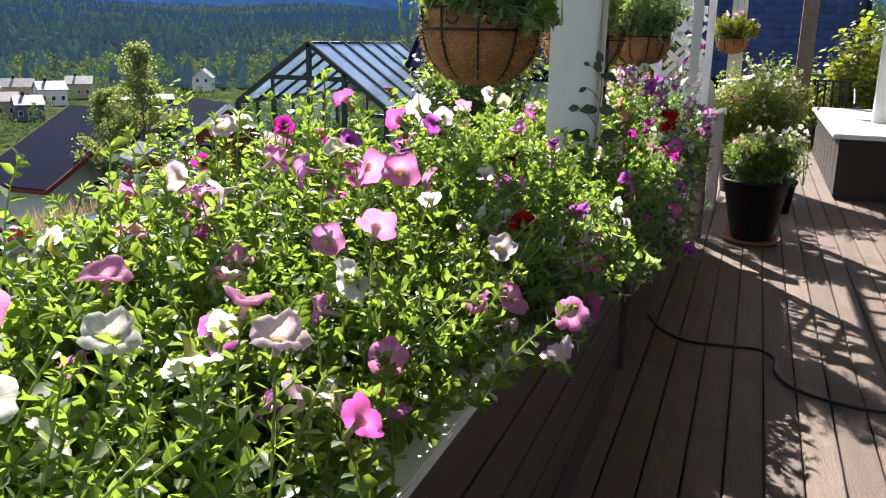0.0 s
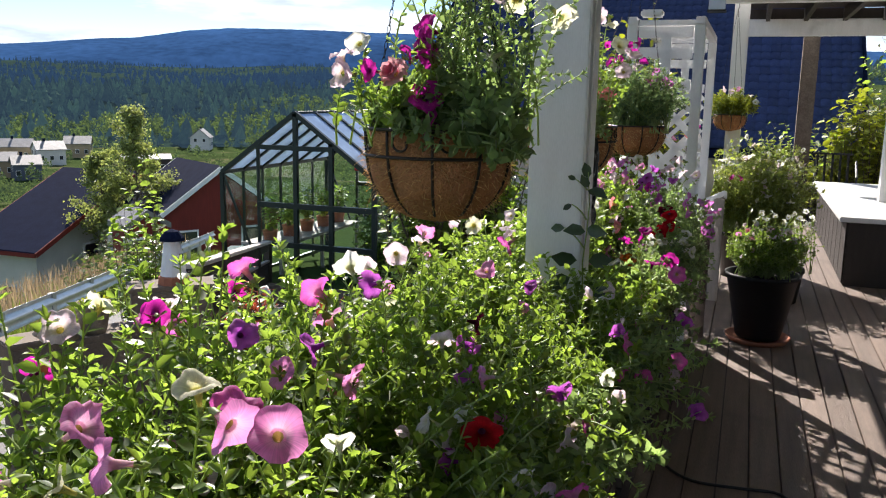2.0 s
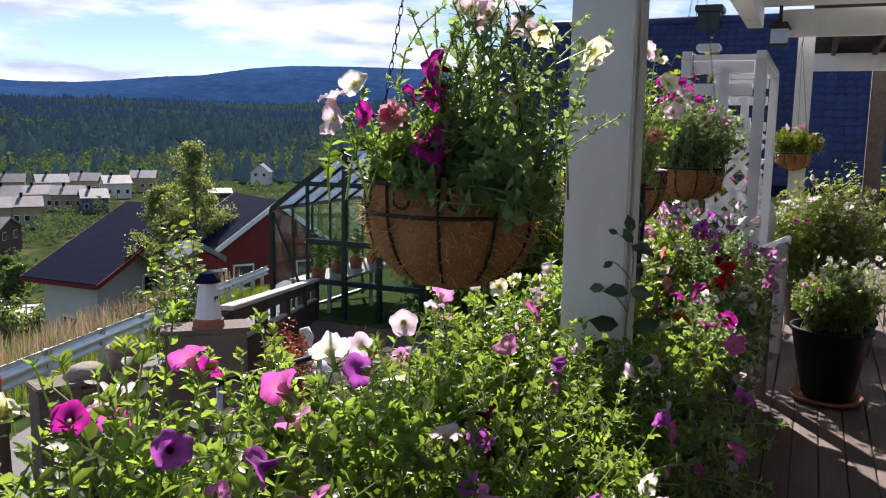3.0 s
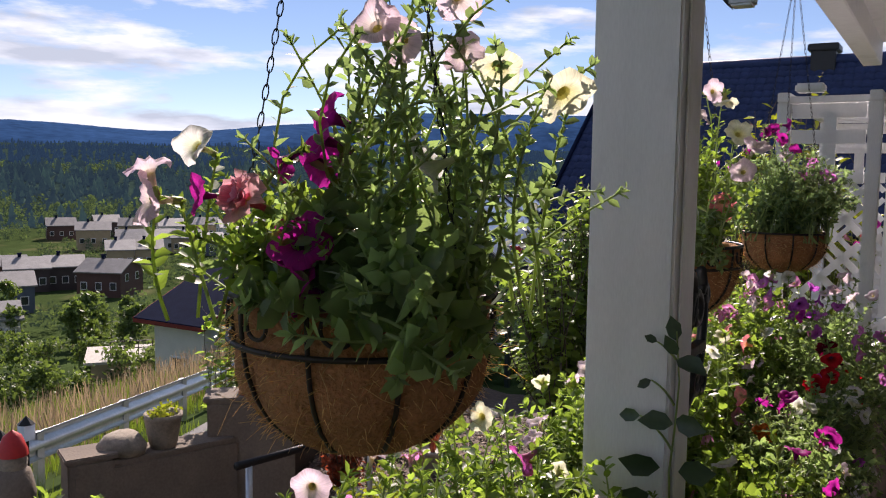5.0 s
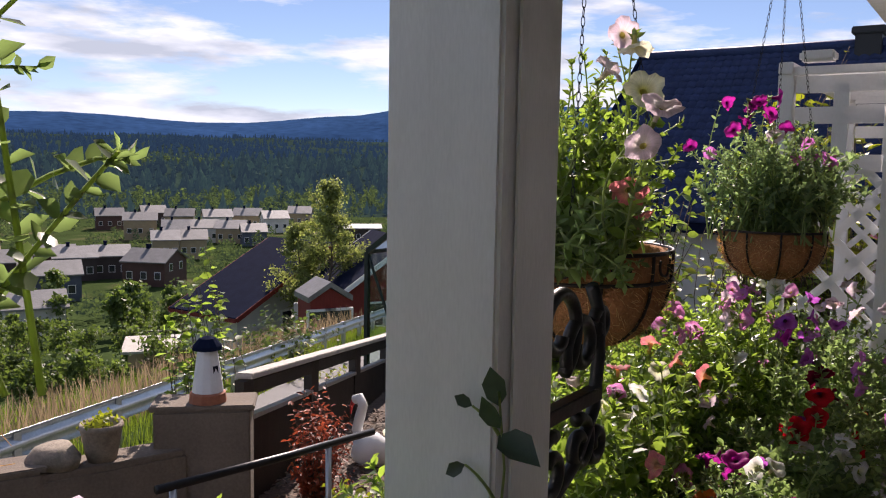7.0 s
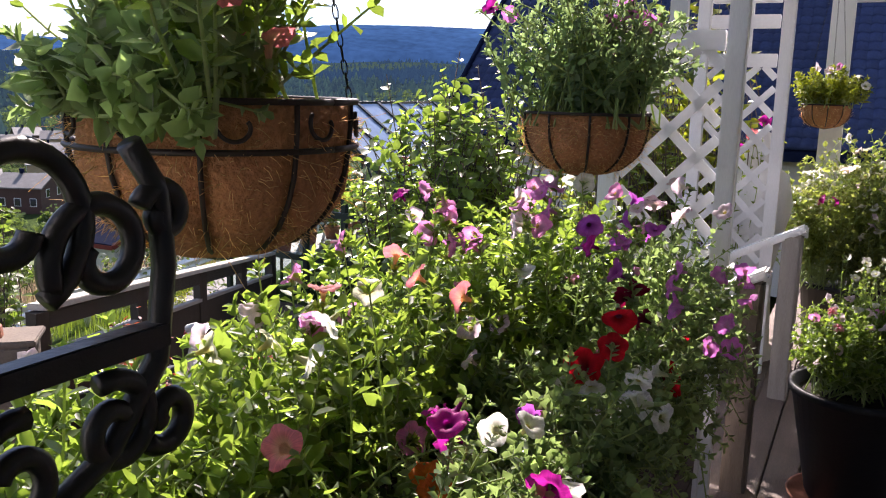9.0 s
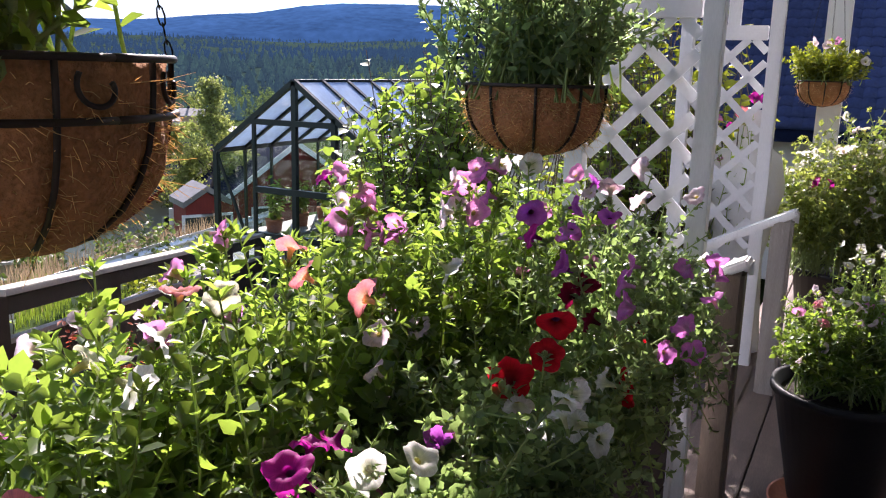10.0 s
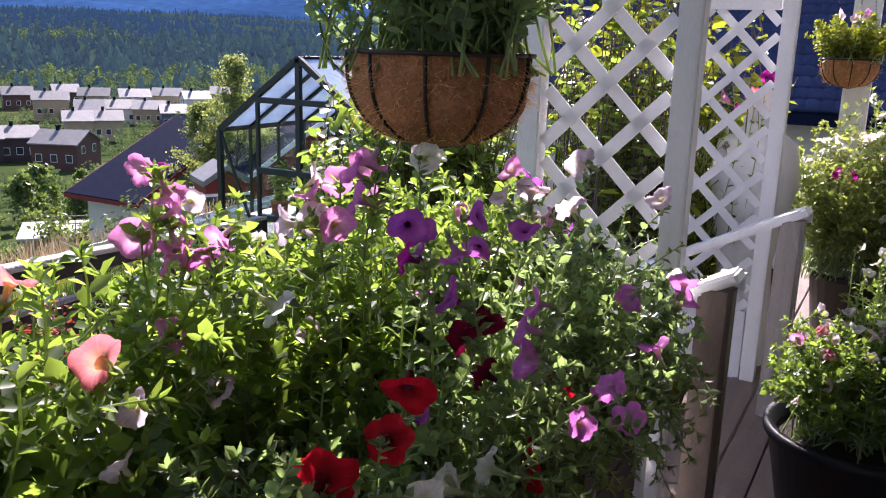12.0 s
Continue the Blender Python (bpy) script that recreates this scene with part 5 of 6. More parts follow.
B1_LOW = [("magenta", -0.834, 2.474, 1.73), ("magenta", -0.838, 2.497, 1.762), ("magenta", -0.826, 2.482, 1.70), ("magenta", -0.787, 2.384, 1.601), ("magenta", -0.789, 2.382, 1.562), ("magenta", -0.781, 2.388, 1.537), ("magenta", -0.912, 2.332, 1.654), ("magenta", -0.851, 2.42, 1.695), ("double", -0.86, 2.357, 1.652), ("pale", -0.964, 2.303, 1.692), ("white", -0.951, 2.364, 1.719), ("pale", -0.967, 2.299, 1.648)]
petunia("petunia", (-0.76, 2.60, 1.48), (0.34, 0.36), 2.02, B1_TALL, 301, "tall petunia with white and pale pink flowers in a hanging basket", n=58, per=17, leaf=0.034, leaf_m=M_LEAF_DARK, group="basket petunias", tilt=(0.45, -0.4, -0.2), lean_x=0.08, sway=0.28, size=0.035)
petunia("petunia", (-0.90, 2.50, 1.48), (0.22, 0.26), 1.72, B1_LOW, 307, "petunia with magenta and double pink flowers in a hanging basket", n=34, per=13, leaf=0.038, sway=0.3, leaf_m=M_LEAF, group="basket petunias", tilt=(-0.2, -0.6, -0.1), size=0.034)
petunia("petunia", (-0.76, 2.48, 1.49), (0.28, 0.18), 1.68, [], 311, "low broad-leaved petunia spilling over a hanging basket rim", n=48, per=9, leaf=0.066, sway=0.3, leaf_m=M_LEAF_DARK, group="basket petunias", low=-0.02)
petunia("petunia", (-0.70, 2.45, 1.50), (0.26, 0.20), 1.64, [], 302, "dark green trailing foliage over a basket rim", n=40, per=9, leaf=0.058, leaf_m=M_LEAF_DARK, group="basket petunias", low=-0.12)
B2 = [("pale", -0.533, 3.72, 1.703), ("pale", -0.503, 3.73, 1.768), ("cream", -0.56, 3.8, 1.80), ("coral", -0.612, 3.877, 1.617), ("coral", -0.641, 4.0, 1.569), ("pale", -0.66, 3.95, 1.92), ("pale", -0.70, 3.98, 1.86), ("cream", -0.62, 3.9, 1.88)]
petunia("petunia", (-0.789, 4.05, 1.45), (0.32, 0.32), 1.92, B2, 303, "petunia with pale pink and coral flowers in a bracket basket", n=95, per=12, leaf=0.042, group="basket petunias", tilt=(0.4, -0.7, 0.4))
petunia("petunia", (-0.74, 3.88, 1.47), (0.24, 0.12), 1.64, [], 304, "dark green foliage spilling over a basket rim beside the post", n=45, per=9, leaf=0.055, leaf_m=M_LEAF_DARK, group="basket petunias", low=-0.10)
B3 = [("magenta", -0.87, 5.45, 1.898), ("magenta", -0.72, 5.4, 1.854), ("magenta", -0.85, 5.44, 1.806), ("magenta", -0.704, 5.48, 1.914), ("lilac", -0.601, 5.45, 1.753), ("lilac", -0.531, 5.44, 1.698), ("magenta", -0.78, 5.42, 1.88), ("lilac", -0.92, 5.42, 1.72), ("magenta", -0.66, 5.42, 1.81), ("magenta", -0.75, 5.38, 1.90), ("pale", -0.69, 5.38, 1.78), ("lilac", -0.57, 5.4, 1.72), ("magenta", -0.80, 5.40, 1.83), ("lilac", -0.63, 5.44, 1.70), ("magenta", -1.02, 5.5, 1.75)]
petunia("petunia", (-0.685, 5.47, 1.42), (0.42, 0.40), 1.86, B3, 305, "magenta petunia crowning a hanging basket", n=170, per=12, leaf=0.040, leaf_m=M_LEAF_SAGE, group="basket petunias", size=0.028, tilt=(0.2, -0.8, 0.3))
petunia("petunia", (-0.28, 9.55, 1.45), (0.42, 0.34), 1.74, [("pale", -0.35, 9.4, 1.72), ("pink", -0.22, 9.4, 1.72), ("white", -0.05, 9.45, 1.6), ("pale", -0.28, 9.4, 1.70), ("white", -0.1, 9.4, 1.66)], 306, "pink and white petunia in a small hanging basket", n=95, per=14, leaf=0.055, leaf_m=M_LEAF_YEL, group="basket petunias", tilt=(0.2, -0.8, 0.3))


def bracket():
    """Wrought-iron bracket on the post's far side, with scrolls under the basket."""
    ob = thing("iron_bracket", (-0.65, 3.55, 1.3), "black wrought-iron scroll bracket fixed to the white post", "bracket")
    x = -0.635
    part("plate", Geo().box(x - 0.02, x + 0.02, 3.542, 3.552, 1.08, 1.62), M_IRON, ob, bevel=0.002)
    part("arm", Geo().box(x - 0.013, x + 0.013, 3.55, 3.81, 1.235, 1.262), M_IRON, ob, bevel=0.002)

    def curl(cy, cz, r, a0, turns):
        pts = []
        for i in range(37):
            t = i / 36
            a = a0 + turns * 2 * math.pi * t
            q = r * (1 - 0.72 * t)
            pts.append((x, cy + q * math.cos(a), cz + q * math.sin(a)))
        part("scroll", Geo().tube(pts, 0.012, 8), M_IRON, ob, smooth=True)

    curl(3.640, 1.39, 0.085, -1.2, 1.1)
    curl(3.735, 1.345, 0.062, 3.6, -1.15)
    curl(3.625, 1.15, 0.062, 1.3, 1.2)
    curl(3.74, 1.165, 0.052, 1.9, -1.2)
    curl(3.815, 1.375, 0.032, 2.8, -1.0)
    curl(3.81, 1.155, 0.036, -2.6, 1.0)
    part("strut", Geo().tube([(x, 3.552, 1.07), (x, 3.62, 1.09), (x, 3.73, 1.14), (x, 3.80, 1.22), (x, 3.815, 1.32), (x, 3.81, 1.40), (x, 3.775, 1.45)], 0.013, 8), M_IRON, ob, smooth=True)


bracket()


def vine_on_post():
    """The single leafy stalk that stands before the white post."""
    rng = np.random.default_rng(41)
    ob = thing("climbing_stalk", (-0.61, 3.33, 0.74), "leafy stalk standing against the white post", "plant")
    base = np.array((-0.61, 3.33, 0.74))
    lines = np.array([[(-0.575, 3.345, 0.74 + 0.62 * t) for t in np.linspace(0, 1, 7)]]) + rng.normal(0, 0.004, (1, 7, 3))
    side = stalks(rng, [(-0.575, 3.345, 1.20), (-0.575, 3.345, 1.30), (-0.575, 3.345, 1.10)], [(-0.625, 3.34, 1.25), (-0.615, 3.34, 1.335), (-0.645, 3.335, 1.17)])
    allv = np.concatenate([lines, side])
    child("stalk", stems_mesh("stalk", allv - base, 0.0035, 0.002, [M_STEM]), ob)
    P = np.array([(-0.575, 3.345, 1.34), (-0.575, 3.345, 1.30), (-0.572, 3.345, 1.31), (-0.575, 3.345, 1.16), (-0.572, 3.345, 1.17), (-0.645, 3.335, 1.17), (-0.615, 3.34, 1.335), (-0.625, 3.34, 1.25), (-0.60, 3.345, 1.06), (-0.56, 3.34, 1.06), (-0.62, 3.34, 1.0), (-0.55, 3.34, 0.98)])
    D = np.array([(-0.25, -0.1, 1), (0.9, -0.3, -0.15), (-0.5, -0.3, 0.8), (-0.9, -0.3, 0.1), (0.9, -0.4, -0.1), (-1, 0, -0.1), (-0.8, -0.1, 0.3), (-0.8, -0.2, -0.5), (-0.9, -0.4, 0.1), (0.9, -0.3, 0.2), (-0.7, -0.5, -0.3), (0.7, -0.5, -0.3)])
    N = np.array([(0.3, -1, 0.3)] * len(P)) + rng.normal(0, 0.25, (len(P), 3))
    L = np.array([0.055, 0.075, 0.05, 0.075, 0.075, 0.05, 0.03, 0.035, 0.09, 0.09, 0.09, 0.09])
    child("leaves", leaves_mesh("leaves", P - base, D, N, L, 0.7, [M_LEAF_IVY], rng), ob)


vine_on_post()


# ---- pots on the deck ----
def tall_pot(c):
    ob = thing("flower_pot", (c[0], c[1], 0), "tall tapered black flower pot in a terracotta saucer", "pot")
    part("pot", Geo().lathe([(0.0, 0.03), (0.140, 0.03), (0.150, 0.05), (0.230, 0.44), (0.243, 0.445), (0.243, 0.47), (0.222, 0.47), (0.21, 0.43), (0.0, 0.42)], (c[0], c[1], 0), 40), M_POT, ob, smooth=True)
    part("saucer", Geo().lathe([(0.0, 0.0), (0.19, 0.0), (0.215, 0.035), (0.205, 0.035), (0.185, 0.012), (0.0, 0.012)], (c[0], c[1], 0.002), 36), M_TERRA, ob, smooth=True)
    part("soil", Geo().lathe([(0.0, 0.437), (0.209, 0.435)], (c[0], c[1], 0), 24), M_SOIL, ob)


tall_pot((0.075, 6.5))
fl = []
rngp = random.Random(8)
for i in range(26):
    a, q = rngp.uniform(0, 6.28), 0.2 * rngp.random() ** 0.5
    fl.append((rngp.choice(("pale", "white", "double", "pale")), 0.075 + q * math.cos(a), 6.5 + q * math.sin(a), 0.80 - q * 0.35 + rngp.uniform(-0.03, 0.03)))
petunia("stonecrop", (0.075, 6.5, 0.46), (0.40, 0.40), 0.82, fl, 401, "bushy pot plant topped with pink and white flower heads", n=270, per=16, leaf=0.04, extra=["pink", "pale"] * 9, group="pot plants", size=0.02, tilt=(0, -0.3, 1), category="plant")


def tub(c, z0, r, h, m, label):
    ob = thing("tub", (c[0], c[1], z0), label, "pot")
    part("pot", Geo().lathe([(0.0, 0.0), (r * 0.8, 0.0), (r, h), (r * 1.03, h), (r * 1.03, h - 0.03), (r * 0.9, h - 0.04), (0, h - 0.04)], (c[0], c[1], z0), 28), m, ob, smooth=True)


tub((-0.03, 8.75), 0.0, 0.26, 0.42, M_BLACKPLASTIC, "black tub of white petunias on the deck")
rngp = random.Random(9)
fl = [("white", 0.027, 8.45, 0.745), ("magenta", -0.20, 8.5, 0.93), ("magenta", -0.13, 8.5, 0.93)]
for i in range(80):
    a, q = rngp.uniform(0, 6.28), 0.42 * rngp.random() ** 0.5
    fl.append((rngp.choice(("white", "white", "cream", "pale")), 0.02 + q * math.cos(a), 8.75 + q * math.sin(a) * 0.8, 1.22 - q * 0.5 + rngp.uniform(-0.3, 0.05)))
petunia("petunia", (0.0, 8.75, 0.40), (0.88, 0.7), 1.36, fl, 402, "large bushy white petunia in a black tub", n=300, per=12, leaf=0.060, leaf_m=M_LEAF_TUB, extra=["white"] * 14, group="pot plants", category="flower")
fl = [("white", 0.22 + rngp.uniform(-0.25, 0.25), 7.75 + rngp.uniform(-0.1, 0.1), 0.70 + rngp.uniform(-0.07, 0.05)) for i in range(26)]
petunia("white_phlox", (0.22, 7.8, 0.25), (0.5, 0.4), 0.70, fl, 403, "low white-flowered plant in a dark bowl", n=90, per=12, leaf=0.035, group="pot plants", size=0.022, tilt=(0, -0.5, 0.8))
tub((0.22, 7.8), 0.0, 0.2, 0.28, M_BLACKPLASTIC, "dark bowl of white flowers on the deck")


def shrub(name, c, radii, n, per, leaf, m, label, seed, z0=None, category="shrub", stem_r=0.008, wid=0.7):
    rng = np.random.default_rng(seed)
    z0 = c[2] - radii[2] if z0 is None else z0
    ob = thing(name, (c[0], c[1], z0), label, category)
    base = np.array((c[0], c[1], z0))
    d = unit(rng.normal(0, 1, (n, 3)))
    tips = np.array(c) + d * np.array(radii) * (rng.uniform(0.35, 1.0, (n, 1)) ** 0.6) * (1 + 0.25 * np.sin(d[:, :1] * 7 + seed) * np.cos(d[:, 1:2] * 6))
    roots = base + rng.normal(0, 0.06, (n, 3)) * np.array((1, 1, 0)) * radii[0] * 2
    lines = stalks(rng, roots, tips, sway=0.3)
    tagged(child("branch", stems_mesh("branch", lines - base, stem_r, stem_r * 0.3, [M_BARK]), ob), kind="stuff")
    P, D, N, u = leaf_set(rng, lines, per, start=0.35, lean=0.4)
    D = D + np.array([0, 0, -0.35])
    L = leaf * rng.uniform(0.6, 1.3, len(u))
    child("foliage", leaves_mesh("foliage", P - base, D, N, L, wid, [m], rng), ob)
    return ob


shrub("shrub", (1.55, 13.9, 0.95), (0.7, 0.5, 0.95), 300, 18, 0.11, M_LEAF_YEL, "yellow-green leafy shrub at the deck's end", 21, z0=-0.8)
shrub("shrub", (0.55, 13.6, 0.45), (0.75, 0.35, 0.5), 240, 16, 0.095, M_LEAF_YEL, "low yellow-green bush at the deck's end", 22, z0=-0.5)
shrub("shrub", (1.0, 14.4, 0.6), (1.6, 0.5, 0.7), 300, 16, 0.09, M_LEAF, "green hedge plants beyond the deck", 23, z0=-0.8)
shrub("shrub", (3.1, 17.0, 1.9), (1.6, 1.2, 2.7), 420, 20, 0.13, M_LEAF, "tall green shrub beside the neighbouring house", 24, z0=-1.0)
shrub("climber", (-1.2, 8.6, 0.9), (0.75, 0.6, 1.5), 330, 22, 0.085, M_LEAF_YEL, "sunlit climbing plant behind the white lattice", 25, z0=-1.0)
shrub("climber", (-1.25, 8.2, 1.3), (0.4, 0.35, 0.8), 120, 16, 0.07, M_LEAF, "green climber growing over the arbour", 26, z0=-1.0)
shrub("small_tree", (-3.15, 9.6, 0.5), (0.95, 0.9, 1.3), 420, 26, 0.105, M_LEAF, "small leafy tree beside the greenhouse", 27, z0=-1.3, stem_r=0.014)
petunia("climbing_geranium", (-0.62, 8.2, 0.6), (0.35, 0.2), 1.4, [("magenta", -0.63, 8.2, 1.23), ("coral", -0.58, 8.2, 1.30), ("pink", -0.66, 8.2, 1.05), ("magenta", -0.52, 8.2, 1.38), ("pink", -0.70, 8.2, 1.28), ("pink", -0.55, 8.2, 0.95)], 407, "pink-flowered plant behind the white lattice", n=14, per=8, leaf=0.04, group="pot plants")


def patio_chair():
    ob = thing("garden_chair", (0.95, 12.5, 0), "black metal garden chair facing the view", "chair")
    x, y = 0.75, 12.45
    for dx in (0, 0.5):
        part("leg", Geo().tube([(x + dx, y, 0.0), (x + dx, y + 0.03, 0.45), (x + dx, y + 0.02, 0.66)], 0.014, 6), M_BLACKPLASTIC, ob)
        part("leg", Geo().tube([(x + dx, y + 0.5, 0.0), (x + dx, y + 0.42, 0.45)], 0.014, 6), M_BLACKPLASTIC, ob)
        part("armrest", Geo().tube([(x + dx, y, 0.66), (x + dx + 0.02, y + 0.25, 0.72), (x + dx + 0.03, y + 0.5, 0.84)], 0.016, 6), M_BLACKPLASTIC, ob)
    for k in range(5):
        part("seat_slat", Geo().box(x, x + 0.5, y + 0.09 * k, y + 0.09 * k + 0.06, 0.43, 0.45), M_BLACKPLASTIC, ob)
        u = x + 0.06 + 0.095 * k
        part("back_slat", Geo().beam((u, y + 0.45, 0.46), (u, y + 0.60, 0.92), 0.03, 0.015), M_BLACKPLASTIC, ob)
    part("back_rail", Geo().tube([(x, y + 0.60, 0.93), (x + 0.5, y + 0.60, 0.93)], 0.014, 6), M_BLACKPLASTIC, ob)


patio_chair()


def hose():
    """A dark cable lying across the boards."""
    ob = thing("cable", (0.1, 4.2, 0.0), "dark cable lying loosely across the deck boards", "cable")
    pts = [(-0.42, 4.40), (-0.33, 4.20), (-0.20, 4.07), (0.0, 4.07), (0.14, 4.08), (0.21, 3.98), (0.21, 3.82), (0.27, 3.66), (0.42, 3.56), (0.62, 3.53), (0.85, 3.60)]
    fine = []
    for i in range(len(pts) - 1):
        p0, p1, p2, p3 = (Vector(pts[max(0, min(len(pts) - 1, k))]) for k in (i - 1, i, i + 1, i + 2))
        for q in range(6):
            t = q / 6
            v = 0.5 * ((2 * p1) + (p2 - p0) * t + (2 * p0 - 5 * p1 + 4 * p2 - p3) * t * t + (3 * p1 - p0 - 3 * p2 + p3) * t ** 3)
            fine.append((v.x, v.y, 0.008))
    part("wire", Geo().tube(fine, 0.007, 6), M_BLACKPLASTIC, ob, smooth=True)


hose()
# ---- garden below the deck ----
def wall_run():
    ob = thing("garden_wall", (-4.75, 5.4, -1.2), "grey-brown rendered garden wall with pale stepped pillars", "wall", "", "structure")
    def block(nm, a, b, depth, z0, z1, m, bev):
        back = Vector((-0.68, 0.73, 0)) * depth / 2
        zc = (z0 + z1) / 2
        part(nm, Geo().beam(Vector((*a, zc)) + back, Vector((*b, zc)) + back, depth, z1 - z0), m, ob, bevel=bev)

    block("wall", (-4.80, 4.80), (-4.42, 5.86), 0.24, -1.9, -0.26, M_STONE, 0.01)
    block("coping", (-4.73, 5.02), (-4.43, 5.84), 0.26, -0.26, -0.225, M_STONE, 0.006)
    block("pillar", (-4.56, 5.78), (-4.10, 6.20), 0.30, -1.9, 0.02, M_STONE, 0.012)
    block("pillar_cap", (-4.58, 5.76), (-4.08, 6.22), 0.33, 0.02, 0.055, M_STONE, 0.008)
    block("pillar", (-4.82, 4.78), (-4.70, 5.04), 0.26, -1.9, -0.20, M_STONE, 0.012)
    block("pillar_cap", (-4.83, 4.76), (-4.69, 5.06), 0.29, -0.20, -0.165, M_STONE, 0.008)


wall_run()


def lighthouse():
    """The little white tower on the pillar."""
    x, y, z = -4.40, 6.10, 0.056
    ob = thing("garden_tower", (x, y, z), "small white ornamental tower with a dark cap", "ornament")
    part("plinth", Geo().lathe([(0.0, 0), (0.125, 0), (0.12, 0.06), (0.105, 0.07), (0, 0.07)], (x, y, z), 12), M_TERRA, ob)
    part("tower", Geo().lathe([(0.105, 0.07), (0.065, 0.36), (0.0, 0.36)], (x, y, z), 12), M_WHITE, ob)
    part("cap", Geo().lathe([(0.0, 0.35), (0.10, 0.355), (0.095, 0.38), (0.055, 0.43), (0.0, 0.45)], (x, y, z), 12), M_ROOF_DARK, ob)
    part("window", Geo().box(x + 0.068, x + 0.082, y - 0.02, y + 0.02, z + 0.2, z + 0.25), M_WINGLASS, ob)


lighthouse()


def wall_pot(x, y, z, label, m):
    ob = thing("wall_pot", (x, y, z), label, "pot", "pots on the garden wall")
    part("pot", Geo().lathe([(0, 0), (0.085, 0), (0.10, 0.05), (0.125, 0.20), (0.135, 0.21), (0.13, 0.24), (0.11, 0.235), (0.10, 0.2), (0, 0.19)], (x, y, z), 20), m, ob, smooth=True)


wall_pot(-4.66, 5.47, -0.224, "weathered stone pot standing on the garden wall", M_CREAMPOT)
shrub("pot_plant", (-4.66, 5.45, 0.03), (0.13, 0.15, 0.06), 22, 8, 0.032, M_LEAF_YEL, "small leafy plant in a stone pot", 31, z0=-0.03, stem_r=0.002)
ob = thing("stone_bowl", (-4.78, 5.23, -0.224), "rough low stone bowl on the garden wall", "ornament")
part("bowl", Geo().lathe([(0, 0), (0.14, 0), (0.16, 0.06), (0.11, 0.13), (0, 0.12)], (-4.78, 5.23, -0.224), 14, wob=lambda a, z: 0.12 * math.sin(3 * a + 1)), M_CREAMPOT, ob, smooth=True)


def gnome():
    x, y, z = -4.95, 4.56, -0.42
    g = Geo()
    g.lathe([(0, -1.3), (0.15, -1.3), (0.11, 0), (0.12, 0), (0.13, 0.1), (0.10, 0.24), (0.06, 0.27)], (x, y, z), 16, 0)
    g.lathe([(0.075, 0.25), (0.085, 0.31), (0.07, 0.36)], (x, y, z), 14, 2)
    g.lathe([(0.09, 0.34), (0.085, 0.38), (0.055, 0.46), (0.0, 0.50)], (x, y, z), 14, 1)
    o = solid("garden_gnome", g, [M_STONE, M_REDPAINT, M_CREAMPOT], "small garden gnome with a red cap on the wall", "ornament", smooth=True)
    me = o.data
    me.transform(Matrix.Translation((-x, -y, -z)))
    o.location = (x, y, z)


gnome()


def fence():
    ob = thing("fence", (-6.2, 10, -1.2), "dark picket fence with a pale sunlit handrail", "fence")
    a, b = Vector((-4.72, 6.72, 0.05)), Vector((-7.75, 12.95, -0.94))
    d = b - a
    part("handrail", Geo().beam(a, b, 0.14, 0.045), M_STONETOP, ob, "pale sunlit handrail board", bevel=0.006)
    part("rail", Geo().beam(a + Vector((0, 0, -0.10)), b + Vector((0, 0, -0.10)), 0.05, 0.11), M_DARKWOOD, ob)
    part("lower_rail", Geo().beam(a + Vector((0, 0, -0.33)), b + Vector((0, 0, -0.33)), 0.07, 0.035), M_GREYPOST, ob)
    for k in range(5):
        p = a + d * k / 4
        part("post", Geo().box(p.x - 0.05, p.x + 0.05, p.y - 0.05, p.y + 0.05, p.z - 1.2, p.z - 0.03), M_DARKWOOD, ob)
    n = 52
    for k in range(n):
        p = a + d * (k + 0.5) / n
        part("picket", Geo().beam(p + Vector((0, 0, -1.1)), p + Vector((0, 0, -0.36)), 0.012, 0.085), M_DARKWOOD, ob)


fence()


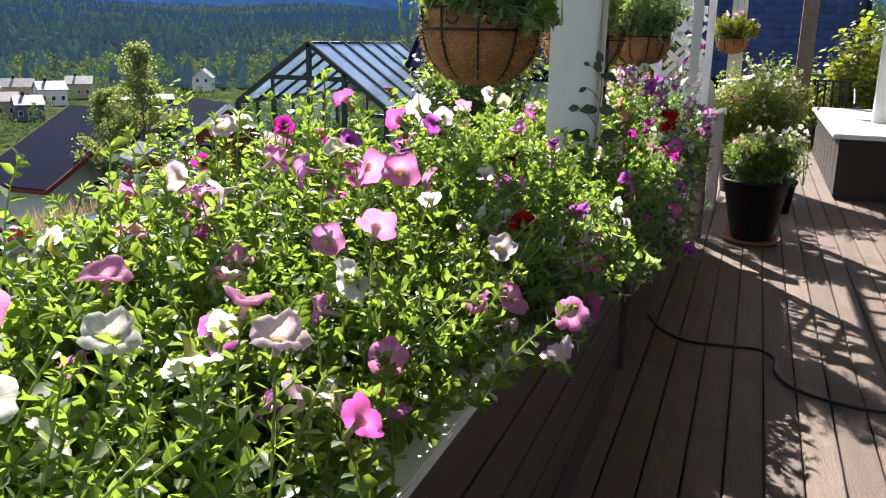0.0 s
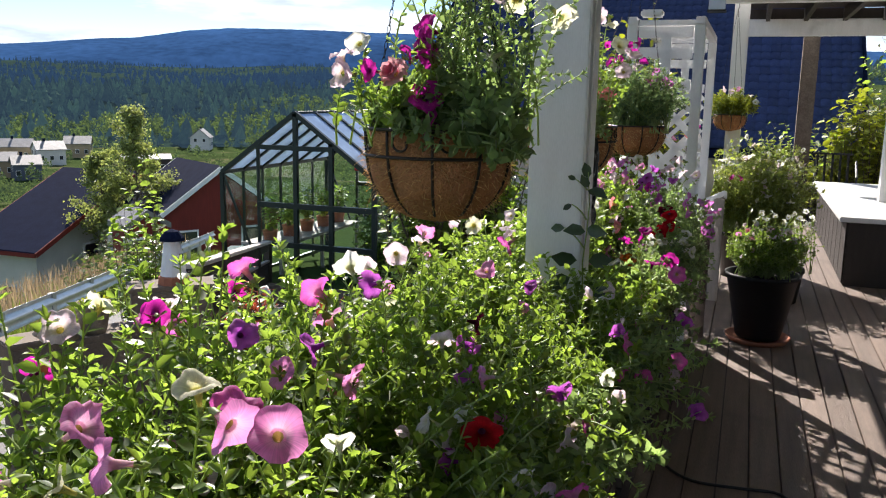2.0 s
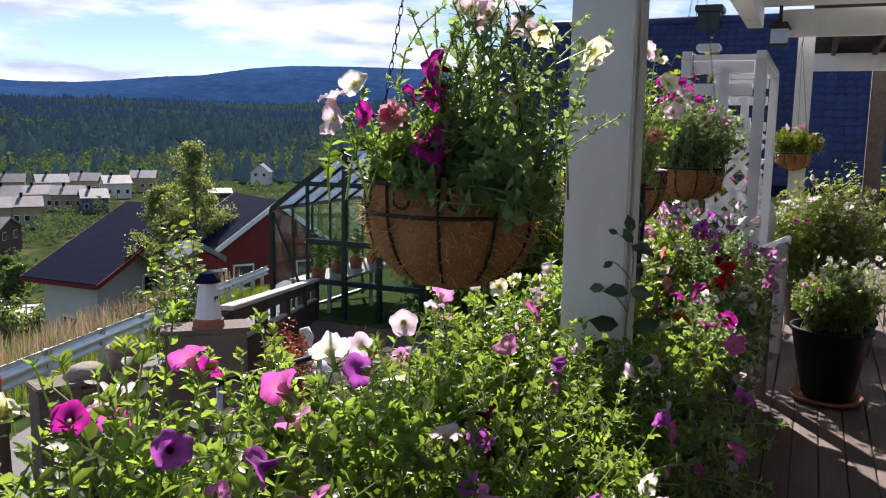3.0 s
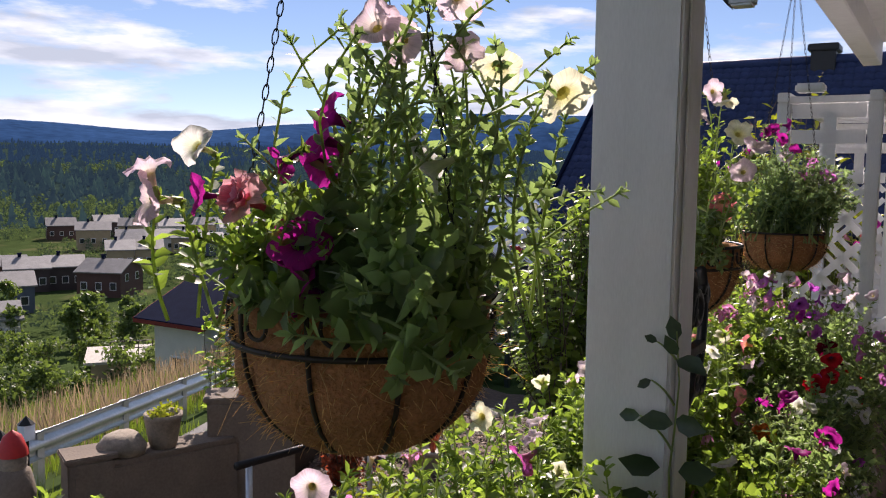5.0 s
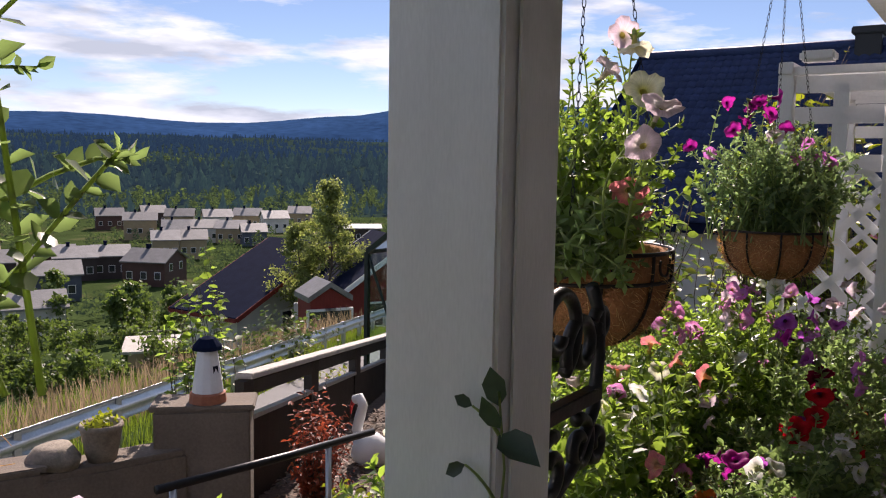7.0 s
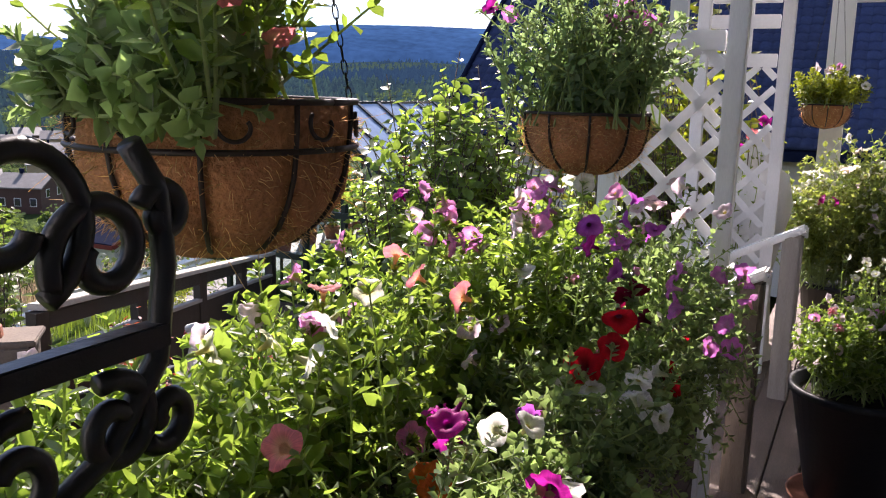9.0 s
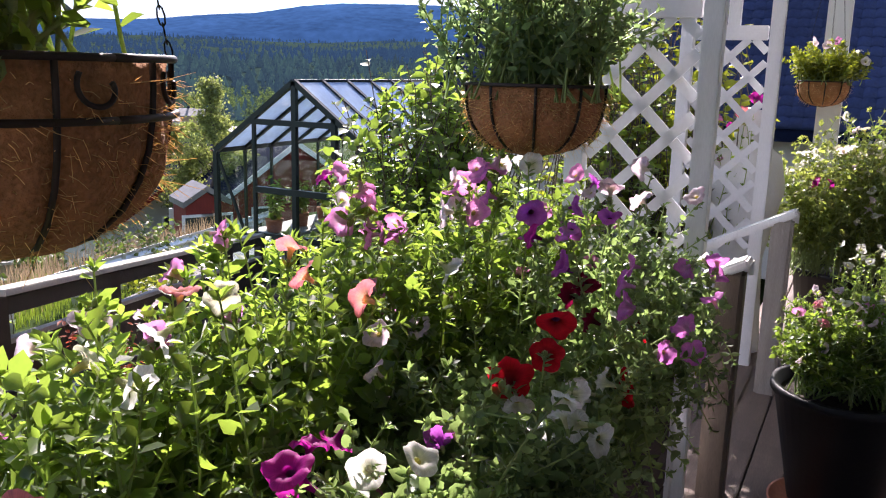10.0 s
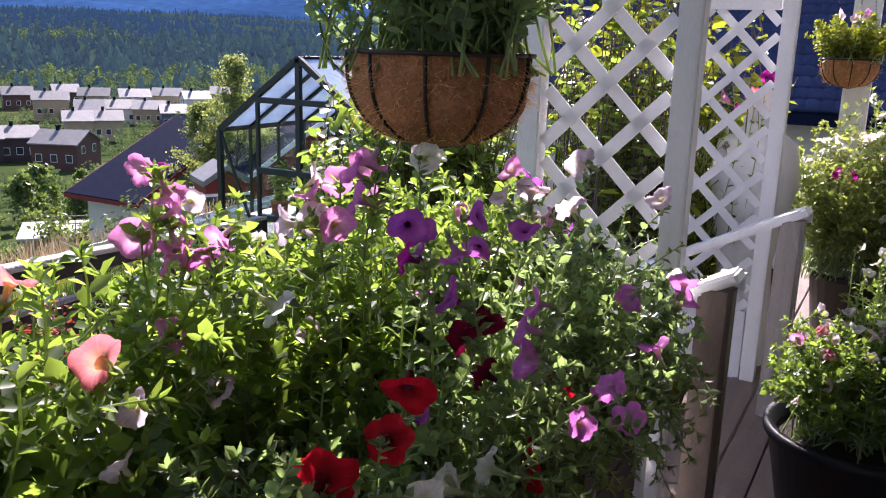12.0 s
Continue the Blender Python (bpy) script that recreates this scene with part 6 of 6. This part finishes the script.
def greenhouse():
    """Glazed gabled house with slim dark bars."""
    ob = thing("greenhouse", (-7.44, 15.4, -1.9), "glass greenhouse with slim dark green metal frame", "greenhouse")
    x0, x1, xr, y0, y1 = -8.94, -5.94, -7.44, 13.4, 17.4
    zb, ze, zr = -1.95, 0.18, 1.256
    F = lambda nm, a, b, w=0.05: part(nm, Geo().beam(a, b, w, w), M_GHFRAME, ob)
    for y in (y0, y1):
        F("rafter", (x0, y, ze), (xr, y, zr), 0.075)
        F("rafter", (x1, y, ze), (xr, y, zr), 0.075)
        for x in (x0, -8.19, xr, -6.75, x1):
            zt = ze + (zr - ze) * (1 - abs(x - xr) / 1.5)
            F("upright", (x, y, zb), (x, y, zt), 0.075 if x in (x0, x1, -6.75, xr) else 0.05)
        F("tie_bar", (-8.22, y, 0.66), (-6.72, y, 0.66), 0.08)
        F("mid_bar", (-8.19, y, -0.35), (x1, y, -0.35), 0.09)
        F("low_bar", (-8.19, y, -1.05), (x1, y, -1.05), 0.09)
        F("brace", (x0, y, ze), (-8.3, y, -1.3), 0.035)
    for x, z in ((x0, ze), (x1, ze), (xr, zr), (x0, zb + 0.1), (x1, zb + 0.1)):
        F("purlin", (x, y0, z), (x, y1, z), 0.07)
    for k in range(7):
        y = y0 + (y1 - y0) * k / 6
        for x in (x0, x1):
            F("roof_bar", (x, y, ze + 0.01), (xr, y, zr + 0.01), 0.07)
            F("side_bar", (x, y, zb), (x, y, ze), 0.04)
    for k in range(6):
        ya, yb = y0 + (y1 - y0) * k / 6 + 0.03, y0 + (y1 - y0) * (k + 1) / 6 - 0.03
        for x in (x0, x1):
            g = Geo().put([(x, ya, ze + 0.02), (x, yb, ze + 0.02), (xr, yb, zr + 0.02), (xr, ya, zr + 0.02), (x, ya, ze + 0.014), (x, yb, ze + 0.014), (xr, yb, zr + 0.014), (xr, ya, zr + 0.014)], [(0, 1, 2, 3), (7, 6, 5, 4), (0, 4, 5, 1), (2, 6, 7, 3)])
            part("roof_pane", g, M_POLY, ob)
            p = part("side_pane", Geo().box(x - 0.003, x + 0.003, ya, yb, zb + 0.15, ze - 0.04), M_GLASS, ob)
            p.visible_shadow = False
    for y in (y0, y1):
        for a, b in ((x0, -8.19), (-8.19, xr), (xr, -6.75), (-6.75, x1)):
            for z0, z1 in ((zb, -1.1), (-1.0, -0.4), (-0.3, 0.15)):
                p = part("front_pane", Geo().box(a + 0.04, b - 0.04, y - 0.003, y + 0.003, z0, z1), M_GLASS, ob)
                p.visible_shadow = False
    part("hanging_blind", Geo().box(-6.7, -6.1, 14.2, 14.23, 0.25, 0.5), M_REDPAINT, ob, "faded red cloth hung inside")
    sh = thing("staging", (-8.4, 15.3, -1.95), "slatted staging bench inside the greenhouse", "bench")
    part("top", Geo().box(-8.85, -8.0, 13.8, 17.2, -1.2, -1.15), M_GREYPOST, sh)
    for y in (13.9, 15.5, 17.1):
        part("leg", Geo().box(-8.1, -8.04, y, y + 0.06, -1.95, -1.2), M_GREYPOST, sh)
    for k in range(5):
        tub((-8.4, 14.1 + 0.7 * k), -1.15, 0.14, 0.22, M_TERRA, "terracotta pot on the greenhouse staging")
        shrub("pot_plant", (-8.4, 14.1 + 0.7 * k, -0.6), (0.22, 0.22, 0.34), 26, 9, 0.09, M_LEAF, "leafy plant in a greenhouse pot", 60 + k, z0=-0.95, stem_r=0.004)
    shrub("pot_plant", (-6.6, 15.0, -0.8), (0.45, 1.2, 0.8), 90, 10, 0.1, M_LEAF, "tomato plants inside the greenhouse", 70, z0=-1.9, stem_r=0.004)


greenhouse()


def guardrail():
    ob = thing("guardrail", (-8.9, 8.15, -1.9), "galvanised steel road guardrail on short posts", "guardrail")
    P = lambda s, dz=0, dw=0: Vector((-8.93 - 0.458 * s - 0.889 * dw, 8.08 + 0.889 * s - 0.458 * dw, -1.28 - 0.1062 * s + dz))
    prof = [(0.0, 0.0), (-0.05, -0.03), (-0.05, -0.09), (0.02, -0.13), (0.02, -0.18), (-0.05, -0.22), (-0.05, -0.28), (0.0, -0.31)]
    n = 8
    vs, fs = [], []
    steps = 24
    for i in range(steps + 1):
        s = -8.0 + 29.0 * i / steps
        for w, z in prof:
            vs.append(P(s, z, -w))
    fs = [(i * n + j, i * n + j + 1, i * n + n + j + 1, i * n + n + j) for i in range(steps) for j in range(n - 1)]
    r = part("beam", Geo().put(vs, fs), M_GALV, ob, smooth=True)
    so = r.modifiers.new("thickness", "SOLIDIFY")
    so.thickness = 0.006
    for k in range(14):
        p = P(-7.5 + 2.1 * k, -0.02, 0.06)
        part("post", Geo().box(p.x - 0.05, p.x + 0.05, p.y - 0.04, p.y + 0.04, p.z - 0.9, p.z), M_GALV, ob)


guardrail()


def blades(name, spots, h, width, m, label, seed, lean=0.35, plume=False):
    """A stand of grass: narrow bent blades."""
    rng = np.random.default_rng(seed)
    spots = np.asarray(spots, float)
    n = len(spots)
    ln = h * rng.uniform(0.5, 1.2, n)
    a = rng.uniform(0, 6.283, n)
    d = np.stack([np.cos(a), np.sin(a), np.zeros(n)], 1)
    bend = rng.uniform(0.05, lean, n)[:, None]
    w = width * rng.uniform(0.6, 1.3, n)[:, None]
    side = np.stack([-np.sin(a), np.cos(a), np.zeros(n)], 1)
    up = np.array([0, 0, 1.0])
    b0, b1, b2 = spots, spots + up * ln[:, None] * 0.55 + d * bend * ln[:, None] * 0.3, spots + up * ln[:, None] + d * bend * ln[:, None]
    wm = w * (0.8 if not plume else 1.6)
    V = np.stack([b0 - side * w * 0.5, b0 + side * w * 0.5, b1 + side * wm * 0.5, b1 - side * wm * 0.5, b2 + side * wm * 0.2, b2 - side * wm * 0.2], 1).reshape(-1, 3)
    k = (np.arange(n) * 6)[:, None]
    Fc = np.concatenate([k + np.array([[0, 1, 2, 3]]), k + np.array([[3, 2, 4, 5]])])
    ob = new(name, np_mesh(name, V, Fc, [m]))
    tagged(ob, label, "grass", "", "stuff")


def spots(n, s0, s1, w0, w1, seed):
    rng = random.Random(seed)
    out = []
    for i in range(n):
        s, w = rng.uniform(s0, s1), rng.uniform(w0, w1)
        x, y = -8.93 - 0.458 * s - 0.889 * w, 8.08 + 0.889 * s - 0.458 * w
        if noise.noise(Vector((x, y, 3)) * 0.9) > -0.25:
            out.append((x, y, height(x, y) - 0.02))
    return out


blades("dry_grass", spots(4600, -5, 20, 0.7, 4.0, 1), 0.85, 0.012, M_DRYGRASS, "tall dry seeding grass below the guardrail", 1, plume=True)
blades("verge_grass", spots(9000, -8, 20, -0.5, 0.9, 2), 0.22, 0.012, M_GRASSBLADE, "green grass verge along the road", 2)
blades("slope_grass", spots(15000, -6, 26, 0.8, 14, 3), 0.55, 0.02, M_GRASSBLADE, "rough green grass on the slope", 3)


def bed():
    """Garden bed between deck and wall: mulch chips, stones and low plants."""
    rng = np.random.default_rng(15)
    n = 16000
    x, y = rng.uniform(-6.2, -2.0, n), rng.uniform(4.5, 11.0, n)
    keep = np.array([road_w(a, b) < -1.8 for a, b in zip(x, y)])
    x, y = x[keep], y[keep]
    z = np.array([height(a, b) for a, b in zip(x, y)])
    P = np.stack([x, y, z + rng.uniform(0.02, 0.075, len(x))], 1)
    D = np.stack([rng.normal(0, 1, len(x)), rng.normal(0, 1, len(x)), rng.normal(0, 0.25, len(x))], 1)
    N = np.stack([rng.normal(0, 0.3, len(x)), rng.normal(0, 0.3, len(x)), np.ones(len(x))], 1)
    ob = new("bark_mulch", leaves_mesh("bark_mulch", P, D, N, rng.uniform(0.03, 0.085, len(x)), 0.6, [M_CHIP], rng, (FT, FF)))
    tagged(ob, "brown bark mulch and pebbles in the garden bed", "mulch", "", "stuff")


bed()
rng_s = random.Random(77)
stone_me = []
for k in range(4):
    g = Geo()
    bm = bmesh.new()
    bmesh.ops.create_icosphere(bm, subdivisions=2, radius=1)
    for v in bm.verts:
        v.co *= 1 + 0.28 * noise.noise(v.co * 1.4 + Vector((k * 7, 0, 0)))
        v.co.z *= 0.6
    me = bpy.data.meshes.new("stone")
    bm.to_mesh(me)
    bm.free()
    me.materials.append(M_STONETOP if k % 2 else M_STONE)
    stone_me.append(me)
for i in range(40):
    x, y = rng_s.uniform(-6.2, -2.6), rng_s.uniform(6.4, 11.5)
    if road_w(x, y) < -2.0:
        s = rng_s.uniform(0.05, 0.17)
        o = new("stone", stone_me[i % 4])
        o.matrix_world = pose(x, y, height(x, y) + s * 0.2, 0, 0, rng_s.uniform(0, 360)) @ Matrix.Diagonal((s, s * 1.2, s, 1))
        tagged(o, "rounded pale grey stone in the garden bed", "stone", "bed stones")


def swan():
    x, y, z = -4.85, 8.42, height(-4.85, 8.42)
    g = Geo()
    g.lathe([(0, 0.0), (0.13, 0.02), (0.19, 0.12), (0.17, 0.24), (0.08, 0.32), (0, 0.34)], (x, y, z), 18, 0)
    g.lathe([(0.0, 0.05), (0.10, 0.12), (0.04, 0.24), (0, 0.27)], (x + 0.22, y + 0.1, z + 0.05), 12, 0)
    g.tube([(x - 0.10, y, z + 0.22), (x - 0.17, y, z + 0.34), (x - 0.13, y, z + 0.48), (x - 0.10, y, z + 0.58), (x - 0.14, y, z + 0.65), (x - 0.20, y, z + 0.62)], 0.055, 10, 0, 0.045)
    g.tube([(x - 0.20, y, z + 0.62), (x - 0.24, y, z + 0.55), (x - 0.25, y, z + 0.47)], 0.03, 8, 1, 0.008)
    o = solid("swan_ornament", g, [M_WHITE, M_REDPAINT], "white garden goose ornament with a red beak", "ornament", smooth=True)
    o.data.transform(Matrix.Translation((-x, -y, -z)))
    o.location = (x, y, z)


swan()


def bed_soil():
    vs, fs, n = [], [], 46
    for i in range(n + 1):
        for j in range(n + 1):
            x, y = -7.6 + 6.4 * i / n, 2.5 + 10.3 * j / n
            vs.append((x, y, height(x, y) + 0.03 + 0.04 * noise.noise(Vector((x, y, 0)) * 3)))
    for i in range(n):
        for j in range(n):
            k = i * (n + 1) + j
            if road_w(vs[k][0], vs[k][1]) < -2.75:
                fs.append((k, k + n + 1, k + n + 2, k + 1))
    solid("garden_bed", Geo().put(vs, fs), M_MULCH, "dark brown bed of soil and bark", "bed", "structure", smooth=True)


bed_soil()

def cordyline(x, y, z, tall):
    """A rosette of narrow upright blades."""
    ob = thing("cordyline", (x, y, z), "red cordyline with narrow upright sword-like leaves in a pale pot", "plant")
    rng = random.Random(81)
    for k in range(24):
        a, lean = rng.uniform(0, 6.283), rng.uniform(0.04, 0.5) ** 1.2
        ln = tall * rng.uniform(0.65, 1.05)
        d = Vector((math.cos(a), math.sin(a), 0))
        s = Vector((-d.y, d.x, 0)) * 0.011
        vs, fs = [], []
        for i in range(7):
            t = i / 6
            p = Vector((x, y, z)) + d * (0.02 + ln * lean * t * (0.6 + 0.5 * t)) + Vector((0, 0, ln * t * (1 - 0.25 * lean * t)))
            w = s * (0.7 + 0.6 * t if t < 0.4 else 1.6 * (1 - t) + 0.02)
            vs += [p - w, p + d * -0.003, p + w]
        for i in range(6):
            fs += [(3 * i + j, 3 * i + j + 1, 3 * i + 4 + j, 3 * i + 3 + j) for j in range(2)]
        part("blade", Geo().put(vs, fs), M_REDLEAF, ob)


cordyline(-4.2, 8.3, height(-4.2, 8.3) + 0.2, 0.62)
tub((-4.2, 8.3), height(-4.2, 8.3), 0.16, 0.24, M_STONETOP, "pale pot holding a red cordyline")
shrub("barberry", (-4.45, 7.25, -0.55), (0.30, 0.30, 0.50), 110, 12, 0.055, M_REDLEAF, "red-tipped barberry bush in the garden bed", 82, z0=-1.08, stem_r=0.005, wid=0.5)
shrub("low_shrub", (-3.6, 6.6, -0.75), (0.4, 0.5, 0.3), 90, 10, 0.05, M_LEAF_YEL, "low green shrub in the garden bed", 83, z0=-1.0, stem_r=0.004)
shrub("low_shrub", (-2.6, 8.2, -0.8), (0.5, 0.6, 0.35), 90, 10, 0.05, M_LEAF, "low green shrub in the garden bed", 84, z0=-1.1, stem_r=0.004)
shrub("hop_vine", (-5.25, 6.75, 0.15), (0.24, 0.24, 0.95), 70, 13, 0.085, M_LEAF, "slender leafy climber beside the wall pillar", 85, z0=-1.2, stem_r=0.006)
shrub("shrub", (-13.2, 15.8, -2.6), (1.5, 1.5, 1.3), 160, 14, 0.12, M_LEAF_TREE, "rough bush on the slope below the road", 86, z0=-4.2)
shrub("shrub", (-11.5, 14.5, -2.7), (1.0, 1.0, 0.8), 120, 12, 0.1, M_LEAF_YEL, "pale green bush on the slope below the road", 87, z0=-3.6)


def tree(name, x, y, top, spread, seed, label, m, leaf=0.13, limbs=46, per=110, trunk=0.13, clump=0.17, low=0.22):
    """A tapered trunk, limbs and a crown of small leaves in uneven clumps."""
    rng = np.random.default_rng(seed)
    z = height(x, y) - 0.1
    h = top - z
    ob = thing(name, (x, y, z), label, "tree")
    sway = rng.normal(0, 0.05 * spread, (9, 2))
    tr = np.array([(sway[i, 0], sway[i, 1], h * 0.96 * i / 8) for i in range(9)])
    child("trunk", stems_mesh("trunk", tr[None], trunk, 0.015, [M_BARK]), ob)
    t = rng.uniform(low, 0.97, limbs)
    a = rng.uniform(0, 6.283, limbs)
    reach = spread * np.sin(np.clip(t, 0.05, 1) ** 0.75 * math.pi * 0.93 + 0.15) * rng.uniform(0.55, 1.15, limbs) + 0.15
    roots = np.stack([np.interp(t, np.linspace(0, 1, 9), tr[:, 0]), np.interp(t, np.linspace(0, 1, 9), tr[:, 1]), t * h * 0.95], 1)
    tips = roots + np.stack([np.cos(a) * reach, np.sin(a) * reach, reach * rng.uniform(0.25, 1.0, limbs)], 1)
    tips[:, 2] = np.minimum(tips[:, 2], h)
    lines = stalks(rng, roots, tips, sway=0.25)
    tagged(child("limb", stems_mesh("limb", lines, trunk * 0.25, 0.008, [M_BARK]), ob), kind="stuff")
    u = rng.uniform(0.25, 1.0, (limbs, per))
    i = np.clip((u * 6).astype(int), 0, 5)
    w = (u * 6 - i)[..., None]
    rows = np.arange(limbs)[:, None]
    P = lines[rows, i] * (1 - w) + lines[rows, i + 1] * w + rng.normal(0, clump * spread / 1.3, (limbs, per, 3))
    P = P.reshape(-1, 3)
    D = rng.normal(0, 1, P.shape) + np.array([0, 0, -0.6])
    N = rng.normal(0, 1, P.shape)
    child("crown", leaves_mesh("crown", P, D, N, leaf * rng.uniform(0.6, 1.4, len(P)), 0.8, [m], rng, (FT, FF)), ob)
    return ob


tree("birch_tree", -31.6, 38.0, 1.3, 2.2, 91, "tall sunlit birch tree with pale green crown", M_LEAF_BIRCH, per=230, limbs=62, leaf=0.15, clump=0.105, trunk=0.2, low=0.12)
tree("birch_tree", -33.3, 37.4, -1.4, 1.8, 92, "shorter birch with pale green crown", M_LEAF_BIRCH, per=220, limbs=48, leaf=0.15, clump=0.11, trunk=0.16, low=0.12)
rng_t = random.Random(31)
for i in range(58):
    az, r = (rng_t.uniform(46, 68), rng_t.uniform(85, 140)) if i < 16 else (rng_t.uniform(48, 72), rng_t.uniform(48, 110))
    x, y = polar(az, r)
    h = rng_t.uniform(3.5, 6.5) if i < 16 else rng_t.uniform(1.6, 4.2)
    tree("garden_tree", x, y, height(x, y) + h, h * (0.32 if i < 16 else 0.55), 500 + i, "rounded green garden tree between the houses", M_LEAF_TREE, leaf=0.5 if i < 16 else 0.3, limbs=26, per=46 if i < 16 else 36, trunk=0.2 if i < 16 else 0.1, low=0.22 if i < 16 else 0.02)


def garden_rail():
    ob = thing("pipe_handrail", (-3.5, 5.9, -0.95), "dark pipe handrail beside the garden steps", "handrail")
    part("rail", Geo().tube([(-3.5, 5.0, 0.0), (-3.5, 5.9, -0.085), (-3.5, 6.75, -0.15)], 0.025, 8), M_IRON, ob, smooth=True)
    for y, z in ((5.1, -0.02), (6.3, -0.12)):
        part("post", Geo().tube([(-3.5, y, -1.0), (-3.5, y, z)], 0.02, 8), M_GALV, ob, smooth=True)


garden_rail()
for x, y in ((-5.35, 4.72), (-5.5, 5.0)):
    ob = thing("garden_lantern", (x, y, height(x, y)), "small dark post lantern beside the wall", "lamp", "garden lanterns")
    z = -0.2
    part("stake", Geo().tube([(x, y, height(x, y) - 0.1), (x, y, z)], 0.015, 6), M_IRON, ob)
    part("glass", Geo().box(x - 0.04, x + 0.04, y - 0.04, y + 0.04, z, z + 0.11), M_POLY, ob)
    part("cap", Geo().lathe([(0.0, 0.17), (0.06, 0.11), (0.0, 0.108)], (x, y, z), 8), M_IRON, ob)
